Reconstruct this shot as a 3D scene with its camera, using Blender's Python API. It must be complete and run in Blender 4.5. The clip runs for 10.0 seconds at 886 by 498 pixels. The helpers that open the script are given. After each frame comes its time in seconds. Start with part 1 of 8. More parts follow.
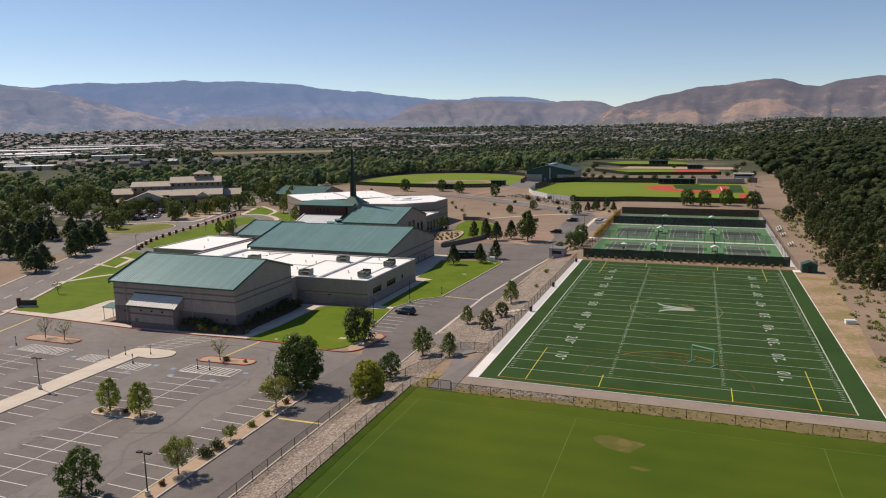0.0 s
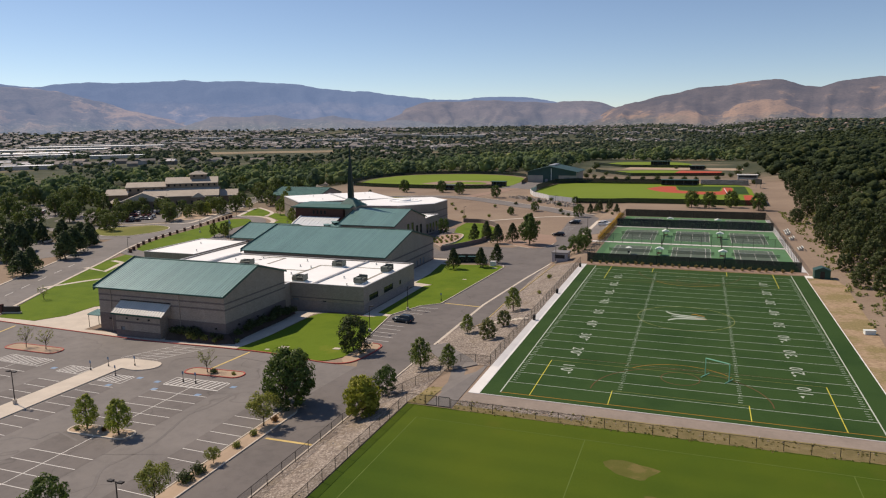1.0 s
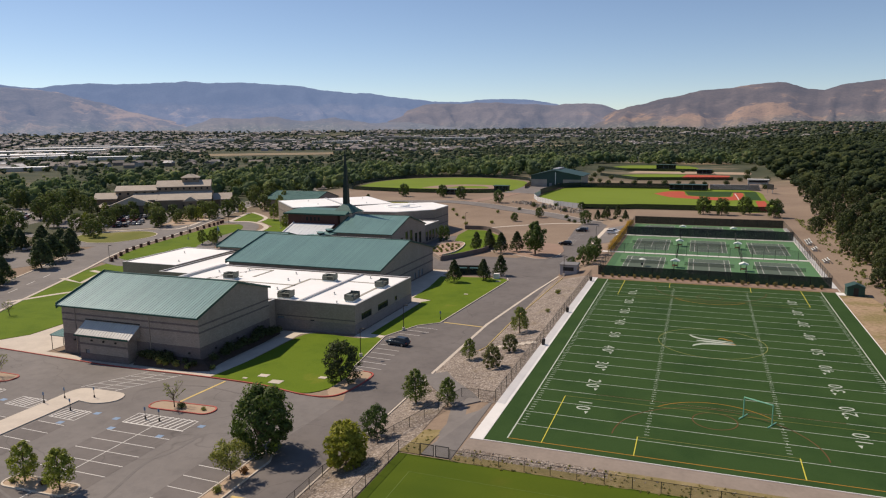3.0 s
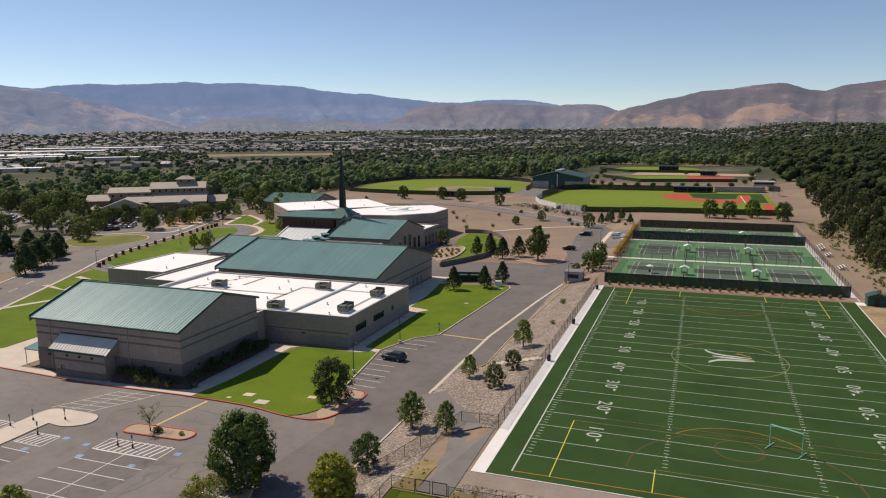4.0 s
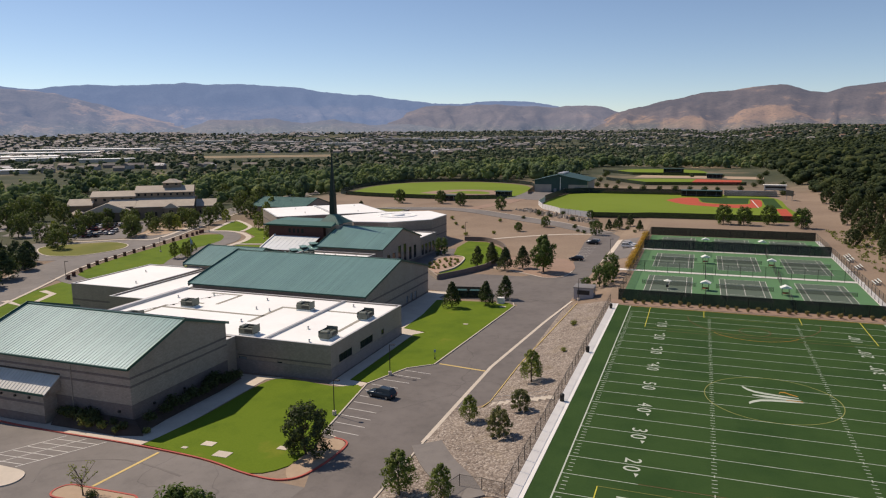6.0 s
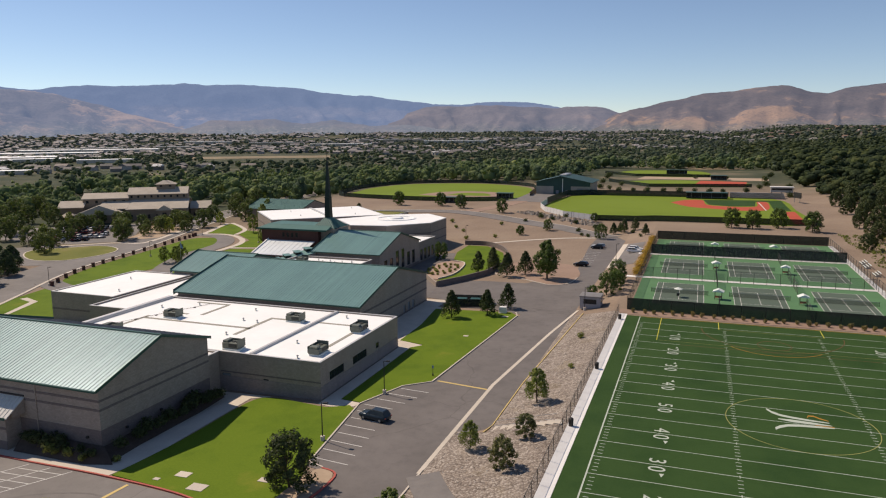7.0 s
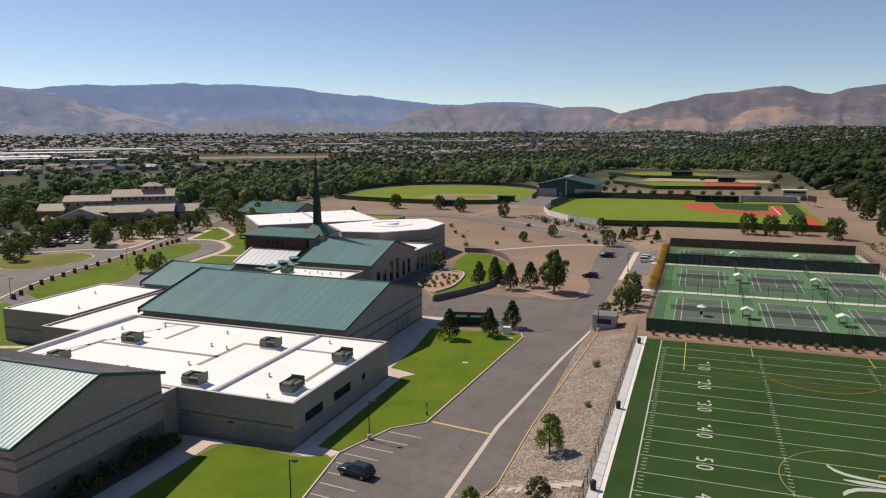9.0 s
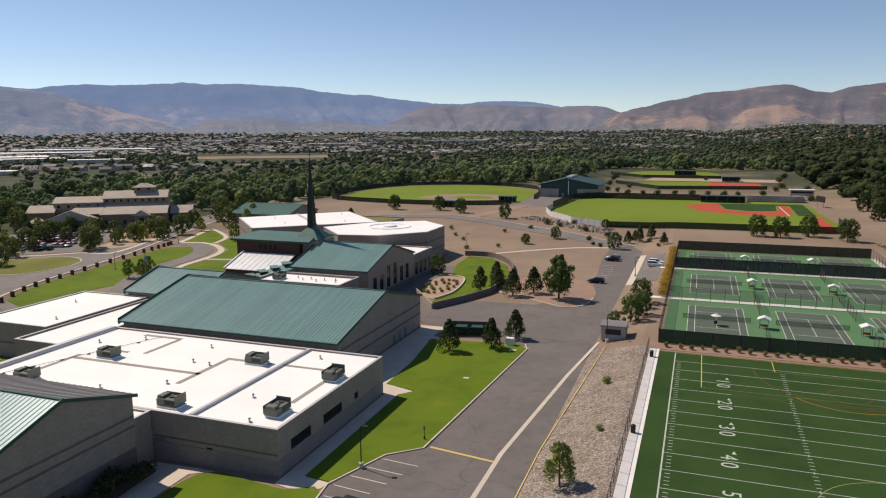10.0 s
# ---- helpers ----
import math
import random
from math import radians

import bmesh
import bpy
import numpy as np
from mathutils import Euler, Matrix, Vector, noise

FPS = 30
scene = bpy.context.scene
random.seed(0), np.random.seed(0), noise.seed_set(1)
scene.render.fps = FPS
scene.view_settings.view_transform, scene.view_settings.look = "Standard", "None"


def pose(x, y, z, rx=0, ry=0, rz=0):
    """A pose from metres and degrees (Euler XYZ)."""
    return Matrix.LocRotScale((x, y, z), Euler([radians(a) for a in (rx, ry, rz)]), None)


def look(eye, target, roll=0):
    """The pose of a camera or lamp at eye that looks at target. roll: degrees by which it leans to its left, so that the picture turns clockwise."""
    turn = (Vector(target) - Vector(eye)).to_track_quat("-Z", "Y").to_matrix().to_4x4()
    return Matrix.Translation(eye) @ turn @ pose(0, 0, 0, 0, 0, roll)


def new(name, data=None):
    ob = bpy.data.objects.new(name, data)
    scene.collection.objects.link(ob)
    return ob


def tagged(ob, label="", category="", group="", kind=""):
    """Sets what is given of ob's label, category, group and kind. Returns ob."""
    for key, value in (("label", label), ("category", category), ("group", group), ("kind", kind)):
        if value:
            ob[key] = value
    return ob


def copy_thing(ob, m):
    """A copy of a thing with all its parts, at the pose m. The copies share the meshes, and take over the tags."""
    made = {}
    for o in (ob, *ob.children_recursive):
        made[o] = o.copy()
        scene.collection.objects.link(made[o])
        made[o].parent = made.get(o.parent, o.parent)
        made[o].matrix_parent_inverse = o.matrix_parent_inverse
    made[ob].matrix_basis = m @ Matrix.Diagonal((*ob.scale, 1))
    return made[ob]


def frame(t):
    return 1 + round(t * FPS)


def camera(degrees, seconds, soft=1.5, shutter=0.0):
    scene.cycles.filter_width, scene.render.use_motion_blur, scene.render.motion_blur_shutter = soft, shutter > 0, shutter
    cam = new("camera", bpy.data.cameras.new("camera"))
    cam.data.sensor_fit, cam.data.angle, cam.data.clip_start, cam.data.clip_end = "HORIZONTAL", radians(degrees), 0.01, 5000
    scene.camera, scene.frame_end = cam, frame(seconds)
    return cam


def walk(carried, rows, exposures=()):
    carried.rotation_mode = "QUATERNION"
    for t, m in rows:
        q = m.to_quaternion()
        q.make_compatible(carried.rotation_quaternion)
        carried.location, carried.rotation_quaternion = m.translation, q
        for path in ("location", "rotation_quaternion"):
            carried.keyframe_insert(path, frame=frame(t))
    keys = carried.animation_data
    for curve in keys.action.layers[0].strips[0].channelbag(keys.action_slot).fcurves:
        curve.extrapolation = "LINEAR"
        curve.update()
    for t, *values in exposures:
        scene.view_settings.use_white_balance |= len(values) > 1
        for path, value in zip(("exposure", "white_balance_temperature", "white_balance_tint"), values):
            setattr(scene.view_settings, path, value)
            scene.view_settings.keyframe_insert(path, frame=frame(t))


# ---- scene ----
cam = camera(64.11, 10.0, soft=1.15)
PATH = [
    (0, (27.672, -105.242, 37.687), (-5.869, -12.535, 20.939), -0.712),
    (0.5, (26.644, -102.191, 37.693), (-6.879, -9.477, 20.956), -0.665),
    (1, (25.603, -99.097, 37.702), (-7.937, -6.386, 20.981), -0.629),
    (1.5, (24.536, -95.915, 37.717), (-9.071, -3.223, 21.025), -0.608),
    (2, (23.429, -92.602, 37.742), (-10.251, 0.077, 21.116), -0.577),
    (2.5, (22.270, -89.112, 37.778), (-11.443, 3.574, 21.262), -0.515),
    (3, (21.050, -85.418, 37.829), (-12.672, 7.281, 21.400), -0.453),
    (3.5, (19.780, -81.549, 37.886), (-13.951, 11.155, 21.506), -0.415),
    (4, (18.473, -77.552, 37.940), (-15.283, 15.150, 21.604), -0.407),
    (4.5, (17.146, -73.471, 37.984), (-16.643, 19.227, 21.697), -0.417),
    (5, (15.813, -69.353, 38.009), (-17.971, 23.354, 21.762), -0.413),
    (5.5, (14.486, -65.237, 38.008), (-19.262, 27.491, 21.800), -0.390),
    (6, (13.166, -61.133, 37.987), (-20.561, 31.612, 21.834), -0.363),
    (6.5, (11.852, -57.046, 37.955), (-21.892, 35.704, 21.866), -0.340),
    (7, (10.540, -52.980, 37.921), (-23.258, 39.757, 21.878), -0.324),
    (7.5, (9.231, -48.941, 37.892), (-24.632, 43.778, 21.873), -0.312),
    (8, (7.921, -44.930, 37.875), (-25.953, 47.789, 21.878), -0.296),
    (8.5, (6.611, -40.943, 37.870), (-27.216, 51.793, 21.879), -0.260),
    (9, (5.301, -36.975, 37.873), (-28.461, 55.781, 21.857), -0.216),
    (9.5, (3.990, -33.019, 37.882), (-29.764, 59.732, 21.822), -0.234),
    (10, (2.680, -29.069, 37.894), (-31.129, 63.653, 21.781), -0.314),
]
walk(cam, [(t, look(eye, target, roll)) for t, eye, target, roll in PATH], [(0.0, 0.05, 7150, 14), (10.0, 0.05, 7150, 14)])

# ---- world, sun ----
SUN_EL, SUN_DIR = radians(49), Vector((-0.955, 0.297, 0)).normalized()
to_sun = Vector((SUN_DIR.x * math.cos(SUN_EL), SUN_DIR.y * math.cos(SUN_EL), math.sin(SUN_EL)))
world = bpy.data.worlds.new("sky")
scene.world = world
world.use_nodes = True
wn = world.node_tree.nodes
sky = wn.new("ShaderNodeTexSky")
sky.sky_type, sky.sun_disc = "NISHITA", False
sky.sun_elevation, sky.sun_rotation = SUN_EL, math.atan2(SUN_DIR.x, SUN_DIR.y)
sky.altitude, sky.air_density, sky.dust_density, sky.ozone_density = 1400, 0.85, 0.15, 3.2
wn["Background"].inputs["Strength"].default_value = 0.106
world.node_tree.links.new(sky.outputs[0], wn["Background"].inputs[0])
sun_data = bpy.data.lights.new("sun", "SUN")
sun_data.energy, sun_data.angle, sun_data.color = 4.2, radians(0.53), (1.0, 0.90, 0.77)
sun_ob = new("sun", sun_data)
sun_ob.matrix_world = look(to_sun * 300, (0, 0, 0))

# ---- materials ----


class Nodes:
    """Short hand for a node material."""

    def __init__(self, name, rough=0.8, metal=0.0, spec=0.3):
        self.m = bpy.data.materials.new(name)
        self.m.use_nodes = True
        self.t = self.m.node_tree
        self.b = self.t.nodes["Principled BSDF"]
        self.b.inputs["Roughness"].default_value = rough
        self.b.inputs["Metallic"].default_value = metal
        self.b.inputs["Specular IOR Level"].default_value = spec
        self.pos = self.n("ShaderNodeTexCoord").outputs["Object"]

    def n(self, kind):
        return self.t.nodes.new(kind)

    def link(self, a, b):
        self.t.links.new(a, b)

    def world_pos(self):
        self.pos = self.n("ShaderNodeNewGeometry").outputs["Position"]
        return self

    def noise(self, scale, detail=3.0, rough=0.6, stretch=None):
        tex = self.n("ShaderNodeTexNoise")
        tex.inputs["Scale"].default_value, tex.inputs["Detail"].default_value, tex.inputs["Roughness"].default_value = scale, detail, rough
        src = self.pos
        if stretch:
            mp = self.n("ShaderNodeMapping")
            mp.inputs["Scale"].default_value = stretch
            self.link(src, mp.inputs[0])
            src = mp.outputs[0]
        self.link(src, tex.inputs["Vector"])
        return tex.outputs["Fac"]

    def ramp(self, fac, stops):
        r = self.n("ShaderNodeValToRGB")
        while len(r.color_ramp.elements) < len(stops):
            r.color_ramp.elements.new(0.5)
        for e, (p, c) in zip(r.color_ramp.elements, stops):
            e.position, e.color = p, (*c, 1) if len(c) == 3 else c
        self.link(fac, r.inputs[0])
        return r.outputs[0]

    def mix(self, fac, a, b, kind="MIX"):
        x = self.n("ShaderNodeMix")
        x.data_type, x.blend_type = "RGBA", kind
        for sock, v in ((x.inputs[0], fac), (x.inputs[6], a), (x.inputs[7], b)):
            if isinstance(v, (int, float)):
                sock.default_value = v
            elif isinstance(v, tuple):
                sock.default_value = (*v, 1)
            else:
                self.link(v, sock)
        return x.outputs[2]

    def math(self, op, a, b=0.0):
        x = self.n("ShaderNodeMath")
        x.operation = op
        for sock, v in zip(x.inputs, (a, b)):
            if isinstance(v, (int, float)):
                sock.default_value = v
            else:
                self.link(v, sock)
        return x.outputs[0]

    def bump(self, fac, strength=0.3, dist=0.02):
        x = self.n("ShaderNodeBump")
        x.inputs["Strength"].default_value, x.inputs["Distance"].default_value = strength, dist
        self.link(fac, x.inputs["Height"])
        self.link(x.outputs[0], self.b.inputs["Normal"])
        return self

    def color(self, c):
        if isinstance(c, tuple):
            self.b.inputs["Base Color"].default_value = (*c, 1)
        else:
            self.link(c, self.b.inputs["Base Color"])
        return self


def shade(c, k):
    return tuple(min(1.0, v * k) for v in c)


def plain(name, c, rough=0.7, metal=0.0, vary=0.15, scale=3.0, big=0.25, bump=0.0, rand=False, spec=0.3):
    """A surface of one colour with grain and stains at two scales."""
    m = Nodes(name, rough, metal, spec)
    m.world_pos()
    col = m.ramp(m.noise(scale, 4), [(0.3, shade(c, 1 - vary)), (0.7, shade(c, 1 + vary))])
    col = m.mix(0.6, col, m.ramp(m.noise(big, 3), [(0.35, shade(c, 1 - vary)), (0.65, shade(c, 1 + vary))]))
    if rand:
        info = m.n("ShaderNodeObjectInfo").outputs["Random"]
        col = m.mix(1.0, col, m.ramp(info, [(0.0, (0.9, 0.9, 0.9)), (1.0, (1.06, 1.06, 1.06))]), "MULTIPLY")
    m.color(col)
    if bump:
        m.bump(m.noise(scale * 4, 3), bump)
    return m.m


def asphalt_mat(name, c):
    m = Nodes(name, 0.85)
    m.world_pos()
    fine = m.ramp(m.noise(9, 4), [(0.3, shade(c, 0.88)), (0.7, shade(c, 1.12))])
    patches = m.ramp(m.noise(0.09, 5, 0.65), [(0.35, shade(c, 0.8)), (0.5, c), (0.68, shade(c, 1.22))])
    col = m.mix(0.6, fine, patches)
    stains = m.ramp(m.noise(0.55, 5, 0.7), [(0.34, (0.82, 0.82, 0.83)), (0.5, (1, 1, 1)), (0.7, (1.07, 1.065, 1.06))])
    col = m.mix(0.7, col, m.mix(1.0, col, stains, "MULTIPLY"))
    vor = m.n("ShaderNodeTexVoronoi")
    vor.feature, vor.inputs["Scale"].default_value = "DISTANCE_TO_EDGE", 0.034
    warp = m.n("ShaderNodeVectorMath")
    warp.operation = "ADD"
    nz = m.n("ShaderNodeTexNoise")
    nz.inputs["Scale"].default_value = 0.12
    m.link(m.pos, nz.inputs["Vector"])
    sc = m.n("ShaderNodeVectorMath")
    sc.operation = "SCALE"
    sc.inputs["Scale"].default_value = 9.0
    m.link(nz.outputs["Color"], sc.inputs[0])
    m.link(m.pos, warp.inputs[0])
    m.link(sc.outputs[0], warp.inputs[1])
    m.link(warp.outputs[0], vor.inputs["Vector"])
    crack = m.ramp(vor.outputs["Distance"], [(0.0, (0.74, 0.74, 0.74)), (0.004, (1, 1, 1))])
    m.color(m.mix(1.0, col, crack, "MULTIPLY"))
    m.bump(m.noise(30, 2), 0.2, 0.01)
    return m.m


def grass_mat(name, dark, light, dry, dry_at=0.7, scale=0.08, mown=False):
    m = Nodes(name, 0.9, spec=0.1)
    m.world_pos()
    fine = m.ramp(m.noise(3.5, 5, 0.7), [(0.3, dark), (0.7, light)])
    big = m.ramp(m.noise(scale, 4, 0.6), [(0.3, dark), (0.55, light), (dry_at, light), (min(1.0, dry_at + 0.12), dry)])
    col = m.mix(0.6, fine, big)
    if mown:
        wave = m.n("ShaderNodeTexWave")
        wave.bands_direction, wave.inputs["Scale"].default_value, wave.inputs["Distortion"].default_value = "Y", 0.06, 1.5
        m.link(m.pos, wave.inputs["Vector"])
        col = m.mix(1.0, col, m.ramp(wave.outputs["Fac"], [(0.2, (0.965, 0.97, 0.965)), (0.8, (1.03, 1.025, 1.02))]), "MULTIPLY")
        col = m.mix(1.0, col, m.ramp(m.noise(0.018, 5, 0.6), [(0.32, (0.66, 0.76, 0.75)), (0.5, (1.0, 1.0, 1.0)), (0.68, (1.38, 1.18, 1.05))]), "MULTIPLY")
    m.color(col)
    m.bump(m.noise(14, 3), 0.6, 0.05)
    return m.m


def rocks_mat(name, stones):
    """River stones of several greys and tans, each cell its own colour, with shade painted into the crevices between
    them.
    """
    m = Nodes(name, 0.9)
    m.world_pos()
    vor = m.n("ShaderNodeTexVoronoi")
    vor.inputs["Scale"].default_value = 4.2
    m.link(m.pos, vor.inputs["Vector"])
    sep = m.n("ShaderNodeSeparateColor")
    m.link(vor.outputs["Color"], sep.inputs[0])
    col = m.ramp(sep.outputs[0], [(k / (len(stones) - 1), c) for k, c in enumerate(stones)])
    col = m.mix(0.3, col, m.ramp(m.noise(0.25, 4), [(0.3, stones[0]), (0.7, stones[-1])]))
    gaps = m.ramp(vor.outputs["Distance"], [(0.30, (1, 1, 1)), (0.62, (0.70, 0.68, 0.66))])
    col = m.mix(1.0, col, gaps, "MULTIPLY")
    weeds = m.ramp(m.noise(0.16, 5, 0.7), [(0.56, (0, 0, 0)), (0.70, (0.55, 0.55, 0.55))])
    m.color(m.mix(weeds, col, (0.24, 0.19, 0.115)))
    m.bump(m.math("SUBTRACT", 1.0, vor.outputs["Distance"]), 0.7, 0.11)
    return m.m


def leaf_mat(name, dark, light, spread=0.25, clump=0.0):
    m = Nodes(name, 0.65, spec=0.2)
    isl = m.n("ShaderNodeNewGeometry").outputs["Random Per Island"]
    col = m.ramp(isl, [(0.0, dark), (0.75, light), (1.0, shade(light, 1 + spread))])
    info = m.n("ShaderNodeObjectInfo").outputs["Random"]
    col = m.mix(1.0, col, m.ramp(info, [(0.0, (0.8, 0.85, 0.8)), (1.0, (1.15, 1.1, 1.0))]), "MULTIPLY")
    if clump:
        m.world_pos()
        kinds = m.ramp(m.noise(clump, 4, 0.7), [(0.30, (0.55, 0.62, 0.6)), (0.48, (1, 1, 1)), (0.62, (1.5, 1.35, 0.9)), (0.75, (1.9, 1.45, 0.85))])
        col = m.mix(1.0, col, kinds, "MULTIPLY")
    m.color(col)
    tr = m.n("ShaderNodeBsdfTranslucent")
    m.link(m.mix(1.0, col, (1.3, 1.5, 0.7), "MULTIPLY"), tr.inputs[0])
    mx = m.n("ShaderNodeMixShader")
    mx.inputs[0].default_value = 0.3
    m.link(m.b.outputs[0], mx.inputs[1])
    m.link(tr.outputs[0], mx.inputs[2])
    m.link(mx.outputs[0], m.t.nodes["Material Output"].inputs[0])
    return m.m


def woods_mat(name, k, tree, pale=0.0, gap=0.3):
    """Massed crowns: each tree its own green, broken by leaf clusters, with shade painted into their gaps."""
    m = Nodes(name, 0.8, spec=0.08)
    m.world_pos()
    kinds = m.ramp(m.noise(tree, 2, 0.5), [(0.28, shade((0.040, 0.062, 0.036), k)), (0.42, shade((0.058, 0.086, 0.042), k)), (0.53, shade((0.082, 0.112, 0.046), k)), (0.64, shade((0.118, 0.142, 0.052), k)), (0.76, shade((0.125, 0.125, 0.070), k))])
    # Distance haze is mixed into the leaf colour as a pale grey-green.
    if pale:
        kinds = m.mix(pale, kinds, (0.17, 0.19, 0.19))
    isl = m.n("ShaderNodeNewGeometry").outputs["Random Per Island"]
    col = m.mix(1.0, kinds, m.ramp(isl, [(0.0, (0.70, 0.74, 0.80)), (0.7, (1.0, 1.0, 1.0)), (1.0, (1.35, 1.28, 1.12))]), "MULTIPLY")
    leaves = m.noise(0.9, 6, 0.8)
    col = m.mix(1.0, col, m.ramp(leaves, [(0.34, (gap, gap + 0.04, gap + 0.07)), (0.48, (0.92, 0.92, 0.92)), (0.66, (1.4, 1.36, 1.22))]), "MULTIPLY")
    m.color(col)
    m.bump(leaves, 0.7, 0.6)
    tr = m.n("ShaderNodeBsdfTranslucent")
    m.link(m.mix(1.0, col, (1.35, 1.4, 1.0), "MULTIPLY"), tr.inputs[0])
    mx = m.n("ShaderNodeMixShader")
    mx.inputs[0].default_value = 0.42
    m.link(m.b.outputs[0], mx.inputs[1])
    m.link(tr.outputs[0], mx.inputs[2])
    m.link(mx.outputs[0], m.t.nodes["Material Output"].inputs[0])
    return m.m


def mesh_fabric(name, c, clear):
    """Woven or wire fabric, seen through between its threads."""
    m = Nodes(name, 0.6)
    m.color(c)
    tr = m.n("ShaderNodeBsdfTransparent")
    mx = m.n("ShaderNodeMixShader")
    mx.inputs[0].default_value = clear
    m.link(m.b.outputs[0], mx.inputs[1])
    m.link(tr.outputs[0], mx.inputs[2])
    m.link(mx.outputs[0], m.t.nodes["Material Output"].inputs[0])
    return m.m


def island_mat(name, stops, rough=0.8, bands=None):
    m = Nodes(name, rough)
    isl = m.n("ShaderNodeNewGeometry").outputs["Random Per Island"]
    col = m.ramp(isl, stops)
    m.world_pos()
    col = m.mix(0.35, col, m.mix(1.0, col, m.ramp(m.noise(0.4, 4), [(0.3, (0.6, 0.6, 0.6)), (0.7, (1.3, 1.3, 1.3))]), "MULTIPLY"))
    m.color(col)
    return m.m


def block_mat(name, c):
    """Split-face concrete block in running bond."""
    m = Nodes(name, 0.9)
    geo = m.n("ShaderNodeNewGeometry").outputs["Position"]
    sep = m.n("ShaderNodeSeparateXYZ")
    m.link(geo, sep.inputs[0])
    com = m.n("ShaderNodeCombineXYZ")
    m.link(m.math("ADD", sep.outputs[0], sep.outputs[1]), com.inputs[0])
    m.link(sep.outputs[2], com.inputs[1])
    br = m.n("ShaderNodeTexBrick")
    br.inputs["Scale"].default_value = 1.0
    br.inputs["Brick Width"].default_value, br.inputs["Row Height"].default_value = 0.4, 0.2
    br.inputs["Mortar Size"].default_value = 0.008
    br.inputs["Color1"].default_value, br.inputs["Color2"].default_value = (*shade(c, 0.9), 1), (*shade(c, 1.1), 1)
    br.inputs["Mortar"].default_value = (*shade(c, 0.75), 1)
    m.link(com.outputs[0], br.inputs["Vector"])
    m.pos = geo
    streak = m.ramp(m.noise(0.5, 4, 0.6, (1, 1, 0.15)), [(0.3, (0.92, 0.915, 0.91)), (0.7, (1.04, 1.04, 1.04))])
    m.color(m.mix(1.0, br.outputs["Color"], streak, "MULTIPLY"))
    m.bump(m.noise(12, 3), 0.4, 0.02)
    return m.m


ASPHALT = asphalt_mat("asphalt", (0.181, 0.167, 0.158))
ASPHALT_DARK = asphalt_mat("sealed asphalt", (0.149, 0.135, 0.128))
CONCRETE = plain("concrete", (0.55, 0.49, 0.415), 0.9, vary=0.1, scale=2.5, big=0.3, bump=0.1)
CONCRETE_WHITE = plain("pale concrete", (0.74, 0.73, 0.71), 0.9, vary=0.06, big=0.4)
KERB_RED = plain("red kerb paint", (0.42, 0.09, 0.07), 0.7, vary=0.2)
PAINT_WHITE = plain("worn white paint", (0.62, 0.61, 0.58), 0.7, vary=0.12, scale=4)
PAINT_YELLOW = plain("worn yellow paint", (0.58, 0.43, 0.16), 0.7, vary=0.15)
PAINT_BLUE = plain("blue paint", (0.20, 0.30, 0.44), 0.7, vary=0.15)
LINE_WHITE = plain("white turf line", (0.44, 0.49, 0.42), 0.9, vary=0.06)
LINE_YELLOW = plain("yellow turf line", (0.55, 0.50, 0.07), 0.9, vary=0.08)
LINE_DULL = plain("faded yellow turf line", (0.175, 0.180, 0.050), 0.9, vary=0.12)
LINE_PALE = plain("pale yellow turf line", (0.30, 0.30, 0.10), 0.9, vary=0.12)
LINE_ORANGE = plain("orange turf line", (0.38, 0.19, 0.03), 0.9, vary=0.08)
LINE_RED = plain("dull red turf line", (0.12, 0.065, 0.025), 0.9, vary=0.12)
LINE_FAINT = plain("faded white line on grass", (0.105, 0.155, 0.026), 0.95, vary=0.15)
TURF = grass_mat("artificial turf", (0.020, 0.052, 0.014), (0.039, 0.080, 0.022), (0.045, 0.086, 0.025), 0.72, 0.11)
GRASS = grass_mat("lawn grass", (0.066, 0.120, 0.009), (0.125, 0.188, 0.015), (0.20, 0.215, 0.028), 0.63, 0.13)
GRASS_FIELD = grass_mat("mown field grass", (0.040, 0.080, 0.007), (0.064, 0.104, 0.009), (0.115, 0.115, 0.020), 0.64, 0.03, True)
GRASS_DRY = grass_mat("dry grass", (0.12, 0.14, 0.03), (0.18, 0.18, 0.05), (0.26, 0.22, 0.10), 0.55)
STRAW = grass_mat("straw-coloured dry grass", (0.17, 0.145, 0.060), (0.27, 0.215, 0.105), (0.33, 0.265, 0.15), 0.55, 0.4)
GRASS_FAR = grass_mat("outfield grass", (0.13, 0.19, 0.02), (0.17, 0.235, 0.03), (0.20, 0.24, 0.05), 0.7, 0.02)
ROCKS = rocks_mat("river rock", [(0.135, 0.110, 0.092), (0.25, 0.20, 0.165), (0.34, 0.285, 0.24), (0.52, 0.465, 0.41)])
BARE = plain("bare decomposed granite", (0.40, 0.30, 0.215), 0.95, vary=0.14, scale=1.5, big=0.08, bump=0.3)
INFIELD = plain("red infield clay", (0.43, 0.075, 0.04), 0.95, vary=0.1, scale=1.0)
BLOCK = block_mat("pale split-face block", (0.345, 0.287, 0.240))
BLOCK_DARK = block_mat("grey-brown block band", (0.18, 0.145, 0.135))
BLOCK_LILAC = block_mat("lilac-grey block base", (0.275, 0.235, 0.225))
BLOCK_MID = block_mat("grey block", (0.30, 0.25, 0.215))
COPING = plain("pale grey metal coping", (0.50, 0.50, 0.50), 0.5, 0.2, vary=0.08)
PAVER = plain("pink decomposed granite", (0.37, 0.26, 0.205), 0.9, vary=0.12, scale=2.0)
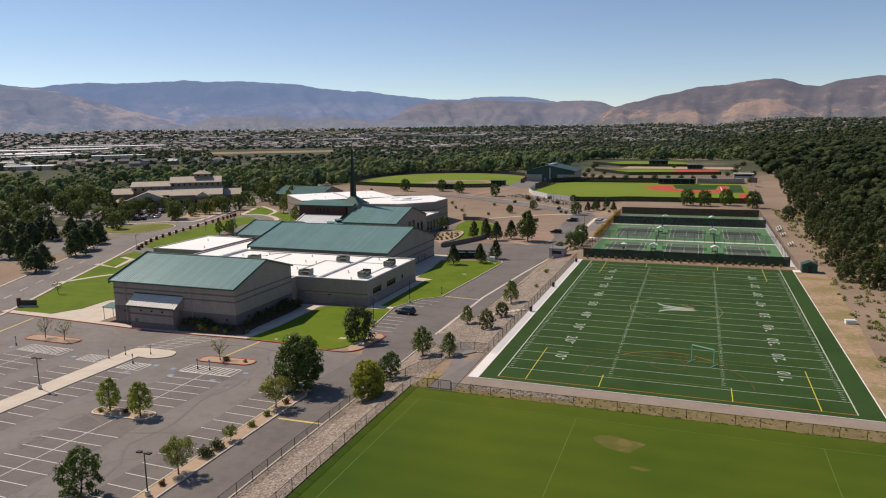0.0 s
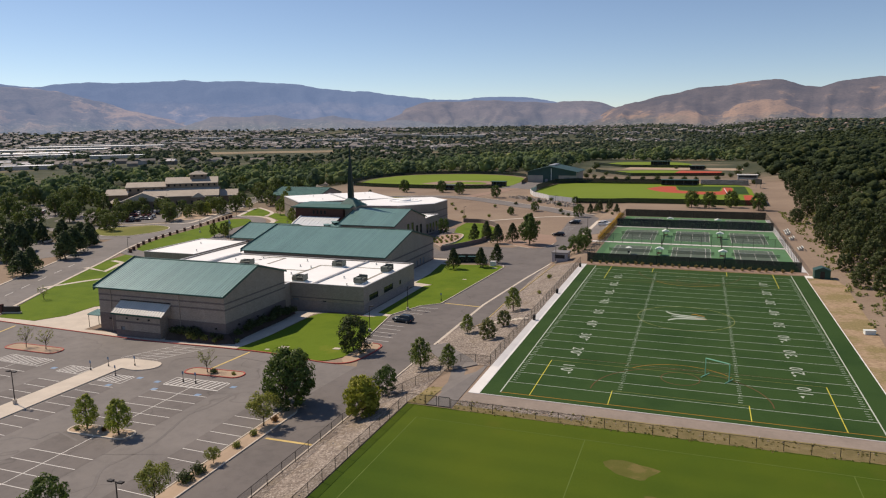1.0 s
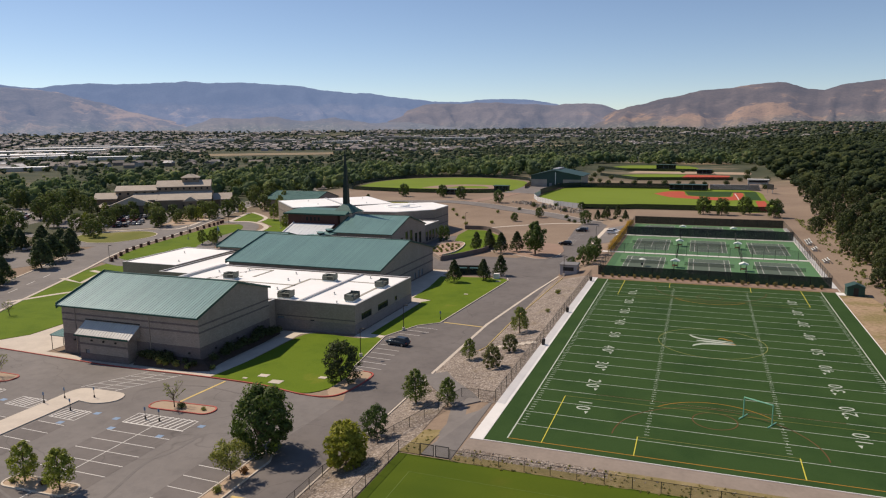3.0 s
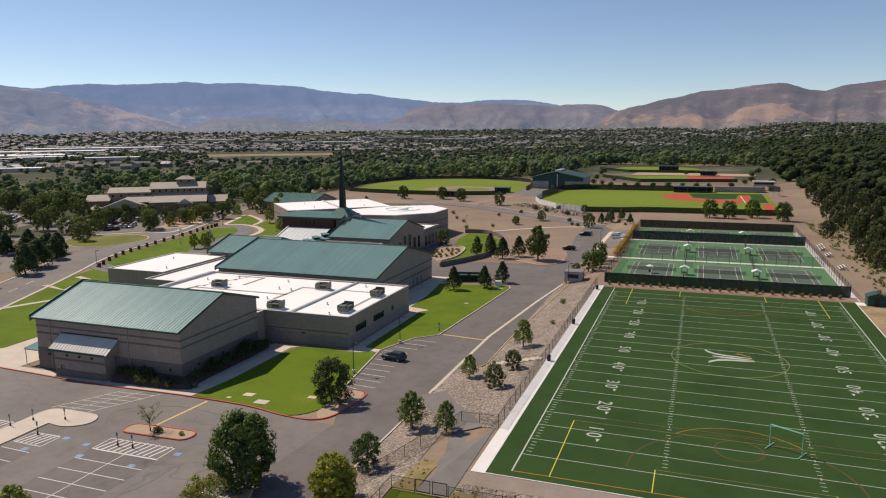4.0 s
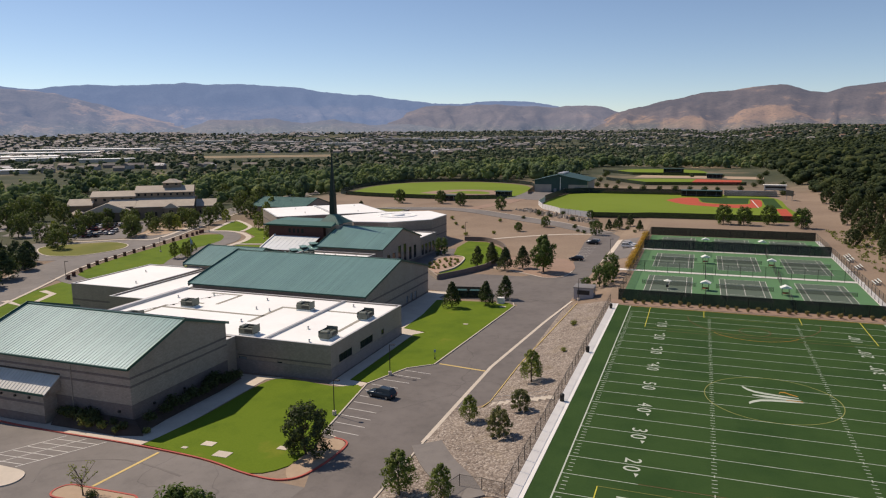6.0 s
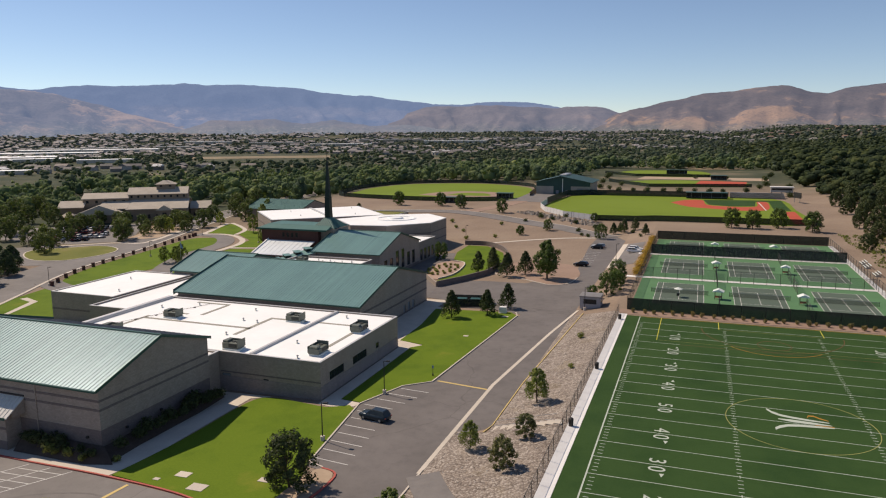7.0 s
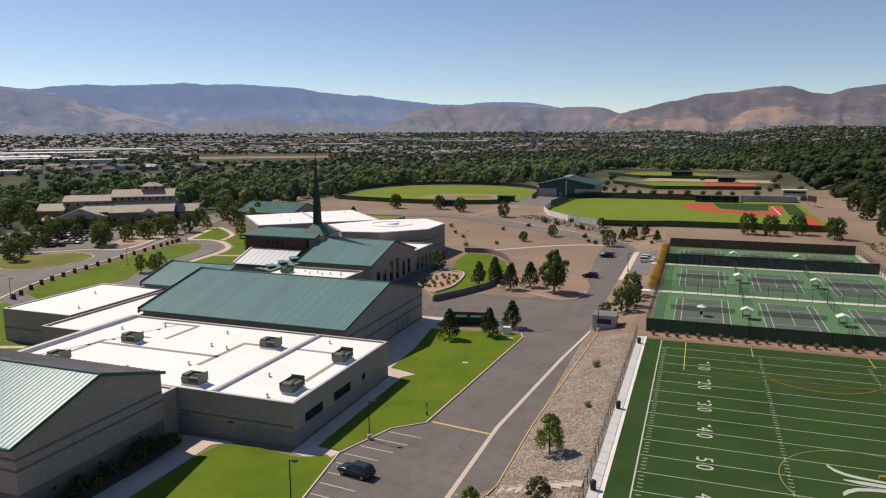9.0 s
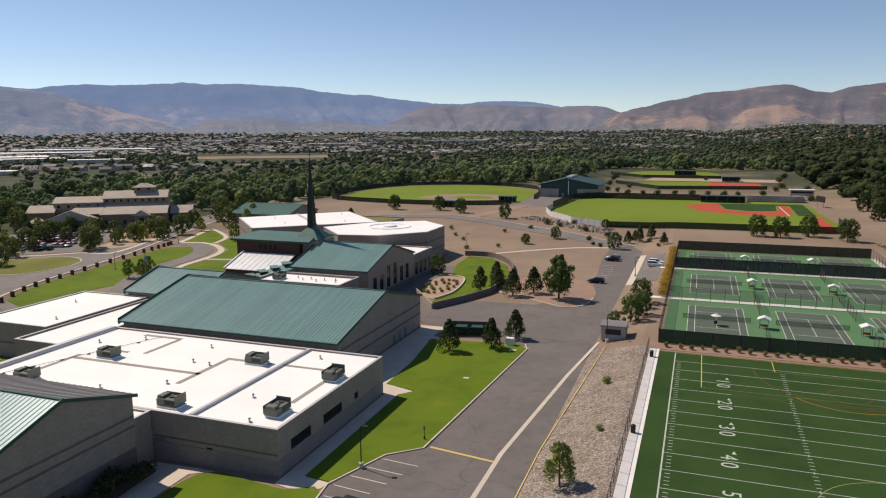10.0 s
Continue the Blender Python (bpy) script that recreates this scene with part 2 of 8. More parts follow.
DG_RED = plain("reddish decomposed granite", (0.29, 0.20, 0.152), 0.95, vary=0.16, scale=1.4, big=0.1, bump=0.3)
MULCH = plain("dark bark mulch", (0.075, 0.055, 0.045), 0.95, vary=0.3, scale=2.5, bump=0.3)
BRICK = block_mat("dark red brick", (0.105, 0.05, 0.042))
ROOF_WHITE = plain("white roof membrane", (0.87, 0.88, 0.87), 0.6, vary=0.05, scale=0.8, big=0.12)
ROOF_GREY = plain("grey walkway pad", (0.30, 0.29, 0.25), 0.9, vary=0.12)
ROOF_GREEN = plain("green standing-seam metal", (0.165, 0.292, 0.272), 0.32, 0.0, vary=0.07, scale=1.2, big=0.15, rand=True, spec=0.27)
ROOF_GREEN.node_tree.nodes["Principled BSDF"].inputs["Specular Tint"].default_value = (0.50, 0.74, 1.0, 1)
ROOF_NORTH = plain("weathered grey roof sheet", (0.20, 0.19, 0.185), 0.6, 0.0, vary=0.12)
GREEN_TRIM = plain("dark green metal trim", (0.025, 0.085, 0.068), 0.45, 0.2, vary=0.1)
ROOF_DEEP = plain("deep green standing-seam metal", (0.085, 0.175, 0.158), 0.5, 0.0, vary=0.10, scale=1.2, spec=0.08)
METAL_DARK = plain("dark bronze metal", (0.045, 0.042, 0.04), 0.5, 0.5, vary=0.15)
METAL_GREY = plain("galvanised steel", (0.42, 0.42, 0.41), 0.45, 0.6, vary=0.1)
HVAC = plain("grey-green sheet metal", (0.14, 0.155, 0.13), 0.5, 0.2, vary=0.12)
HVAC_DARK = plain("dark condenser grille", (0.05, 0.055, 0.05), 0.6, 0.3, vary=0.2, scale=8)
GLASS = plain("dark window glass", (0.02, 0.025, 0.03), 0.08, 0.0, vary=0.05)
DOOR = plain("grey-green painted steel door", (0.20, 0.22, 0.24), 0.5, 0.1, vary=0.06)
RUBBER = plain("tyre rubber", (0.02, 0.02, 0.02), 0.85)
COURT_GREEN = plain("green acrylic court", (0.085, 0.195, 0.088), 0.85, vary=0.07, scale=2, big=0.2)
COURT_GREY = plain("grey acrylic court", (0.085, 0.118, 0.09), 0.85, vary=0.07, scale=2, big=0.2)
SCREEN = mesh_fabric("dark green windscreen", (0.012, 0.026, 0.020), 0.22)
CHAIN = mesh_fabric("chain-link fabric", (0.12, 0.115, 0.11), 0.86)
NET = mesh_fabric("tennis net", (0.03, 0.03, 0.03), 0.72)
BARK = plain("bark", (0.10, 0.075, 0.055), 0.95, vary=0.3, scale=6)
LEAF_DARK = leaf_mat("dark green leaves", (0.042, 0.068, 0.022), (0.105, 0.150, 0.044))
LEAF_BLUE = leaf_mat("blue-green needles", (0.042, 0.064, 0.036), (0.098, 0.126, 0.062))
LEAF_SOFT = leaf_mat("muted green leaves", (0.058, 0.080, 0.030), (0.125, 0.150, 0.055))
LEAF_MID = leaf_mat("mid green leaves", (0.085, 0.115, 0.03), (0.19, 0.22, 0.058))
LEAF_LIGHT = leaf_mat("yellow-green leaves", (0.13, 0.155, 0.030), (0.28, 0.31, 0.070))
LEAF_YELLOW = leaf_mat("yellow-olive drooping leaves", (0.16, 0.165, 0.022), (0.34, 0.33, 0.06))
LEAF_OLIVE = leaf_mat("olive leaves", (0.13, 0.15, 0.045), (0.26, 0.26, 0.085))
LEAF_DUSK = leaf_mat("dusky olive needles", (0.075, 0.080, 0.035), (0.15, 0.155, 0.070))
LEAF_PINE = leaf_mat("pine needles", (0.034, 0.048, 0.023), (0.085, 0.103, 0.045))
LEAF_TAN = leaf_mat("dry ornamental grass", (0.16, 0.125, 0.06), (0.33, 0.255, 0.13))
LEAF_STRAW = leaf_mat("dry straw blades", (0.26, 0.20, 0.09), (0.44, 0.35, 0.18))
LEAF_GOLD = leaf_mat("orange-yellow vine leaves", (0.30, 0.16, 0.03), (0.52, 0.32, 0.07))
LEAF_RED = leaf_mat("rusty shrub leaves", (0.10, 0.05, 0.02), (0.22, 0.11, 0.05))
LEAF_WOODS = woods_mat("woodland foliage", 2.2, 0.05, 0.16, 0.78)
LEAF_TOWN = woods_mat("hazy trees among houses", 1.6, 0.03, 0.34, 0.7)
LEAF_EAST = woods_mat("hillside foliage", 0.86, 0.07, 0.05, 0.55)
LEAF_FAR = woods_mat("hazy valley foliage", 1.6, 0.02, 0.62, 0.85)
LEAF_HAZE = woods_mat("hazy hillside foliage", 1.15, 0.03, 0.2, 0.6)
SPIRE = plain("blackish green metal", (0.011, 0.024, 0.021), 0.4, 0.2, vary=0.1)
WHITE_PLASTIC = plain("white metal roof sheet", (0.68, 0.72, 0.68), 0.5, vary=0.05)
WOOD_RED = plain("reddish timber", (0.30, 0.12, 0.06), 0.7, vary=0.2)
TAN_ROOF = plain("tan-grey shingle", (0.43, 0.38, 0.32), 0.9, vary=0.12, scale=2)
LODGE_WALL = plain("brown stucco", (0.27, 0.205, 0.15), 0.9, vary=0.08)
TAN_WALL = plain("tan stucco", (0.44, 0.36, 0.27), 0.9, vary=0.08)
STEEL_ROOF = plain("dull green farm roof", (0.03, 0.075, 0.06), 0.5, 0.1, vary=0.1)

# ---- mesh helpers ----


class Geo:
    """Gathers boxes, prisms and tubes into one mesh."""

    def __init__(self):
        self.v, self.f = [], []

    def add(self, verts, faces):
        n = len(self.v)
        self.v += [tuple(p) for p in verts]
        self.f += [tuple(n + i for i in q) for q in faces]
        return self

    def box(self, x0, x1, y0, y1, z0, z1, chamfer=0.0):
        if chamfer:
            c = chamfer
            lo = [(x0, y0), (x1, y0), (x1, y1), (x0, y1)]
            hi = [(x0 + c, y0 + c), (x1 - c, y0 + c), (x1 - c, y1 - c), (x0 + c, y1 - c)]
            v = [(x, y, z0) for x, y in lo] + [(x, y, z1 - c) for x, y in lo] + [(x, y, z1) for x, y in hi]
            f = [(3, 2, 1, 0), (8, 9, 10, 11)]
            for k in (0, 4):
                f += [(k + i, k + (i + 1) % 4, k + 4 + (i + 1) % 4, k + 4 + i) for i in range(4)]
            return self.add(v, f)
        v = [(x, y, z) for z in (z0, z1) for x, y in ((x0, y0), (x1, y0), (x1, y1), (x0, y1))]
        return self.add(v, [(3, 2, 1, 0), (4, 5, 6, 7)] + [(i, (i + 1) % 4, 4 + (i + 1) % 4, 4 + i) for i in range(4)])

    def prism(self, lower, upper):
        """Two outlines of equal length, lower and upper, joined by sides."""
        n = len(lower)
        f = [tuple(range(n - 1, -1, -1)), tuple(range(n, 2 * n))]
        f += [(i, (i + 1) % n, n + (i + 1) % n, n + i) for i in range(n)]
        return self.add(list(lower) + list(upper), f)

    def tube(self, a, b, r0, r1=None, sides=8):
        a, b, r1 = Vector(a), Vector(b), r0 if r1 is None else r1
        q = (b - a).to_track_quat("Z", "Y")
        ring = [Vector((math.cos(2 * math.pi * k / sides), math.sin(2 * math.pi * k / sides), 0)) for k in range(sides)]
        return self.prism([a + q @ (p * r0) for p in ring], [b + q @ (p * r1) for p in ring])

    def ring(self, cx, cy, z0, z1, r0, r1, a0=0, a1=360, step=6):
        n = max(2, int((a1 - a0) / step))
        for k in range(n):
            s, t = radians(a0 + (a1 - a0) * k / n), radians(a0 + (a1 - a0) * (k + 1) / n)
            o = [(cx + r * math.cos(u), cy + r * math.sin(u)) for r, u in ((r0, s), (r1, s), (r1, t), (r0, t))]
            self.prism([(x, y, z0) for x, y in o], [(x, y, z1) for x, y in o])
        return self

    def weld(self):
        """Joins touching boxes into one body: shared corners become one, inner faces go."""
        index, order, remap = {}, [], []
        for p in self.v:
            key = tuple(round(c, 4) for c in p)
            if key not in index:
                index[key] = len(order)
                order.append(p)
            remap.append(index[key])
        faces = [tuple(remap[i] for i in q) for q in self.f]
        seen = {}
        for q in faces:
            seen[frozenset(q)] = seen.get(frozenset(q), 0) + 1
        self.v, self.f = order, [q for q in faces if seen[frozenset(q)] == 1]
        return self

    def mesh(self, name, mat):
        me = bpy.data.meshes.new(name)
        me.from_pydata(self.v, [], self.f)
        me.materials.append(mat)
        me.update()
        return me


def part(name, geo, mat, parent=None, label="", at=None):
    """Links a Geo (or a mesh) as one mesh object, under a thing or a part."""
    ob = new(name, geo if isinstance(geo, bpy.types.Mesh) else geo.mesh(name, mat))
    if parent is not None:
        ob.parent = parent
    if at is not None:
        ob.matrix_basis = at
    return tagged(ob, label)


def thing(name, label, category, at=None, group="", kind=""):
    ob = new(name)
    ob.empty_display_size = 0.3
    if at is not None:
        ob.matrix_basis = at
    return tagged(ob, label, category, group, kind)


def H(x, y):
    """Height of the ground: the valley floor climbs gently to the foot of the mountains."""
    s = min(1.0, max(0.0, (math.hypot(x - 16, y + 69) - 1650) / 1900))
    k = min(1.0, max(0.0, (11 - math.degrees(math.atan2(x - 16, max(y + 69, 1)))) / 13))
    return site(x, y) + 50 * k * s * s * (3 - 2 * s)


def site(x, y):
    """The sports terrace is at 0, the campus lies below it, the east bank rises."""
    a = min(1.0, max(0.0, (y - 30) / 6))
    b = min(1.0, max(0.0, (y + 12) / 8))
    xa, xb = -19 + 4 * a, -11.5 + 5.5 * b
    k = min(1.0, max(0.0, (y - 225) / 60)) * min(1.0, max(0.0, (x + 240) / 40))
    low = (-1.5 + 0.026 * max(min(x, xa), -80)) * (1 - k * k * (3 - 2 * k))
    if x <= xa:
        return low
    if x < xb:
        return low * (xb - x) / (xb - xa)
    if x < 58:
        return 0.0
    s = min(1.0, (x - 58) / 90)
    u = min(1.0, max(0.0, (x - 130) / 500))
    far = min(1.0, max(0.0, (y - 1150) / 1200)) * min(1.0, max(0.0, (x - 60) / 300))
    return 7 * s * s * (3 - 2 * s) + 9 * u * u * (3 - 2 * u) + 34 * far * far * (3 - 2 * far)


def cut(poly, x, keep_low):
    out = []
    for (ax, ay), (bx, by) in zip(poly, poly[1:] + poly[:1]):
        ina, inb = (ax <= x) == keep_low, (bx <= x) == keep_low
        if ina:
            out.append((ax, ay))
        if ina != inb and ax != bx:
            k = (x - ax) / (bx - ax)
            out.append((x, ay + k * (by - ay)))
    return out


def slab(name, outline, mat, lift=0.03, label="", category="", parent=None, depth=0.25, kind="structure", flat=None):
    """A flat layer on the ground, split where the slope of the ground changes. flat: a level of its own, or "campus" for the campus slope alone."""
    g = Geo()
    ground = H
    if flat == "campus":
        ground = lambda x, y: -1.5 + 0.026 * max(x, -80)
    elif flat is not None:
        ground = lambda x, y: flat
    for low in (True, False):
        p = cut(list(outline), -80, low)
        if len(p) > 2:
            g.prism([(x, y, ground(x, y) - depth) for x, y in p], [(x, y, ground(x, y) + lift) for x, y in p])
    ob = part(name, g, mat, parent, label)
    return ob if parent is not None else tagged(ob, label, category, "", kind)


def rect(x0, x1, y0, y1):
    return [(x0, y0), (x1, y0), (x1, y1), (x0, y1)]


def ribbon(path, w0, w1):
    """The outline of a band along a path, from w0 to w1 to its left."""
    left, right = [], []
    for k, (x, y) in enumerate(path):
        ax, ay = path[max(0, k - 1)]
        bx, by = path[min(len(path) - 1, k + 1)]
        d = math.hypot(bx - ax, by - ay)
        nx, ny = -(by - ay) / d, (bx - ax) / d
        left.append((x + nx * w0, y + ny * w0))
        right.append((x + nx * w1, y + ny * w1))
    return left, right


def strip(name, path, w0, w1, mat, lift=0.03, label="", category="", parent=None, depth=0.2):
    """A road, kerb or line of constant width along a path."""
    l, r = ribbon(path, w0, w1)
    g = Geo()
    for k in range(len(path) - 1):
        o = [l[k], l[k + 1], r[k + 1], r[k]]
        g.prism([(x, y, H(x, y) - depth) for x, y in o], [(x, y, H(x, y) + lift) for x, y in o])
    ob = part(name, g, mat, parent, label)
    return ob if parent is not None else tagged(ob, label, category, "", "structure")


def curve_path(points, n=8):
    """Rounds a path off with a Catmull-Rom curve."""
    p = [points[0]] + list(points) + [points[-1]]
    out = []
    for i in range(1, len(p) - 2):
        for k in range(n):
            t = k / n
            out.append(tuple(0.5 * (2 * p[i][c] + (p[i + 1][c] - p[i - 1][c]) * t + (2 * p[i - 1][c] - 5 * p[i][c] + 4 * p[i + 1][c] - p[i + 2][c]) * t * t
                                    + (3 * p[i][c] - p[i - 1][c] - 3 * p[i + 1][c] + p[i + 2][c]) * t**3) for c in (0, 1)))
    return out + [tuple(points[-1])]


# ---- ground ----
gx = sorted(set([-4900, -3500, -2400, -1600, -1000, -600, -400, -300, -240, -230, -220, -210, -200, -140, -100, -80, -60, -40, -30, -24] + list(range(-20, -4)) + [0, 20, 40, 58, 64, 70, 78, 88, 98, 110, 122, 135, 148, 170, 200, 250, 320, 400, 500, 630, 900, 1400, 2200, 3300, 4900] + list(range(-3400, 600, 200))))
gy = sorted(set([-4900, -2500, -1200, -600, -300, -150, -100, -60, -30, -16, -12, -10, -8, -6, -4, 0, 30, 32, 34, 36, 60, 100, 150, 200, 225, 235, 245, 255, 265, 275, 285, 330, 420, 520, 700, 900, 1200, 1600, 2200, 3000, 3900, 4900] + list(range(1000, 4000, 200))))
g = Geo()
g.v = [(x, y, H(x, y) - 0.02) for y in gy for x in gx]
n = len(gx)
g.f = [(j * n + i, j * n + i + 1, (j + 1) * n + i + 1, (j + 1) * n + i) for j in range(len(gy) - 1) for i in range(n - 1)]


def ground_mat():
    m = Nodes("dry high-desert ground", 0.95, spec=0.1)
    m.world_pos()
    near = m.mix(0.5, m.ramp(m.noise(1.2, 5, 0.7), [(0.3, (0.175, 0.131, 0.100)), (0.7, (0.305, 0.234, 0.178))]),
                 m.ramp(m.noise(0.03, 5, 0.6), [(0.32, (0.195, 0.146, 0.111)), (0.5, (0.28, 0.212, 0.160)), (0.70, (0.36, 0.285, 0.210))]))
    wild = m.ramp(m.noise(0.012, 6, 0.65), [(0.42, (0.050, 0.062, 0.038)), (0.56, (0.085, 0.090, 0.058)), (0.66, (0.20, 0.165, 0.112)), (0.76, (0.20, 0.175, 0.14))])
    sep = m.n("ShaderNodeSeparateXYZ")
    m.link(m.pos, sep.inputs[0])
    far = m.ramp(m.math("DIVIDE", sep.outputs[1], 1000.0), [(0.41, (0, 0, 0)), (0.54, (1, 1, 1))])
    east = m.ramp(m.math("DIVIDE", sep.outputs[0], 300.0), [(0.26, (0, 0, 0)), (0.40, (1, 1, 1))])
    west = m.ramp(m.math("DIVIDE", sep.outputs[0], -300.0), [(0.62, (0, 0, 0)), (0.8, (1, 1, 1))])
    fac = m.mix(1.0, m.mix(1.0, far, east, "LIGHTEN"), west, "LIGHTEN")
    m.color(m.mix(fac, near, wild))
    m.bump(m.noise(4, 4), 0.5, 0.08)
    return m.m


tagged(part("ground", g, ground_mat()), "tan dry valley ground of bare dirt and brush", "ground", "", "structure")

# ---- mountains ----


def profile(*points):
    """A crest line: azimuth in degrees clockwise from +y, and height in degrees, seen from the valley."""

    def tops(az):
        if az <= points[0][0]:
            return points[0][1]
        for (a, ea), (b, eb) in zip(points, points[1:]):
            if az <= b:
                k = (az - a) / (b - a)
                return ea + (eb - ea) * (0.6 * k + 0.4 * k * k * (3 - 2 * k))
        return points[-1][1]

    return tops


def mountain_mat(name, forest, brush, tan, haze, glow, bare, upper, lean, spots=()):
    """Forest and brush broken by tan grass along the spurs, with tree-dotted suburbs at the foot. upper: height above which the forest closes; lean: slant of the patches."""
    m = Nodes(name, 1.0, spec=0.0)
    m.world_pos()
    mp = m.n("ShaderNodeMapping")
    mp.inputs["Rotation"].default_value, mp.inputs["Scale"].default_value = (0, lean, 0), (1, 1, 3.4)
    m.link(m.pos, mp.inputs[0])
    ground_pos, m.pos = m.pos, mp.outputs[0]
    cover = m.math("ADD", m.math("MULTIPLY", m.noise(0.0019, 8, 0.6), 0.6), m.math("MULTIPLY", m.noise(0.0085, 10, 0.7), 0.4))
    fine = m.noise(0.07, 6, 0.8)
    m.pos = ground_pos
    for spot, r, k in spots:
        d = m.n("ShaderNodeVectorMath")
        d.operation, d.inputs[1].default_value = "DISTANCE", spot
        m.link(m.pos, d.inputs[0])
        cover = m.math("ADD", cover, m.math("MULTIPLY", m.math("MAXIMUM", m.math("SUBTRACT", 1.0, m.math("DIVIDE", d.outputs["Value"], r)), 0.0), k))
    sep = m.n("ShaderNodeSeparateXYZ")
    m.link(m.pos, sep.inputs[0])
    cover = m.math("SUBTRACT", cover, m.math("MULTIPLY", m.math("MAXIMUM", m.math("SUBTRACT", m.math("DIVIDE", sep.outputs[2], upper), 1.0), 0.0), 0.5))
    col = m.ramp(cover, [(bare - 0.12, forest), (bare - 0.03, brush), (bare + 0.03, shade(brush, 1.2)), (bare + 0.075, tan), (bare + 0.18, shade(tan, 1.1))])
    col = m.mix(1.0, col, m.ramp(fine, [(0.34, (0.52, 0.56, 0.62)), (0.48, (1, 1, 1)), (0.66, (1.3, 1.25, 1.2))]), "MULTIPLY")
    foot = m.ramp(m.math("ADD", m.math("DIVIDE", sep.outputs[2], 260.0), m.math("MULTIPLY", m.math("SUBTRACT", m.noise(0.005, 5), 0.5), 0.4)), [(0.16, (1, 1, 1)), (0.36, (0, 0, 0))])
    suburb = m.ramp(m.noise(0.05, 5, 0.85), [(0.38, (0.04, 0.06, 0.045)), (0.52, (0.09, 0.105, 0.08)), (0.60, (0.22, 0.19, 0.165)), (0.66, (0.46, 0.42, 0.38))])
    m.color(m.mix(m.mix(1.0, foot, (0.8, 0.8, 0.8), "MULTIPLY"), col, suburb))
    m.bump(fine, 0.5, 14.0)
    # Aerial haze is given off by the slopes themselves as bluish emission.
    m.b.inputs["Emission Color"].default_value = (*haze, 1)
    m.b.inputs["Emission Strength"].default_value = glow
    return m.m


EYE = Vector((16, -69, 38))


def range_mesh(a0, a1, r_in, r_out, r_top, tops, rough, seed, step=0.25, rows=40):
    """Ridges in a fan of azimuths: rises from r_in to a crest at r_top that stands tops(az) degrees high, and falls behind."""
    g, cols = Geo(), int((a1 - a0) / step)
    for j in range(rows + 1):
        r = r_in + (r_out - r_in) * j / rows
        for i in range(cols + 1):
            az = a0 + (a1 - a0) * i / cols
            x, y = EYE.x + r * math.sin(radians(az)), EYE.y + r * math.cos(radians(az))
            crest_z = EYE.z + r_top * math.tan(radians(tops(az)))
            u = min(1.0, max(0.0, (r - r_in) / (r_top - r_in)))
            ramp = u**1.2 if r <= r_top else 1 - 0.5 * (r - r_top) / (r_out - r_top + 1)
            rid = noise.fractal(Vector((x / 260 + seed, y / 260, 0)), 0.9, 2.1, 6)
            wander = az + 1.4 * noise.noise(Vector((r / 420, seed, 1)))
            spur = 1 - abs(noise.noise(Vector((wander / 2.0 + seed, r / 1500, seed))))
            gully = 1 - abs(noise.noise(Vector((wander / 0.7, r / 900, seed + 3))))
            mid = u * (1 - u) * 4
            size = min(1.0, (crest_z + 8) / 220)
            z = -8 + (crest_z + 8) * ramp * (1 - 0.25 * (1 - spur) * (1 - u)) + size * rough * (30 * rid * min(1.0, u * 3) * (1 - 0.7 * max(0.0, (u - 0.75) * 4)) + (spur - 0.75) * 48 * mid + (gully - 0.75) * 30 * mid)
            g.v.append((x, y, z + (3.5 * noise.noise(Vector((az * 1.7, seed, 0))) + 4.0 * noise.noise(Vector((az * 0.75, seed + 4, 0))) + 2.2 * noise.noise(Vector((az * 4.5, seed, 7)))) * min(1.0, u)))
    n = cols + 1
    g.f = [(j * n + i, j * n + i + 1, (j + 1) * n + i + 1, (j + 1) * n + i) for j in range(rows) for i in range(cols)]
    return g


def smooth(ob):
    ob.data.polygons.foreach_set("use_smooth", [True] * len(ob.data.polygons))
    return ob


# The blue in the forest tones is haze put into the base colour.
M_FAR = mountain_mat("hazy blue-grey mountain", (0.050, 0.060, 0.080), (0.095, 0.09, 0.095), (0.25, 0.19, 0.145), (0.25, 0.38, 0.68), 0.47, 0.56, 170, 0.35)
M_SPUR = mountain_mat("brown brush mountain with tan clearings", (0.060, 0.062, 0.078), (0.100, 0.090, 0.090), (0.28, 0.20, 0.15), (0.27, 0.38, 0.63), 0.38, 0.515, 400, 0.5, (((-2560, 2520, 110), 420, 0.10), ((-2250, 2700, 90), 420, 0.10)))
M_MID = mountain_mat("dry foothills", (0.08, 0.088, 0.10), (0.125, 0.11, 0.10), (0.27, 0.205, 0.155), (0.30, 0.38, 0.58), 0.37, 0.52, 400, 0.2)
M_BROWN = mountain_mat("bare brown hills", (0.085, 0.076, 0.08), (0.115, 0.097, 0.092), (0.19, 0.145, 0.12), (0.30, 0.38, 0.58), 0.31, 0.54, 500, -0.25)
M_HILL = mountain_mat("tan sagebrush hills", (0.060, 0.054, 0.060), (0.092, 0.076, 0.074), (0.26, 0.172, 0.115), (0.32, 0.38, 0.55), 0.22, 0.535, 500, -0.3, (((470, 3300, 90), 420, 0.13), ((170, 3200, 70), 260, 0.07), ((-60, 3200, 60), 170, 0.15)))
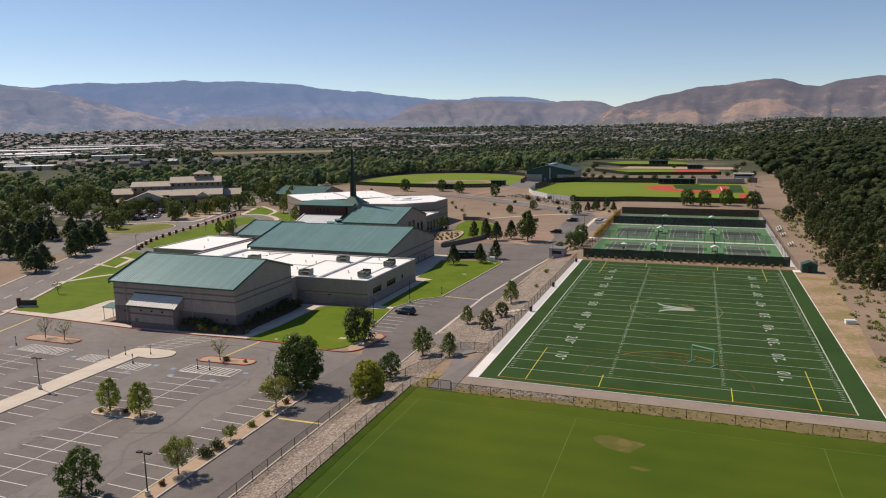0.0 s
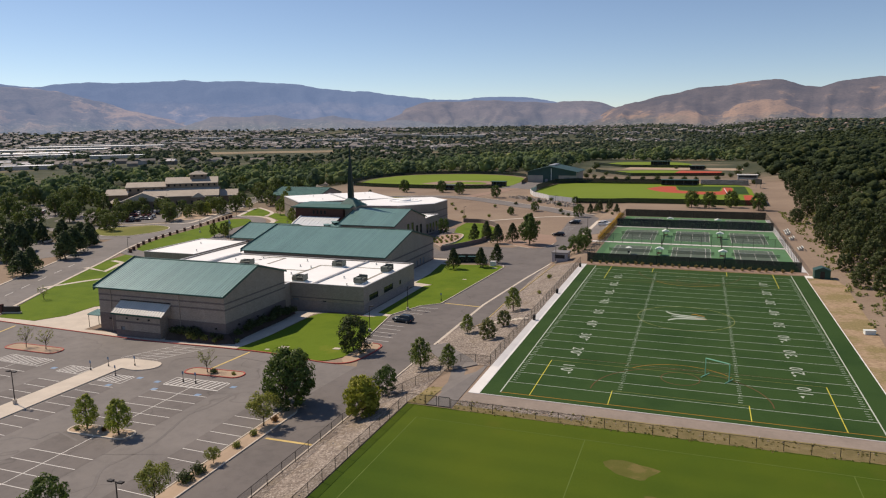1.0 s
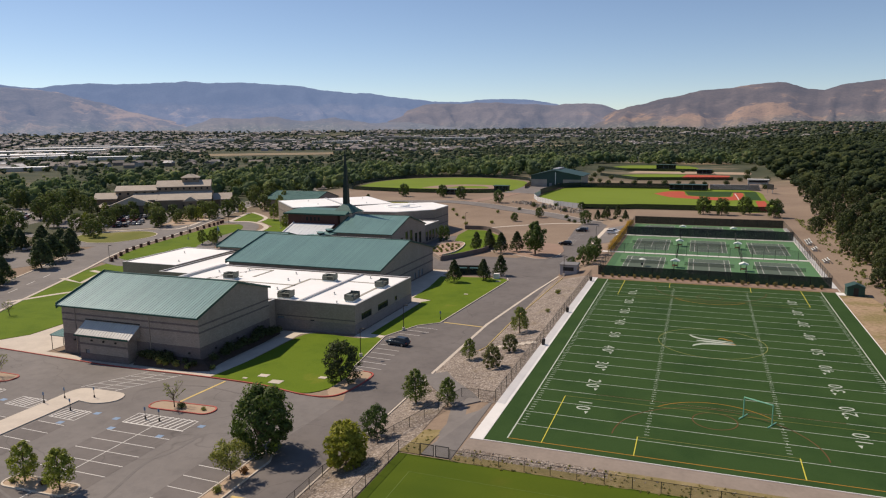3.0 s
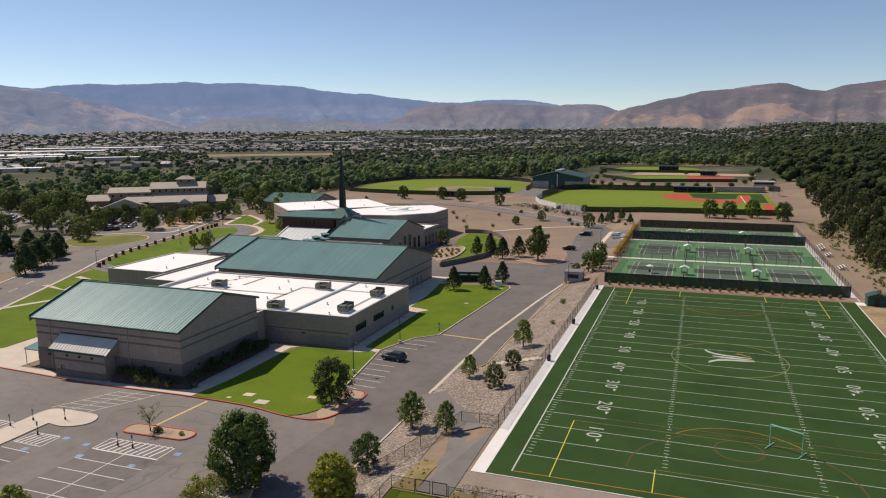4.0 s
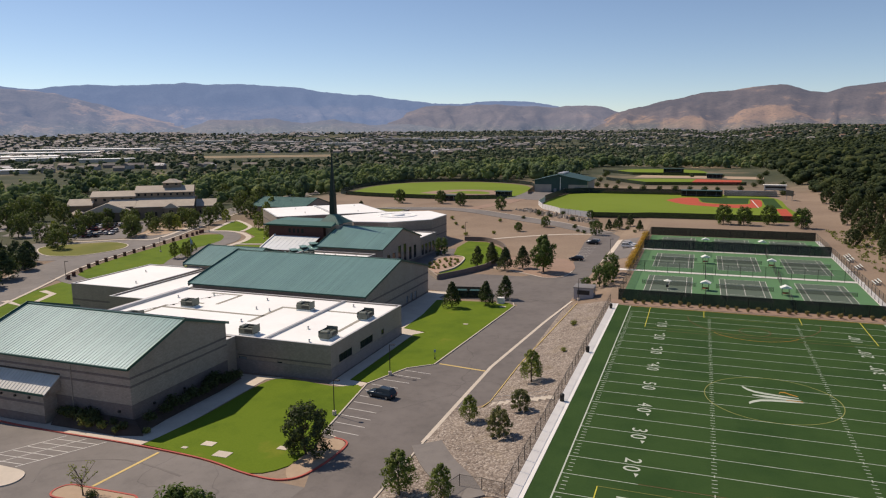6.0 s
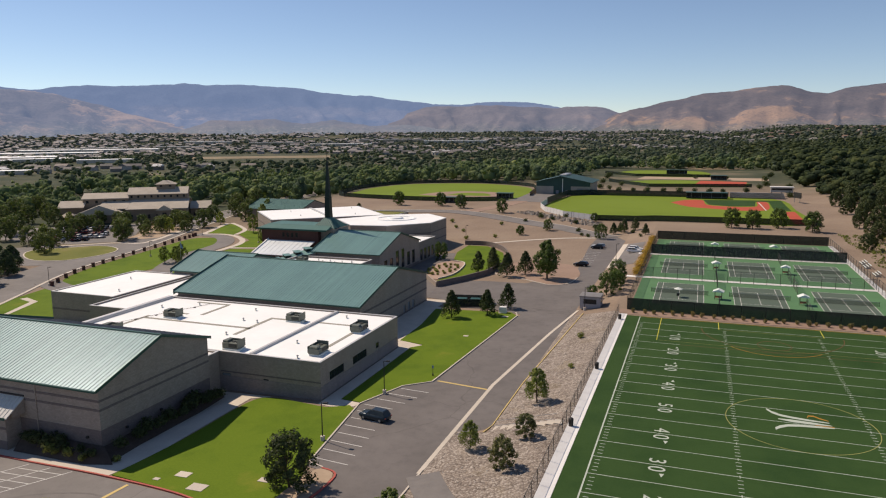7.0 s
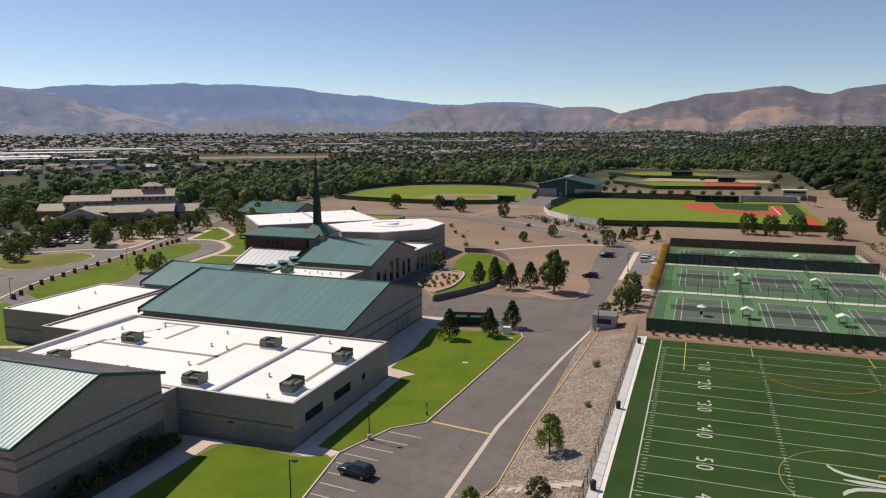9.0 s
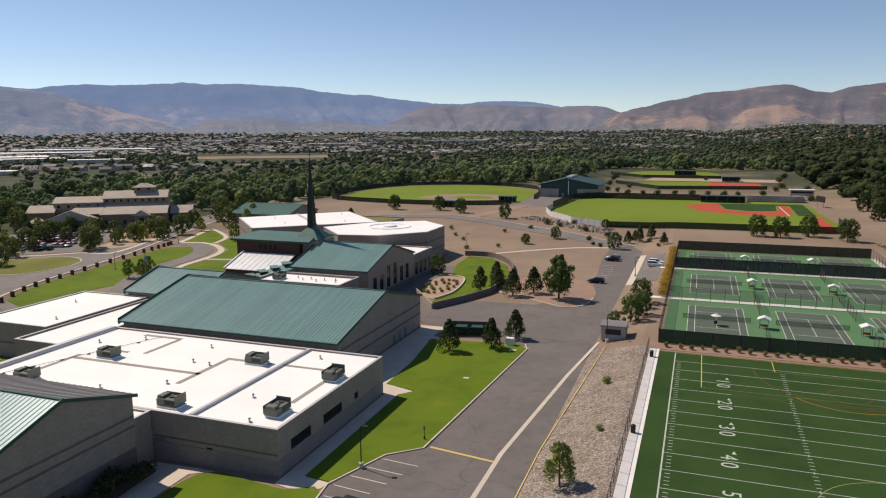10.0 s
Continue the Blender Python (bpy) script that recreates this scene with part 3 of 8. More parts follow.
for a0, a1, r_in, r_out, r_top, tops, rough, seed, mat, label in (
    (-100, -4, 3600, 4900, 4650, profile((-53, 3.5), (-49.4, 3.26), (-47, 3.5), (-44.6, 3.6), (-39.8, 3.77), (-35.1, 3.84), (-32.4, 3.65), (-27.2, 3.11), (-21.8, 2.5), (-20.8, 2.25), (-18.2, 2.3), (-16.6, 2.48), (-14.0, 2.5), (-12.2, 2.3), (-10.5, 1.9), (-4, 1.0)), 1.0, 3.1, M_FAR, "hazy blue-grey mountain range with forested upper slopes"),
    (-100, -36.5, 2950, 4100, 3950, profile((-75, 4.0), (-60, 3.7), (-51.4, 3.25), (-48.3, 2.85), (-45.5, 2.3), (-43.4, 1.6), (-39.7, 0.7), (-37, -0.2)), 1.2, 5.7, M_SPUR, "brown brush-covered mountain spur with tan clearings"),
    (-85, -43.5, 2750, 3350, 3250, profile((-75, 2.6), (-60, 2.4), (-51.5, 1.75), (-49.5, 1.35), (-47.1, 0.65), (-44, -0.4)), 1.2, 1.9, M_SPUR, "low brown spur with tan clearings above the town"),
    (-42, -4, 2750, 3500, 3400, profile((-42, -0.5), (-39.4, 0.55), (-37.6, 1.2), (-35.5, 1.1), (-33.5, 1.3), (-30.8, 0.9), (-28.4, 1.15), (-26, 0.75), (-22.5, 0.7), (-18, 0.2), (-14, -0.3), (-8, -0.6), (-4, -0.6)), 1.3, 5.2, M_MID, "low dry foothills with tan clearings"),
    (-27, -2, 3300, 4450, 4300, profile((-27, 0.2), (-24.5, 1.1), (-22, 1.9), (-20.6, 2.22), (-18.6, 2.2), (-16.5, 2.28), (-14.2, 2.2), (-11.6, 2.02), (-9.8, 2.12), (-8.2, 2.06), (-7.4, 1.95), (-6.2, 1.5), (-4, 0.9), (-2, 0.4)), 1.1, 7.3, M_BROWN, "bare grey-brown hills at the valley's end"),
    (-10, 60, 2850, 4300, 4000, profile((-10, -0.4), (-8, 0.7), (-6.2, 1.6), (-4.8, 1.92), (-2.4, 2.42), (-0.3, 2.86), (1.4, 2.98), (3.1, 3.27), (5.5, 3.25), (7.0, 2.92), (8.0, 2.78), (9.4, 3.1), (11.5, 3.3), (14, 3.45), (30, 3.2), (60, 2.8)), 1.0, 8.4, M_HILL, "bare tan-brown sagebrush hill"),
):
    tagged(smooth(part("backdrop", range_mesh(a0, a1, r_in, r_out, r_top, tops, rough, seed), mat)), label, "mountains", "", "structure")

# ---- paved surfaces ----
LOT = [(-29.6, -90), (-29.6, -14), (-28, 4.8), (-36, 5.4), (-44.6, 7.4), (-57, 8.4), (-75, 9.2), (-100, 10.3), (-126, 11.4), (-150, 11.4), (-165, -90)]
lot = slab("parking_lot", LOT, ASPHALT, 0.02, "grey asphalt parking lot with faded white stalls", "parking lot")
ROAD = [(-29.6, -90), (-19.3, -90), (-19.3, 22), (-16, 34), (-14.9, 36), (-14.9, 54), (-12.6, 100), (-13.6, 104), (-14.2, 136), (-14.5, 215), (-19, 226), (-26, 232), (-26, 200),
        (-23, 160), (-22, 148), (-33, 132), (-46, 133), (-58, 128), (-62, 112), (-47, 108), (-46, 101), (-34, 101.5), (-26, 98), (-29, 51), (-33.5, 48), (-36.4, 38), (-33.3, 18), (-28.6, 17),
        (-29.2, 8), (-28, 4.8), (-29.6, -14)]
road = slab("road", ROAD, ASPHALT_DARK, 0.026, "grey asphalt campus drive with worn patches", "road", flat="campus")
strip("gutter", [(-19.35, 20), (-19.35, 30), (-19.35, 36), (-19.3, 52), (-16.6, 84), (-14.2, 104)], -0.30, 0.30, CONCRETE, 0.045, "pale concrete valley gutter along the drive", "gutter")
strip("kerb", [(-19.1, -90), (-19.1, 6), (-19.2, 21)], -0.12, 0.12, CONCRETE, 0.16, "pale concrete kerb beside the gravel bank", "kerb")
strip("kerb", [(-15.2, 33), (-14.8, 36), (-14.8, 54), (-12.4, 100)], -0.07, 0.08, PAINT_YELLOW, 0.16, "yellow-painted concrete kerb", "kerb")
for y, x0, x1 in ((-24.8, -26.4, -19.4), (50.6, -28.6, -19.6)):
    strip("road_line", [(x0, y + (0.9 if y > 0 else 0.1)), (x1, y - (0.9 if y > 0 else 0.1))], -0.22, 0.22, PAINT_YELLOW, 0.045, "worn yellow stop line", parent=road)
strip("road_line", [(-52.4, -2.2), (-51.4, 7.6)], -0.22, 0.22, PAINT_YELLOW, 0.045, "worn yellow line", parent=lot)
strip("road_line", [(-110, -2.0), (-113, 9.6)], -0.22, 0.22, PAINT_YELLOW, 0.045, "worn yellow line", parent=lot)

# red kerb in front of the building and round the lawn point
strip("kerb", curve_path([(-126, 11.6), (-114, 11.0), (-90, 9.9), (-71, 8.9), (-57, 8.6), (-44.6, 7.6), (-36.5, 5.7), (-31.5, 5.6), (-29.2, 8.6), (-28.6, 16.4), (-31.2, 18.0)], 6),
      -0.12, 0.12, KERB_RED, 0.17, "red-painted fire-lane kerb", "kerb")
strip("kerb", [(-31.2, 18.2), (-33.6, 19), (-36.5, 38.6), (-33.2, 47.6), (-29.3, 50.8), (-26.4, 96.5), (-27.5, 99.5)], -0.1, 0.12, CONCRETE, 0.16, "pale concrete kerb round the lawn", "kerb")

# sidewalks
slab("pavement", [(-126, 11.8), (-109, 11.2), (-90, 10.1), (-71, 9.1), (-55.5, 8.8), (-54.2, 15), (-54.2, 36), (-51.5, 37.6), (-60.2, 37.6), (-61, 12), (-96, 12), (-96, 34), (-106, 32), (-109.6, 28), (-109.2, 19.6), (-112.4, 13.8), (-126, 13.8)],
     CONCRETE, 0.05, "pale concrete walk in front of the gymnasium", "sidewalk")
slab("pavement", [(-42.6, 37), (-40.4, 36.4), (-36.8, 37.4), (-36.5, 39), (-40.2, 39.6), (-40.4, 68), (-38.6, 70), (-44, 72), (-44.8, 100), (-47, 101), (-46.5, 108), (-53, 108), (-53, 70), (-42.6, 68)], CONCRETE, 0.05,
     "pale concrete walk along the classroom wing", "sidewalk")
slab("pavement", rect(-73.2, -68.4, -90, -4), CONCRETE, 0.16, "raised pale concrete walk through the parking lot", "sidewalk")
slab("pavement", curve_path([(-73.2, -5.6), (-68.4, -6.2), (-65.2, -6.5), (-62.9, -5.3), (-62.4, -3.6), (-63.8, -1.8), (-68, -1.4), (-72, -1.5), (-73.2, -3), (-73.2, -5.6)], 4)[:-1], CONCRETE, 0.162, "rounded concrete end of the walk", "sidewalk")



def raised_bed(foot, head, z, label):
    """A mulch bed that slopes up from its foot line to its head line at height z against a wall."""
    n, cols = 5, len(foot) - 1
    g = Geo()
    for k in range(n + 1):
        u = k / n
        lift = math.sin(u * math.pi / 2)
        for (ax, ay), (bx, by) in zip(foot, head):
            x, y = ax + (bx - ax) * u, ay + (by - ay) * u
            g.v.append((x, y, H(ax, ay) + 0.06 + (z - H(ax, ay)) * lift + (0.12 * noise.noise(Vector((x, y, 0))) if 0 < k < n else 0)))
    g.f = [(k * (cols + 1) + i, k * (cols + 1) + i + 1, (k + 1) * (cols + 1) + i + 1, (k + 1) * (cols + 1) + i) for k in range(n) for i in range(cols)]
    tagged(smooth(part("planting_bed", g, MULCH)), label, "planting bed", "", "structure")


raised_bed([(-58.0, 11.8), (-58.3, 17), (-58.2, 23), (-58.1, 29), (-58.6, 35.5)], [(-60.5, 12.9), (-60.5, 17), (-60.5, 23), (-60.5, 29), (-60.5, 35.5)], -1.9, "dark mulch bed sloping up to the gymnasium wall")
raised_bed([(-73.6, 10.6), (-69, 10.5), (-65, 10.3), (-61, 10.2), (-57.2, 11.2)], [(-73.6, 12.9), (-69, 12.9), (-65, 12.9), (-62.5, 12.9), (-60.3, 12.9)], -1.7, "dark mulch bed sloping up to the gymnasium front")

# lawns
slab("lawn", curve_path([(-55.2, 9.0), (-44.6, 7.8), (-36.5, 5.9), (-32.8, 9), (-32.4, 15), (-33.8, 19.2), (-36.4, 36.6), (-40.6, 36), (-45, 36.6), (-51.2, 37.2), (-53.6, 34), (-53.9, 20), (-55.2, 9.0)], 3)[:-1], GRASS, 0.09,
     "bright green mown lawn beside the gymnasium", "lawn")
slab("lawn", [(-40.1, 39.8), (-36.6, 39.2), (-33.3, 47.8), (-29.5, 51), (-26.6, 96.5), (-28.5, 99.2), (-34, 99), (-46.6, 98.6), (-44.6, 84), (-44.2, 72), (-38.4, 70.2), (-40.2, 68)], GRASS, 0.09,
     "bright green mown lawn along the drive", "lawn")
slab("planting_bed", curve_path([(-32.6, 8.2), (-30.8, 6.0), (-29.4, 9.0), (-28.8, 16.2), (-31.3, 17.8), (-32.3, 15), (-32.6, 8.2)], 4)[:-1], BARE, 0.10, "brown mulch bed on the lawn point", "planting bed")
slab("lawn", [(-123.4, 13.6), (-112.8, 13.9), (-109.5, 19.6), (-109.9, 28.3), (-106, 32.3), (-97, 34.4), (-97, 36), (-97.8, 57.6), (-109.6, 57.6), (-109.8, 64), (-128, 64), (-128, 91), (-116, 91.4), (-116, 114), (-140, 122), (-160, 98), (-154.6, 75), (-138, 41.5)], GRASS, 0.07,
     "green mown lawn beside the west road", "lawn")
strip("driveway", curve_path([(-166, 96), (-148, 90), (-132, 100), (-118, 118)]), -3.4, 3.4, ASPHALT, 0.085, "asphalt driveway over the lawn", "driveway")
strip("pavement", curve_path([(-140.5, 39), (-133, 55), (-119, 62)]), -0.8, 0.8, CONCRETE, 0.10, "narrow concrete path over the lawn", "sidewalk")
strip("pavement", [(-152, 66), (-141.5, 63), (-147, 76), (-153, 78)], -0.9, 0.9, CONCRETE, 0.10, "narrow concrete path over the lawn", "sidewalk")

# west roads
WEST = curve_path([(-114, -14), (-123.4, 10.6), (-138.6, 41.5), (-155.6, 77), (-168, 101), (-175, 120), (-180, 140), (-188, 168), (-204, 213), (-214, 246), (-226, 300), (-246, 420)])
strip("road", WEST, 0.2, 15.5, ASPHALT, 0.03, "grey asphalt road beside the campus", "road")
strip("kerb", WEST, -0.5, 0.35, CONCRETE, 0.15, "pale concrete kerb of the west road", "kerb")
for leg in ([q for q in WEST if q[1] < 104], [q for q in WEST if q[1] > 168]):
    strip("kerb", leg, 15.3, 15.9, CONCRETE, 0.15, "pale concrete kerb of the west road", "kerb")
for k in range(2, 26, 2):
    strip("road_line", WEST[k : k + 2], 7.6, 7.8, PAINT_WHITE, 0.045, "worn white lane line", "road line")
slab("lawn", curve_path([(-158, 93), (-166, 104), (-172, 121), (-176, 141), (-181, 165), (-183, 180), (-178, 184), (-172, 184), (-165, 174), (-161, 160), (-157, 140), (-150, 124), (-158, 93)], 3)[:-1], GRASS, 0.06, "bright green mown verge along the west road", "lawn")
strip("road", curve_path([(-140, 112), (-150, 128), (-157, 146), (-159.5, 162), (-162, 172), (-169, 183), (-178, 189.5), (-190, 191)]), -3.4, 3.4, ASPHALT, 0.09, "asphalt drive curving to the chapel", "road")
strip("pavement", curve_path([(-146, 136), (-152, 151), (-153.6, 162), (-155.5, 173), (-160.5, 182.5), (-169.5, 190.6), (-178.5, 194.2), (-187, 193), (-190, 200), (-195, 212), (-200, 226)], 4), -1.1, 1.1, CONCRETE, 0.12, "curving pale concrete path", "sidewalk")
slab("lawn", curve_path([(-187.4, 195), (-196.4, 215), (-197, 225), (-188, 218), (-179.8, 209.2), (-174.1, 194.5), (-180, 196), (-187.4, 195)], 3)[:-1], GRASS, 0.065, "bright green lawn by the chapel drive", "lawn")
slab("lawn", [(-158, 183.5), (-172, 196), (-177, 208), (-158, 204), (-140, 190), (-134, 178), (-143, 169), (-153, 166)], GRASS, 0.065, "bright green lawn by the chapel drive", "lawn")
slab("lawn", [(-151.6, 162.6), (-141.5, 165), (-128, 156), (-128, 120), (-138, 122), (-147, 140), (-150.6, 151)], GRASS, 0.065, "bright green lawn by the chapel drive", "lawn")
strip("pavement", curve_path([(-199, 228), (-188, 219), (-177.6, 208), (-173, 195)]), -0.9, 0.9, CONCRETE, 0.10, "narrow concrete path over the lawn", "sidewalk")
strip("pavement", [(-153, 164.4), (-143, 167.4), (-132, 160)], -0.9, 0.9, CONCRETE, 0.10, "narrow concrete path over the lawn", "sidewalk")
slab("road", curve_path([(-184, 118), (-200, 112), (-222, 122), (-232, 138), (-214, 150), (-204, 158), (-190, 160), (-182, 152), (-180, 140), (-184, 118)], 3)[:-1], ASPHALT, 0.038, "asphalt turning circle off the west road", "road")
slab("lawn", curve_path([(-190, 124), (-200, 121), (-212, 127), (-219, 136), (-212, 146), (-204, 153), (-194, 151), (-188, 144), (-187, 134), (-190, 124)], 3)[:-1], GRASS_DRY, 0.12, "yellowing oval lawn inside the turning circle", "lawn")
strip("kerb", curve_path([(-190, 124), (-200, 121), (-212, 127), (-219, 136), (-212, 146), (-204, 153), (-194, 151), (-188, 144), (-187, 134), (-190, 124)], 3), -0.2, 0.25, CONCRETE, 0.15, "pale concrete kerb of the oval lawn", "kerb")
strip("pavement", curve_path([(-226, 144), (-214, 152), (-204, 161), (-194, 163.5), (-196, 176), (-201, 190), (-206, 206)]), -0.9, 0.9, CONCRETE, 0.07, "pale concrete walk outside the turning circle", "sidewalk")
strip("road", curve_path([(-330, 120), (-280, 124), (-250, 128), (-224, 132)]), -4, 4, ASPHALT, 0.035, "grey side road", "road")
slab("parking_lot", [(-219, 153), (-206.5, 163.5), (-214, 182), (-232, 206), (-228, 216), (-240, 214), (-258, 199), (-278, 182), (-262, 152)], ASPHALT, 0.022, "asphalt lot full of parked cars by the lodge", "parking lot")
slab("parking_lot", [(-280, 150), (-268, 146), (-284, 186), (-330, 222), (-350, 200)], ASPHALT, 0.020, "asphalt lot full of parked cars under trees", "parking lot")
slab("parking_lot", [(-188, 52), (-178, 80), (-194, 100), (-250, 112), (-258, 70)], ASPHALT, 0.018, "asphalt lot under trees", "parking lot")
slab("planting_bed", [(-207, 166), (-198.5, 178), (-206, 206), (-226, 212), (-231, 205), (-214, 184)], BARE, 0.05, "reddish mulch bed under trees", "planting bed")

# plaza lawn and gravel paths to the north
slab("lawn", [(-58.2, 127.2), (-55.4, 123.2), (-51.0, 131.4), (-47.2, 141), (-46.4, 152), (-46.2, 160), (-52.6, 181), (-62, 194.6), (-70, 196), (-69, 180), (-64.6, 163), (-59.4, 159), (-56.8, 150.4), (-56.0, 139.4), (-58.0, 132)], GRASS, 0.09, "green curved lawn by the terrace", "lawn")
slab("planting_bed", curve_path([(-45.6, 146), (-44, 143), (-37.9, 139.6), (-30, 133.6), (-25.5, 130.9), (-21.6, 134), (-20.6, 142), (-21.2, 150), (-26, 162), (-40, 166), (-46, 158), (-45.6, 146)], 3)[:-1], DG_RED, 0.08, "reddish decomposed granite bed under trees", "planting bed")
strip("kerb", curve_path([(-45.6, 146), (-44, 143), (-37.9, 139.6), (-30, 133.6), (-25.5, 130.9), (-21.6, 134), (-20.6, 142)], 4), -0.14, 0.14, CONCRETE, 0.15, "pale concrete kerb of the tree bed", "kerb")
slab("plaza", [(-73.9, 108), (-53, 108), (-54.6, 122), (-64.5, 136.6), (-68.4, 152), (-64.6, 163), (-69, 178), (-73.9, 176)], ASPHALT_DARK, 0.05, "dark paved forecourt of the chapel hall", "plaza")
slab("planting_bed", curve_path([(-64.5, 136.6), (-68.2, 151.9), (-65.4, 161.6), (-59.6, 158.6), (-57.3, 150.2), (-56.5, 139.5), (-58.6, 132.2), (-64.5, 136.6)], 4)[:-1], PAVER, 0.12, "pinkish gravel bed planted with rows of sage", "planting bed")
DRIVE = curve_path([(-21, 224), (-30, 232.5), (-45, 246.5), (-58, 254), (-73, 263), (-89, 272), (-105, 277.5), (-120, 276), (-136, 272), (-150, 264)])
strip("road", DRIVE, -4.2, 4.2, ASPHALT, 0.10, "grey asphalt service drive", "road")
strip("kerb", DRIVE, -4.5, -4.15, CONCRETE, 0.16, "pale concrete edge of the service drive", "kerb")
strip("road", curve_path([(-96, 279), (-92, 296), (-88, 316), (-85, 340)]), -4, 4, DG_RED, 0.06, "gravel track up to the barn yard", "dirt track")
slab("infield_grass", curve_path([(-140, 366), (-134, 384), (-118, 382), (-113, 366), (-140, 366)], 4)[:-1], GRASS_FAR, 0.12, "small green infield square", "infield", flat=0)
strip("pavement", curve_path([(-70, 198), (-52, 212), (-38, 220), (-24, 222)]), -1, 1, CONCRETE, 0.05, "pale gravel path over the bare lot", "path")
slab("parking_lot", [(-12.8, 160), (-6.8, 160), (-6.8, 205), (-12.8, 205)], ASPHALT, 0.025, "asphalt strip beside the tennis courts", "parking lot")

strip("pavement", [(-13.7, 158), (-13.7, 206)], -0.9, 0.9, CONCRETE, 0.05, "pale concrete walk between the road and the parking strip", "sidewalk")

# planter strip between lot and drive
slab("planting_bed", [(-29.5, -90), (-27.2, -90), (-27.2, -16), (-28.4, -13.4), (-29.5, -16)], BARE, 0.12, "tan mulch planter strip", "planting bed")
strip("kerb", [(-29.6, -90), (-29.6, -15), (-28.4, -13.2), (-27.1, -16), (-27.1, -90)], -0.1, 0.1, CONCRETE, 0.17, "pale concrete planter kerb", "kerb")


def island(outline, rim, label):
    slab("planting_bed", outline, BARE, 0.11, label, "planting bed")
    closed = outline + outline[:1]
    strip("kerb", closed, -0.12, 0.12, rim, 0.17, "kerb round a planted island", "kerb")


def rounded(x0, x1, y0, y1, r=1.2):
    out = []
    for cx, cy, a in ((x1 - r, y1 - r, 0), (x0 + r, y1 - r, 90), (x0 + r, y0 + r, 180), (x1 - r, y0 + r, 270)):
        out += [(cx + r * math.cos(radians(a + k * 22.5)), cy + r * math.sin(radians(a + k * 22.5))) for k in range(5)]
    return out


island(rounded(-56, -44.6, -5.6, -2.6, 1.4), KERB_RED, "tan gravel island with a thin tree")
island(rounded(-55.2, -44.6, -30.4, -27.6, 1.3), CONCRETE, "tan gravel island with two trees")
island(rounded(-101, -88, -3.2, 0.2, 1.4), KERB_RED, "tan gravel island with palms")

# stalls
for x0, x1, ya, yb in ((-55.2, -44.0, -89, -11), (-95.6, -84.4, -89, -9), (-35.3, -29.75, -89, -15.5), (-67.9, -62.3, -89, -14), (-79.1, -73.6, -89, -14)):
    slab("stall_row", rect(x0, x1, ya, yb), ASPHALT_DARK, 0.028, "darker sealed asphalt of a row of stalls", parent=lot, depth=0.05)
SEAL = plain("tar crack seal", (0.142, 0.130, 0.124), 0.7, vary=0.15)
for pts, w in (([(-36.5, -47), (-37.8, -42.5), (-40.8, -37.9), (-40.4, -34.4), (-40.0, -29.7), (-42.1, -20.8), (-41.0, -17.1), (-40.8, -12)], 0.22), ([(-62, -36), (-60.0, -33.5), (-56.7, -33.3), (-56.0, -30.7), (-50.3, -32.4)], 0.16), ([(-44, -34.5), (-39.6, -33.3), (-36.4, -32.4)], 0.14),
               ([(-60.4, -3.6), (-62.3, 1.0), (-54.1, 4.6), (-44, 3)], 0.15), ([(-84, -20), (-81, -30), (-82, -44), (-80, -60)], 0.18), ([(-58, -44), (-59, -58), (-57, -76)], 0.2), ([(-42, -50), (-39, -62), (-41, -80)], 0.2)):
    strip("crack_seal", curve_path(pts, 4), -w, w, SEAL, 0.033, parent=lot, depth=0.04)
for xc, y0, y1, half in ((-49.6, -88, -11, 5.5), (-90, -88, -9, 5.5)):
    strip("stall_line", [(xc, y0), (xc, y1)], -0.06, 0.06, PAINT_WHITE, 0.035, parent=lot)
    y = y1
    while y > y0:
        if not (-33.4 < y < -25.5 and xc > -60):
            strip("stall_line", [(xc - half, y), (xc + half, y - 0.35)], -0.06, 0.06, PAINT_WHITE, 0.035, parent=lot)
        y -= 2.75
for x0, x1, ya, yb in ((-35.2, -30, -88, -16.5), (-67.8, -62.4, -88, -14), (-79.0, -73.8, -88, -14)):
    y = yb
    while y > ya:
        strip("stall_line", [(x0, y), (x1, y - 0.35)], -0.06, 0.06, PAINT_WHITE, 0.035, parent=lot)
        y -= 2.75


def hatch(x0, x1, y0, y1, n):
    """A striped no-parking bay beside accessible stalls."""
    for path in ([(x0, y0), (x1, y0 - 0.3)], [(x0, y1), (x1, y1 - 0.3)], [(x0, y0), (x0, y1)], [(x1, y0 - 0.3), (x1, y1 - 0.3)]):
        strip("hatch_line", path, -0.07, 0.07, PAINT_WHITE, 0.036, parent=lot)
    for k in range(1, n):
        x = x0 + (x1 - x0) * k / n
        strip("hatch_line", [(x - 0.5, y0), (x + 0.3, y1)], -0.13, 0.13, PAINT_WHITE, 0.036, parent=lot)


hatch(-55.2, -44.4, -10.9, -7.6, 11)
hatch(-67.8, -62.6, -12.2, -9.0, 6)
hatch(-79.2, -73.8, -10.2, -7.0, 6)
hatch(-95.5, -84.6, -8.6, -5.4, 11)
for x, y in ((-57, -10.2), (-42.8, -9.2), (-46.2, -13.6), (-55, -13.2), (-61.4, -9.4), (-64, -13.6), (-81, -9), (-98, -8)):
    slab("accessible_mark", rect(x - 0.5, x + 0.5, y - 0.42, y + 0.42), PAINT_BLUE, 0.036, parent=lot, depth=0.05)
for k in range(9):
    strip("crossing_line", [(-73.5 + k * 0.9, -1.0), (-68 + k * 0.9, 8.3)], -0.06, 0.06, PAINT_WHITE, 0.036, parent=lot) if k in (0, 4, 8) else None
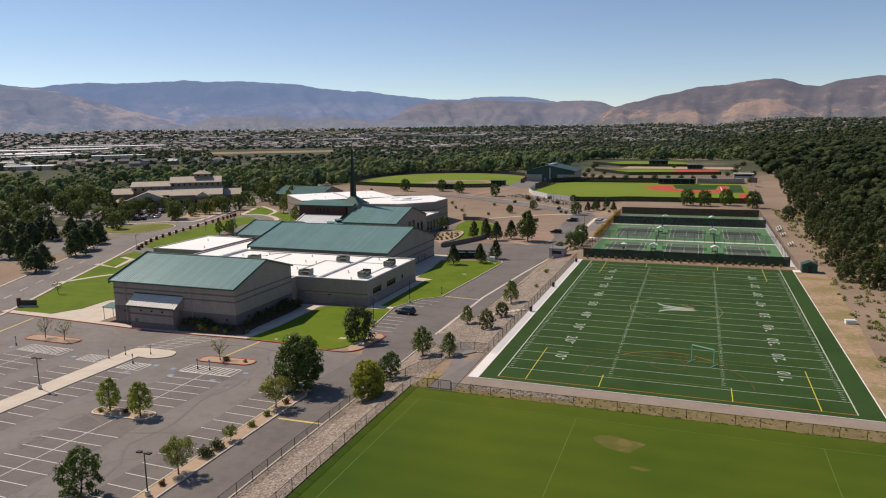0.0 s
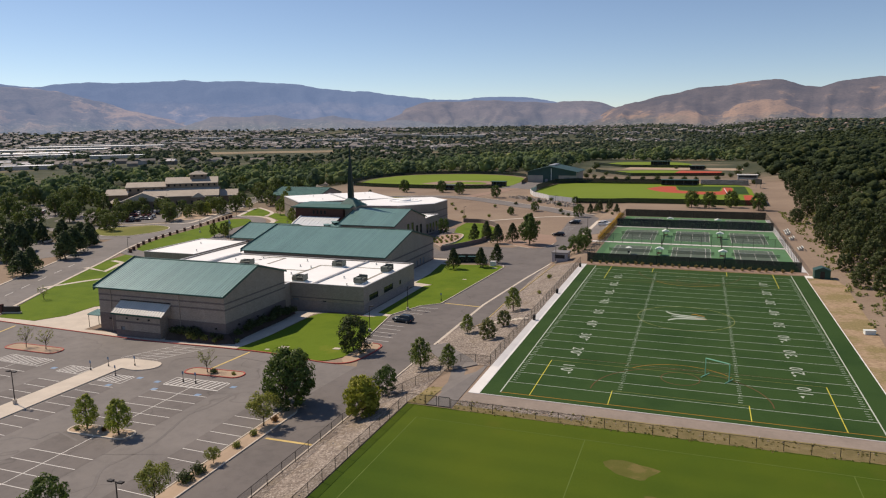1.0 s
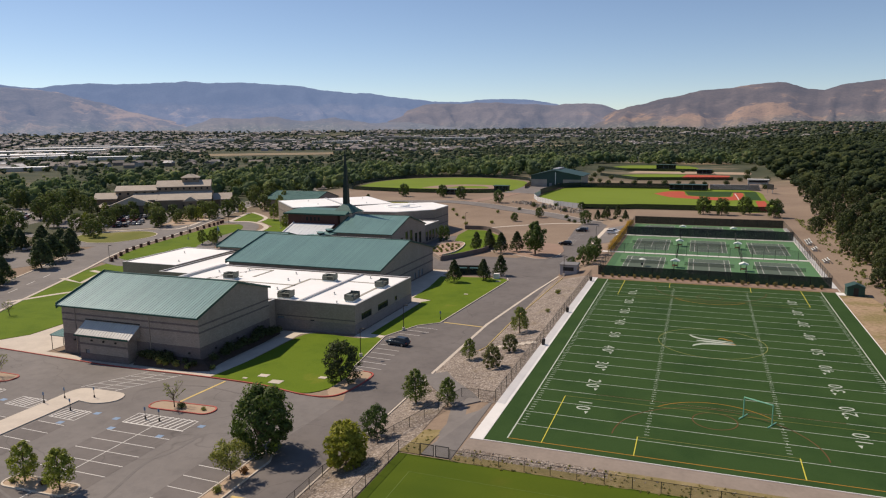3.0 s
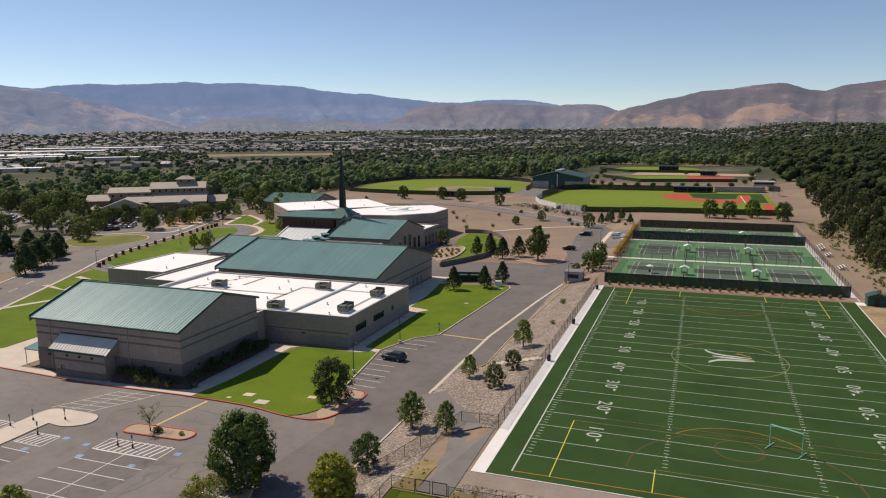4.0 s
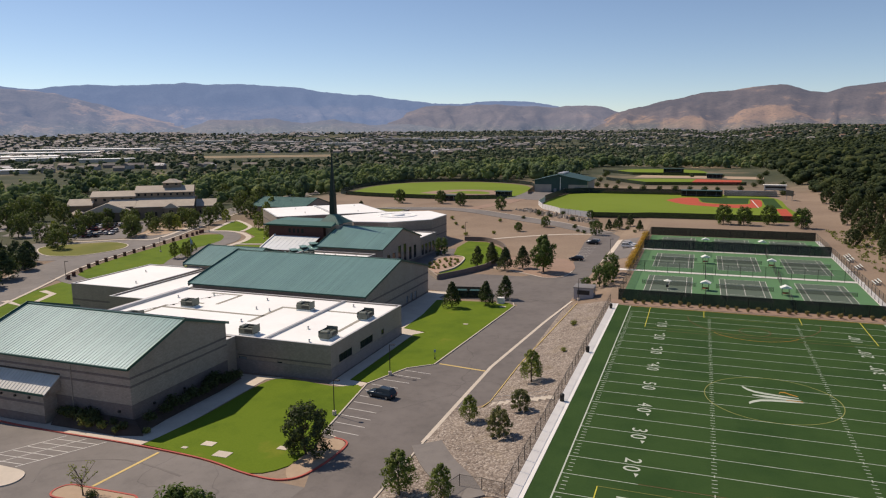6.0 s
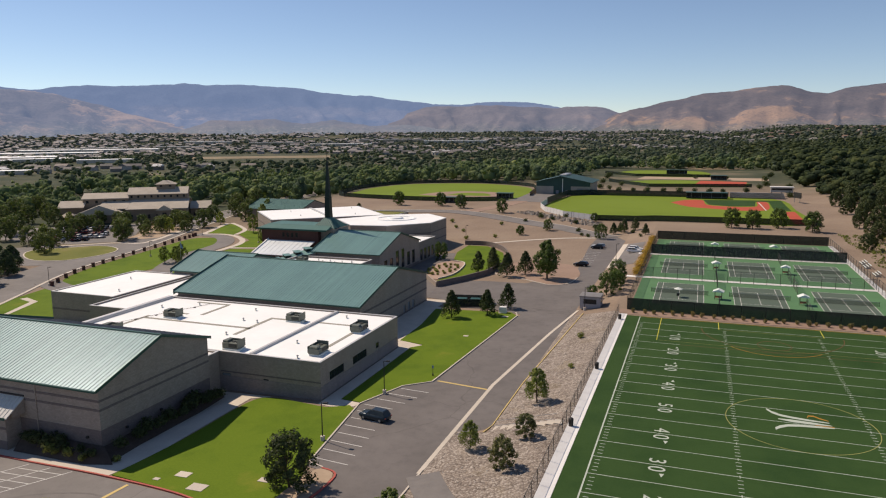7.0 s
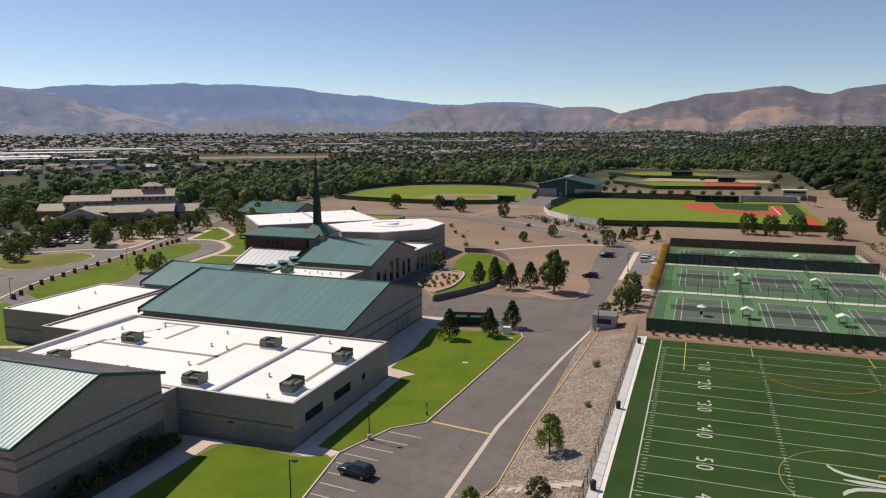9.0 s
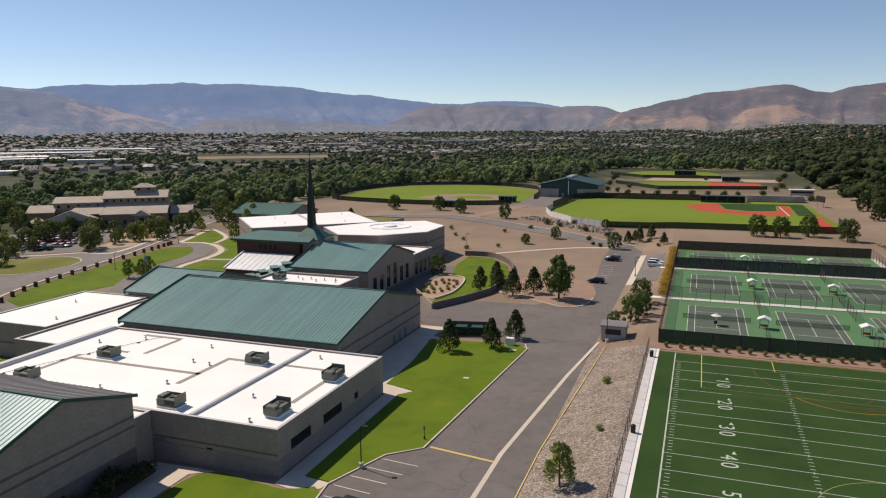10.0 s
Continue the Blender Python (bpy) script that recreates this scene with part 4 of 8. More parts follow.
for k in range(6):
    y = -0.4 + k * 1.5
    x = -73.2 + (y + 1) * 0.59
    strip("crossing_line", [(x, y), (x + 7.2, y + 0.2)], -0.05, 0.05, PAINT_WHITE, 0.036, parent=lot)
for k in range(11):
    y = 20.4 + k * 2.62
    x = -33.4 - 0.14 * max(0, min(y, 38) - 19) * 0.9 + max(0, y - 38.6) * 0.34
    strip("stall_line", [(x, y), (x + 5.0, y - 0.7)], -0.06, 0.06, PAINT_WHITE, 0.04, parent=road)
for k in range(9):
    y = 162 + k * 3.2
    strip("stall_line", [(-24.6 - 0.02 * k, y), (-20.2, y - 0.5)], -0.06, 0.06, PAINT_WHITE, 0.04, parent=road)

# ---- gravel banks, south field, football field ----


def bank(name, x0, x1, y0, y1, mat, lift, label, category, sx=12, sy=20, ragged=0.0):
    g = Geo()
    for j in range(sy + 1):
        for i in range(sx + 1):
            x, y = x0 + (x1 - x0) * i / sx, y0 + (y1 - y0) * j / sy
            edge = 0 < i < sx and 0 < j < sy
            g.v.append((x, y, H(x, y) + lift + (ragged * noise.noise(Vector((x * 0.9, y * 0.9, 0))) if edge else 0)))
    n = sx + 1
    g.f = [(j * n + i, j * n + i + 1, (j + 1) * n + i + 1, (j + 1) * n + i) for j in range(sy) for i in range(sx)]
    return tagged(part(name, g, mat), label, category, "", "structure")


bank("gravel_bank", -19, -11.4, -90, -4, ROCKS, 0.05, "bank of loose tan and grey river rock", "gravel bank", 14, 90, 0.10)
bank("gravel_bank", -19, -4.45, 6, 33, ROCKS, 0.05, "bank of loose tan and grey river rock", "gravel bank", 22, 40, 0.12)
bank("gravel_bank", -14.7, -4.45, 33, 99, ROCKS, 0.05, "bank of loose tan and grey river rock", "gravel bank", 16, 90, 0.12)
bank("gravel_bank", -19, -11.6, -4, 6, ROCKS, 0.05, "bank of loose tan and grey river rock", "gravel bank", 12, 14, 0.10)
slab("path", [(-11.0, 6.5), (-5.0, 6.5), (-4.8, -12.4), (-8.6, -12.4), (-9.0, -2)], ASPHALT, 0.04, "dark asphalt ramp to the field gate", "path")
strip("path", curve_path([(-18.6, 19.5), (-15, 14), (-11, 9), (-8.4, 5)]), -2.0, 2.0, ASPHALT, 0.16, "dark asphalt ramp from the drive", "path")
bank("dry_verge", -11.4, -8.6, -12.4, -4, STRAW, 0.05, "strip of dry straw-coloured grass", "verge", 4, 8, 0.03)
slab("sports_field", rect(-11.2, 57.9, -110, -12.7), GRASS_FIELD, 0.05, "large mown green grass practice field", "grass field", flat=0)
strip("field_line", [(-8.2, -110), (-8.2, -16.8), (57, -16.8)], -0.06, 0.06, LINE_FAINT, 0.062, "faded white line on the grass field", "field line")
for x in (14, 43):
    strip("field_line", [(x, -60), (x, -16.8)], -0.05, 0.05, LINE_FAINT, 0.06, "faded white line on the grass field", "field line")
slab("path", rect(-4.6, 60, -9.2, -6.1), plain("grey-brown gravel", (0.27, 0.225, 0.19), 0.95, vary=0.14, scale=2.0, bump=0.2), 0.03, "grey-brown gravel path along the field end", "path")
bank("dry_verge", -4.6, 13, -12.9, -11.2, STRAW, 0.06, "strip of dry straw-coloured grass by the fence", "verge", 30, 4, 0.05)
bank("rock_verge", -4.6, 13, -11.2, -9.2, ROCKS, 0.03, "strip of loose rock and dry weeds", "verge", 30, 8, 0.12)
bank("dry_verge", 13, 60, -12.9, -9.2, STRAW, 0.05, "wide strip of dry straw-coloured grass by the fence", "verge", 60, 8, 0.08)

def dirt_mat():
    """Sandy dirt with straw and grey patches."""
    m = Nodes("sandy dirt with dry grass", 0.95, spec=0.1)
    m.world_pos()
    sand = m.ramp(m.noise(1.1, 6, 0.7), [(0.3, (0.25, 0.18, 0.12)), (0.5, (0.36, 0.26, 0.17)), (0.7, (0.46, 0.35, 0.235))])
    straw = m.ramp(m.noise(2.2, 5, 0.75), [(0.3, (0.15, 0.135, 0.055)), (0.7, (0.31, 0.245, 0.12))])
    m.color(m.mix(m.ramp(m.noise(0.13, 6, 0.7), [(0.44, (0, 0, 0)), (0.58, (0.85, 0.85, 0.85))]), sand, straw))
    m.bump(m.noise(5, 4), 0.5, 0.06)
    return m.m


slab("dirt_track", [(52.1, -12), (55.2, -12), (55.6, 6), (56.4, 25), (57.8, 47), (58.6, 66), (59.6, 86), (58, 98), (52.1, 98)], dirt_mat(), 0.02, "pale sandy dirt track beside the field", "dirt track", flat=0)
turf = slab("football_field", rect(-2.7, 51.9, -6.0, 96.4), TURF, 0.05, "dark green artificial turf football field with white yard lines", "football field")
slab("pavement", rect(-4.4, -2.72, -6.2, 97.4), CONCRETE_WHITE, 0.09, "white concrete strip along the football field", "pavement")
strip("field_edging", [(51.95, -6), (51.95, 96.6)], -0.08, 0.08, CONCRETE_WHITE, 0.09, "white concrete edging of the turf", "edging")
strip("field_edging", [(-2.7, -6.05), (51.9, -6.05)], -0.06, 0.06, CONCRETE_WHITE, 0.09, "white concrete edging of the turf", "edging")

YD, W = 0.9144, 48.77
Z0, Z1 = 0.051, 0.062


def mark(name, x0, x1, y0, y1, mat, label="", lift=0.0):
    return part(name, Geo().box(x0, x1, y0, y1, Z0, Z1 + lift), mat, turf, label)


for x in (0.0, W):
    mark("sideline", x - 0.09, x + 0.09, -4.6, 96.0, LINE_WHITE, "white sideline")
for k in range(21):
    mark("yard_line", 0.1, W - 0.1, k * 5 * YD - 0.05, k * 5 * YD + 0.05, LINE_WHITE)
for name, x in (("sideline_ticks", 0.75), ("hash_marks", 16.26), ("hash_marks", W - 16.26), ("sideline_ticks", W - 0.75)):
    g = Geo()
    for k in range(1, 100):
        if k % 5:
            g.box(x - 0.3, x + 0.3, k * YD - 0.05, k * YD + 0.05, Z0, Z1)
        elif 10 < x < 40:
            g.box(x - 0.05, x + 0.05, k * YD - 0.3, k * YD + 0.3, Z0, Z1 + 0.002)
    tagged(part(name, g, LINE_WHITE, turf, "row of short white one-yard marks"), kind="stuff")
for y in (-4.572, 96.012):
    mark("end_line", 0.1, W - 0.1, y - 0.07, y + 0.07, LINE_ORANGE, "orange end line", 0.004)
for s, y in ((1, -4.572), (-1, 96.012)):
    for half, deep in ((20.12, 16.46), (9.14, 5.49)):
        ya, yb = sorted((y, y + s * deep))
        for x in (W / 2 - half, W / 2 + half):
            mark("box_line", x - 0.06, x + 0.06, ya, yb, LINE_YELLOW, "yellow soccer box line", 0.006)
        mark("box_line", W / 2 - half, W / 2 + half, y + s * deep - 0.05, y + s * deep + 0.05, LINE_DULL, "faded yellow soccer box line", 0.006)
    cy = y + s * 10.97
    a = (37, 143) if s > 0 else (217, 323)
    part("arc_line", Geo().ring(W / 2, cy, Z0, Z1 + 0.008, 9.09, 9.21, *a), LINE_ORANGE, turf, "orange penalty arc")
    a = (0, 180) if s > 0 else (180, 360)
    part("arc_line", Geo().ring(W / 2, y + s * 5.5, Z0, Z1 + 0.003, 12.2, 12.36, *a), LINE_RED, turf, "dull red arc")
    part("crease_line", Geo().ring(W / 2, y + s * 13.7, Z0, Z1 + 0.003, 2.7, 2.86), LINE_RED, turf, "dull red crease circle")
    mark("box_line", W / 2 - 16, W / 2 + 16, y + s * 18.3 - 0.06, y + s * 18.3 + 0.06, LINE_RED, "dull red line", 0.001)
part("centre_circle", Geo().ring(W / 2, 45.72, Z0, Z1 + 0.006, 9.08, 9.17), LINE_PALE, turf, "pale yellow centre circle")


def number(text, x, y, turn):
    for k, ch in enumerate(text):
        c = bpy.data.curves.new("numeral", "FONT")
        c.body, c.size, c.align_x, c.align_y, c.extrude = ch, 2.75, "CENTER", "CENTER", 0.006
        c.materials.append(LINE_WHITE)
        ob = new("numeral", c)
        ob.parent = turf
        off = (k - 0.5) * 2.1
        dx, dy = math.cos(radians(turn)) * off, math.sin(radians(turn)) * off
        ob.matrix_basis = pose(x + dx, y + dy, 0.066, 0, 0, turn)


for k, text in enumerate(("10", "20", "30", "40", "50", "40", "30", "20", "10")):
    y = (k + 1) * 10 * YD
    number(text, 7.3, y, -90)
    number(text, W - 7.3, y, 90)
    if k != 4:
        s = -1 if k < 4 else 1
        for x in (8.0, W - 8.0):
            tip = [(x - 0.28, y + s * 2.1), (x + 0.28, y + s * 2.1), (x, y + s * 3.0)]
            part("arrow", Geo().prism([(a, b, Z0) for a, b in tip], [(a, b, Z1) for a, b in tip]), LINE_WHITE, turf)

# weeds and worn patches of the grass field
DIRT_WORN = grass_mat("worn thin grass", (0.09, 0.10, 0.02), (0.13, 0.125, 0.035), (0.20, 0.155, 0.06), 0.5, 0.3)
slab("worn_patch", [(20 + (2.8 + 0.7 * math.sin(3 * a)) * math.cos(a), -23 + (2.2 + 0.6 * math.cos(2 * a + 1)) * math.sin(a)) for a in [k * 0.3927 for k in range(16)]], DIRT_WORN, 0.055, "worn thin patch of brownish grass", "worn patch", depth=0.05)
slab("worn_patch", [(23 + (1.1 + 0.2 * math.sin(3 * a)) * math.cos(a), -28.7 + (0.5 + 0.1 * math.cos(2 * a + 1)) * math.sin(a)) for a in [k * 0.3927 for k in range(16)]], DIRT_WORN, 0.057, "worn thin patch of brownish grass", "worn patch", depth=0.05)

# emblem at midfield, kept as plain strokes
for pts, w, mat in (([(20.6, 49.9), (21.2, 48.9), (22.2, 48.1), (23.6, 47.7), (25.6, 47.4), (28.0, 47.2)], (0.34, 0.40, 0.36, 0.34, 0.28, 0.12), LINE_WHITE), ([(21.8, 46.7), (23.4, 46.5), (25.6, 46.4), (28.2, 46.3)], (0.14, 0.42, 0.40, 0.10), LINE_WHITE),
                    ([(21.2, 43.1), (21.8, 43.9), (22.8, 44.7), (24.2, 45.1), (26.0, 45.3), (28.4, 45.5)], (0.42, 0.44, 0.38, 0.36, 0.30, 0.10), LINE_WHITE), ([(25.5, 48.2), (25.7, 49.0), (26.4, 49.1), (27.0, 48.5), (28.0, 47.9)], (0.14, 0.20, 0.22, 0.2, 0.12), LINE_ORANGE), ([(26.2, 45.9), (28.4, 45.85)], (0.10, 0.14), LINE_ORANGE)):
    pts = [(x, y + u) for (x, y), u in zip(pts, w)] + [(x, y - u) for (x, y), u in zip(reversed(pts), reversed(w))]
    part("emblem_stroke", Geo().prism([(a, b, Z0) for a, b in pts], [(a, b, Z1 + 0.01) for a, b in pts]), mat, turf)

# ---- buildings ----


def wall(name, axis, at, u0, u1, z0, z1, mat, parent, holes=(), thick=0.3, label="", top=None):
    """A wall along x (axis 'x', at y) or y (axis 'y', at x), with real openings (u0, u1, z0, z1). Its outer face is at 'at'; thick may be negative.
    top: a height for each u, for gable walls."""
    g = Geo()
    us = sorted({u0, u1, *[h[0] for h in holes], *[h[1] for h in holes]})
    zs = sorted({z0, z1, *[h[2] for h in holes], *[h[3] for h in holes]})
    a, b = sorted((at, at + thick))
    for p, q in zip(us, us[1:]):
        for r, s in zip(zs, zs[1:]):
            if any(h[0] <= p and q <= h[1] and h[2] <= r and s <= h[3] for h in holes):
                continue
            g.box(*((p, q, a, b) if axis == "x" else (a, b, p, q)), r, s)
    if top:
        pts = [(u0, z1)] + list(top) + [(u1, z1)]
        if axis == "x":
            g.prism([(u, a, z) for u, z in pts], [(u, b, z) for u, z in pts])
        else:
            g.prism([(a, u, z) for u, z in pts], [(b, u, z) for u, z in pts])
    ob = part(name, g.weld(), mat, parent, label)
    for h in holes:
        kind = h[4] if len(h) > 4 else "window"
        m = (a + b) / 2
        glass = Geo()
        if axis == "x":
            glass.box(h[0], h[1], m - 0.03, m + 0.03, h[2], h[3])
        else:
            glass.box(m - 0.03, m + 0.03, h[0], h[1], h[2], h[3])
        pane = part(kind, glass, DOOR if kind == "door" else GLASS, parent, "grey steel door" if kind == "door" else "dark glass window")
        fr = Geo()
        lim = [(h[0], h[0] + 0.08, h[2], h[3]), (h[1] - 0.08, h[1], h[2], h[3]), (h[0], h[1], h[3] - 0.08, h[3]), (h[0], h[1], h[2], h[2] + 0.08)]
        n = max(1, round((h[1] - h[0]) / 1.6))
        lim += [(h[0] + (h[1] - h[0]) * k / n - 0.03, h[0] + (h[1] - h[0]) * k / n + 0.03, h[2], h[3]) for k in range(1, n)]
        for p, q, r, s in lim:
            fr.box(*((p, q, m - 0.07, m + 0.07) if axis == "x" else (m - 0.07, m + 0.07, p, q)), r, s)
        part("frame", fr, METAL_DARK, pane)
    return ob


def band(axis, at, u0, u1, z0, z1, mat, parent, out=0.05):
    a, b = sorted((at, at + out))
    g = Geo().box(*((u0, u1, a, b) if axis == "x" else (a, b, u0, u1)), z0, z1)
    return part("band", g, mat, parent, "darker block band")


def seam_roof(parent, x0, x1, ya, za, yb, zb, mat, pitch=0.66, thick=0.14, label="green standing-seam metal roof slope"):
    """A sloping roof plane between the lines (ya, za) and (yb, zb), covered in separate ribbed panels."""
    g = Geo()
    lo, hi = [(x0, ya, za - thick), (x1, ya, za - thick), (x1, yb, zb - thick), (x0, yb, zb - thick)], [(x0, ya, za), (x1, ya, za), (x1, yb, zb), (x0, yb, zb)]
    deck = part("roof", g.prism(lo, hi), mat, parent, label)
    n = max(2, int(round((x1 - x0) / pitch)))
    w = (x1 - x0) / n
    nrm = Vector((0, -(zb - za), yb - ya)).normalized()
    if nrm.z < 0:
        nrm = -nrm

    def on(x, k, h):
        return (x, ya + (yb - ya) * k + nrm.y * h, za + (zb - za) * k + nrm.z * h)

    prof = [(0.0, 0.006), (0.0, 0.07), (0.05, 0.07), (0.09, 0.012), (w - 0.004, 0.012), (w - 0.004, 0.006)]
    pan = Geo().prism([on(x, 0, h) for x, h in prof], [on(x, 1, h) for x, h in prof]).mesh("panel", mat)
    for k in range(n):
        part("panel", pan, mat, deck, at=Matrix.Translation((x0 + k * w, 0, 0)))
    return deck


def gable_hall(name, label, x0, x1, y0, y1, base, eave_s, ridge, eave_n, bands, over=0.6, south=(), east=(), west_over=0.7, north_mat=None, mat=ROOF_GREEN, wall_mat=BLOCK):
    """A hall with its ridge along x; ridge = (y, z)."""
    b = thing(name, label, "building")
    ry, rz = ridge
    wall("wall", "x", y0, x0, x1, base, eave_s, wall_mat, b, south)
    wall("wall", "x", y1, x0, x1, base, eave_n, wall_mat, b, (), -0.3)
    low = min(eave_s, eave_n)
    top = [(y0 + 0.3, eave_s), (ry, rz - 0.25), (y1 - 0.3, eave_n)]
    wall("wall", "y", x1, y0 + 0.3, y1 - 0.3, base, low, wall_mat, b, east, -0.3, "gable wall of pale block", top)
    wall("wall", "y", x0, y0 + 0.3, y1 - 0.3, base, low, wall_mat, b, (), 0.3, "gable wall of pale block", top)
    slope = (rz - eave_s) / (ry - y0)
    seam_roof(b, x0 - west_over, x1 + 0.25, y0 - over, eave_s - over * slope + 0.12, ry, rz + 0.12, mat)
    slope_n = (rz - eave_n) / (y1 - ry)
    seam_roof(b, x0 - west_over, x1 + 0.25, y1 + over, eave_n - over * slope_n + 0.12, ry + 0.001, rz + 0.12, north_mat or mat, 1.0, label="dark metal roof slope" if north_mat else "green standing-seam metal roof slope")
    part("ridge_cap", Geo().box(x0 - west_over, x1 + 0.26, ry - 0.22, ry + 0.22, rz + 0.1, rz + 0.26, 0.05), GREEN_TRIM, b)
    ya, za = y0 - over - 0.03, eave_s - over * slope + 0.06
    part("gutter", Geo().box(x0 - west_over, x1 + 0.25, ya - 0.16, ya, za - 0.2, za + 0.02), GREEN_TRIM, b, "dark green eave gutter")
    for x, deep, up in ((x0 - west_over - 0.06, 0.75, 0.42), (x1 + 0.25, 0.32, 0.12)):
        for yy, zz in ((y0 - over, eave_s - over * slope + 0.12), (y1 + over, eave_n - over * slope_n + 0.12)):
            g = Geo().prism([(x, yy, zz - deep), (x + 0.06, yy, zz - deep), (x + 0.06, ry, rz + 0.12 - deep), (x, ry, rz + 0.12 - deep)],
                            [(x, yy, zz + up), (x + 0.06, yy, zz + up), (x + 0.06, ry, rz + 0.12 + up), (x, ry, rz + 0.12 + up)])
            part("fascia", g, GREEN_TRIM, b, "dark green rake trim")
    for z0, z1 in bands:
        band("x", y0, x0 - 0.04, x1 + 0.04, z0, z1, BLOCK_DARK, b, -0.05)
        band("y", x1, y0 + 0.02, y1 - 0.02, z0, z1, BLOCK_DARK, b, 0.045)
        band("y", x0, y0 + 0.02, y1 - 0.02, z0, z1, BLOCK_DARK, b, -0.045)
    return b


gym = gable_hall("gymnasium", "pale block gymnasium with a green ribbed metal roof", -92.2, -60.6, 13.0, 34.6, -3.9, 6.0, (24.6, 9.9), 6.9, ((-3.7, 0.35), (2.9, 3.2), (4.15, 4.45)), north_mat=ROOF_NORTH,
                 east=((15.0, 16.2, -3.0, -0.9, "door"), (31.4, 33.4, -3.0, -0.7, "door")))
for x in (-71.5, -89):
    part("downpipe", Geo().box(x, x + 0.12, 12.88, 12.99, -3.6, 5.9), BLOCK, gym)
for y in (17.0, 23.5, 30.0):
    part("wall_lamp", Geo().box(-60.6, -60.3, y, y + 0.35, -0.9, -0.6, 0.04), METAL_DARK, gym)
for x in (-89.6, -68.4, -63.0):
    part("wall_lamp", Geo().box(x, x + 0.35, 12.7, 13.0, -0.9, -0.6, 0.04), METAL_DARK, gym)
# lean-to entry in front of the gymnasium
# The glare on this roof is put into its pale base colour.
PORCH_ROOF = plain("metal paled by glare", (0.60, 0.59, 0.55), 0.5, 0.0, vary=0.08, spec=0.2)
porch = thing("entry_porch", "block entry porch with a ribbed metal lean-to roof against the gymnasium", "porch")
wall("wall", "x", 10.7, -85.8, -74.6, -3.8, 1.1, BLOCK, porch, ((-84.6, -83.6, -3.6, -1.5, "door"),))
wall("wall", "y", -74.6, 11.0, 12.95, -3.8, 2.0, BLOCK, porch, (), -0.3)
wall("wall", "y", -85.8, 11.0, 12.95, -3.8, 2.0, BLOCK, porch, (), 0.3)
seam_roof(porch, -86.4, -73.6, 10.1, 1.35, 12.98, 3.3, PORCH_ROOF, label="pale green ribbed metal lean-to roof")
part("fascia", Geo().box(-86.5, -73.9, 10.0, 10.1, 1.05, 1.4), GREEN_TRIM, porch)
# Shade at the head of the porch roof, drawn as a dark strip.
part("flashing", Geo().box(-86.4, -73.6, 12.86, 12.97, 3.42, 3.6), METAL_DARK, porch, "dark strip standing for eave shade")
for x in (-86.3, -73.75):
    part("rake_wall", Geo().prism([(x, 11.0, 1.1), (x, 12.95, 1.1), (x, 12.95, 3.1), (x, 11.0, 1.85)], [(x + 0.12, 11.0, 1.1), (x + 0.12, 12.95, 1.1), (x + 0.12, 12.95, 3.1), (x + 0.12, 11.0, 1.85)]), BLOCK, porch)
band("x", 10.7, -85.8, -74.6, -3.7, -2.2, BLOCK_DARK, porch, -0.05)
band("x", 10.7, -85.8, -74.6, -0.6, -0.25, BLOCK_DARK, porch, -0.05)
for x in (-83, -80.2, -77.4):
    part("wall_lamp", Geo().box(x, x + 0.3, 10.45, 10.7, 0.2, 0.5, 0.04), METAL_DARK, porch)
awning = thing("awning", "small green metal awning on the gymnasium's west side", "awning")
seam_roof(awning, -96.4, -93.0, 13.4, -0.6, 16.4, -0.2, ROOF_GREEN, label="small green ribbed roof")
for x, y in ((-96.2, 13.6), (-96.2, 16.2)):
    part("post", Geo().tube((x, y, H(x, y)), (x, y, -0.5), 0.06), METAL_DARK, awning)


def flat_block(name, label, x0, x1, y0, y1, base, roof, par=0.35, south=(), east=(), west=(), mat=BLOCK, roof_mat=ROOF_WHITE, bands=(), skip=(), band_mat=BLOCK_DARK):
    """A flat-roofed block: walls with a parapet, metal coping and a membrane roof."""
    b = thing(name, label, "building")
    if "s" not in skip:
        wall("wall", "x", y0, x0, x1, base, roof + par, mat, b, south)
    wall("wall", "x", y1, x0, x1, base, roof + par, mat, b, (), -0.3)
    wall("wall", "y", x1, y0 + 0.3, y1 - 0.3, base, roof + par, mat, b, east, -0.3)
    wall("wall", "y", x0, y0 + 0.3, y1 - 0.3, base, roof + par, mat, b, west, 0.3)
    part("roof", Geo().box(x0 + 0.3, x1 - 0.3, y0 + 0.3, y1 - 0.3, roof - 0.4, roof), roof_mat, b, "flat roof membrane")
    for p, q, r, s in ((x0 - 0.05, x1 + 0.05, y0 - 0.05, y0 + 0.35), (x0 - 0.05, x1 + 0.05, y1 - 0.35, y1 + 0.05), (x1 - 0.35, x1 + 0.05, y0 + 0.35, y1 - 0.35), (x0 - 0.05, x0 + 0.35, y0 + 0.35, y1 - 0.35)):
        part("coping", Geo().box(p, q, r, s, roof + par, roof + par + 0.06), COPING, b)
    for z0, z1 in bands:
        band("x", y0, x0, x1, z0, z1, band_mat, b, -0.05)
        band("y", x1, y0, y1, z0, z1, band_mat, b, 0.045)
    return b


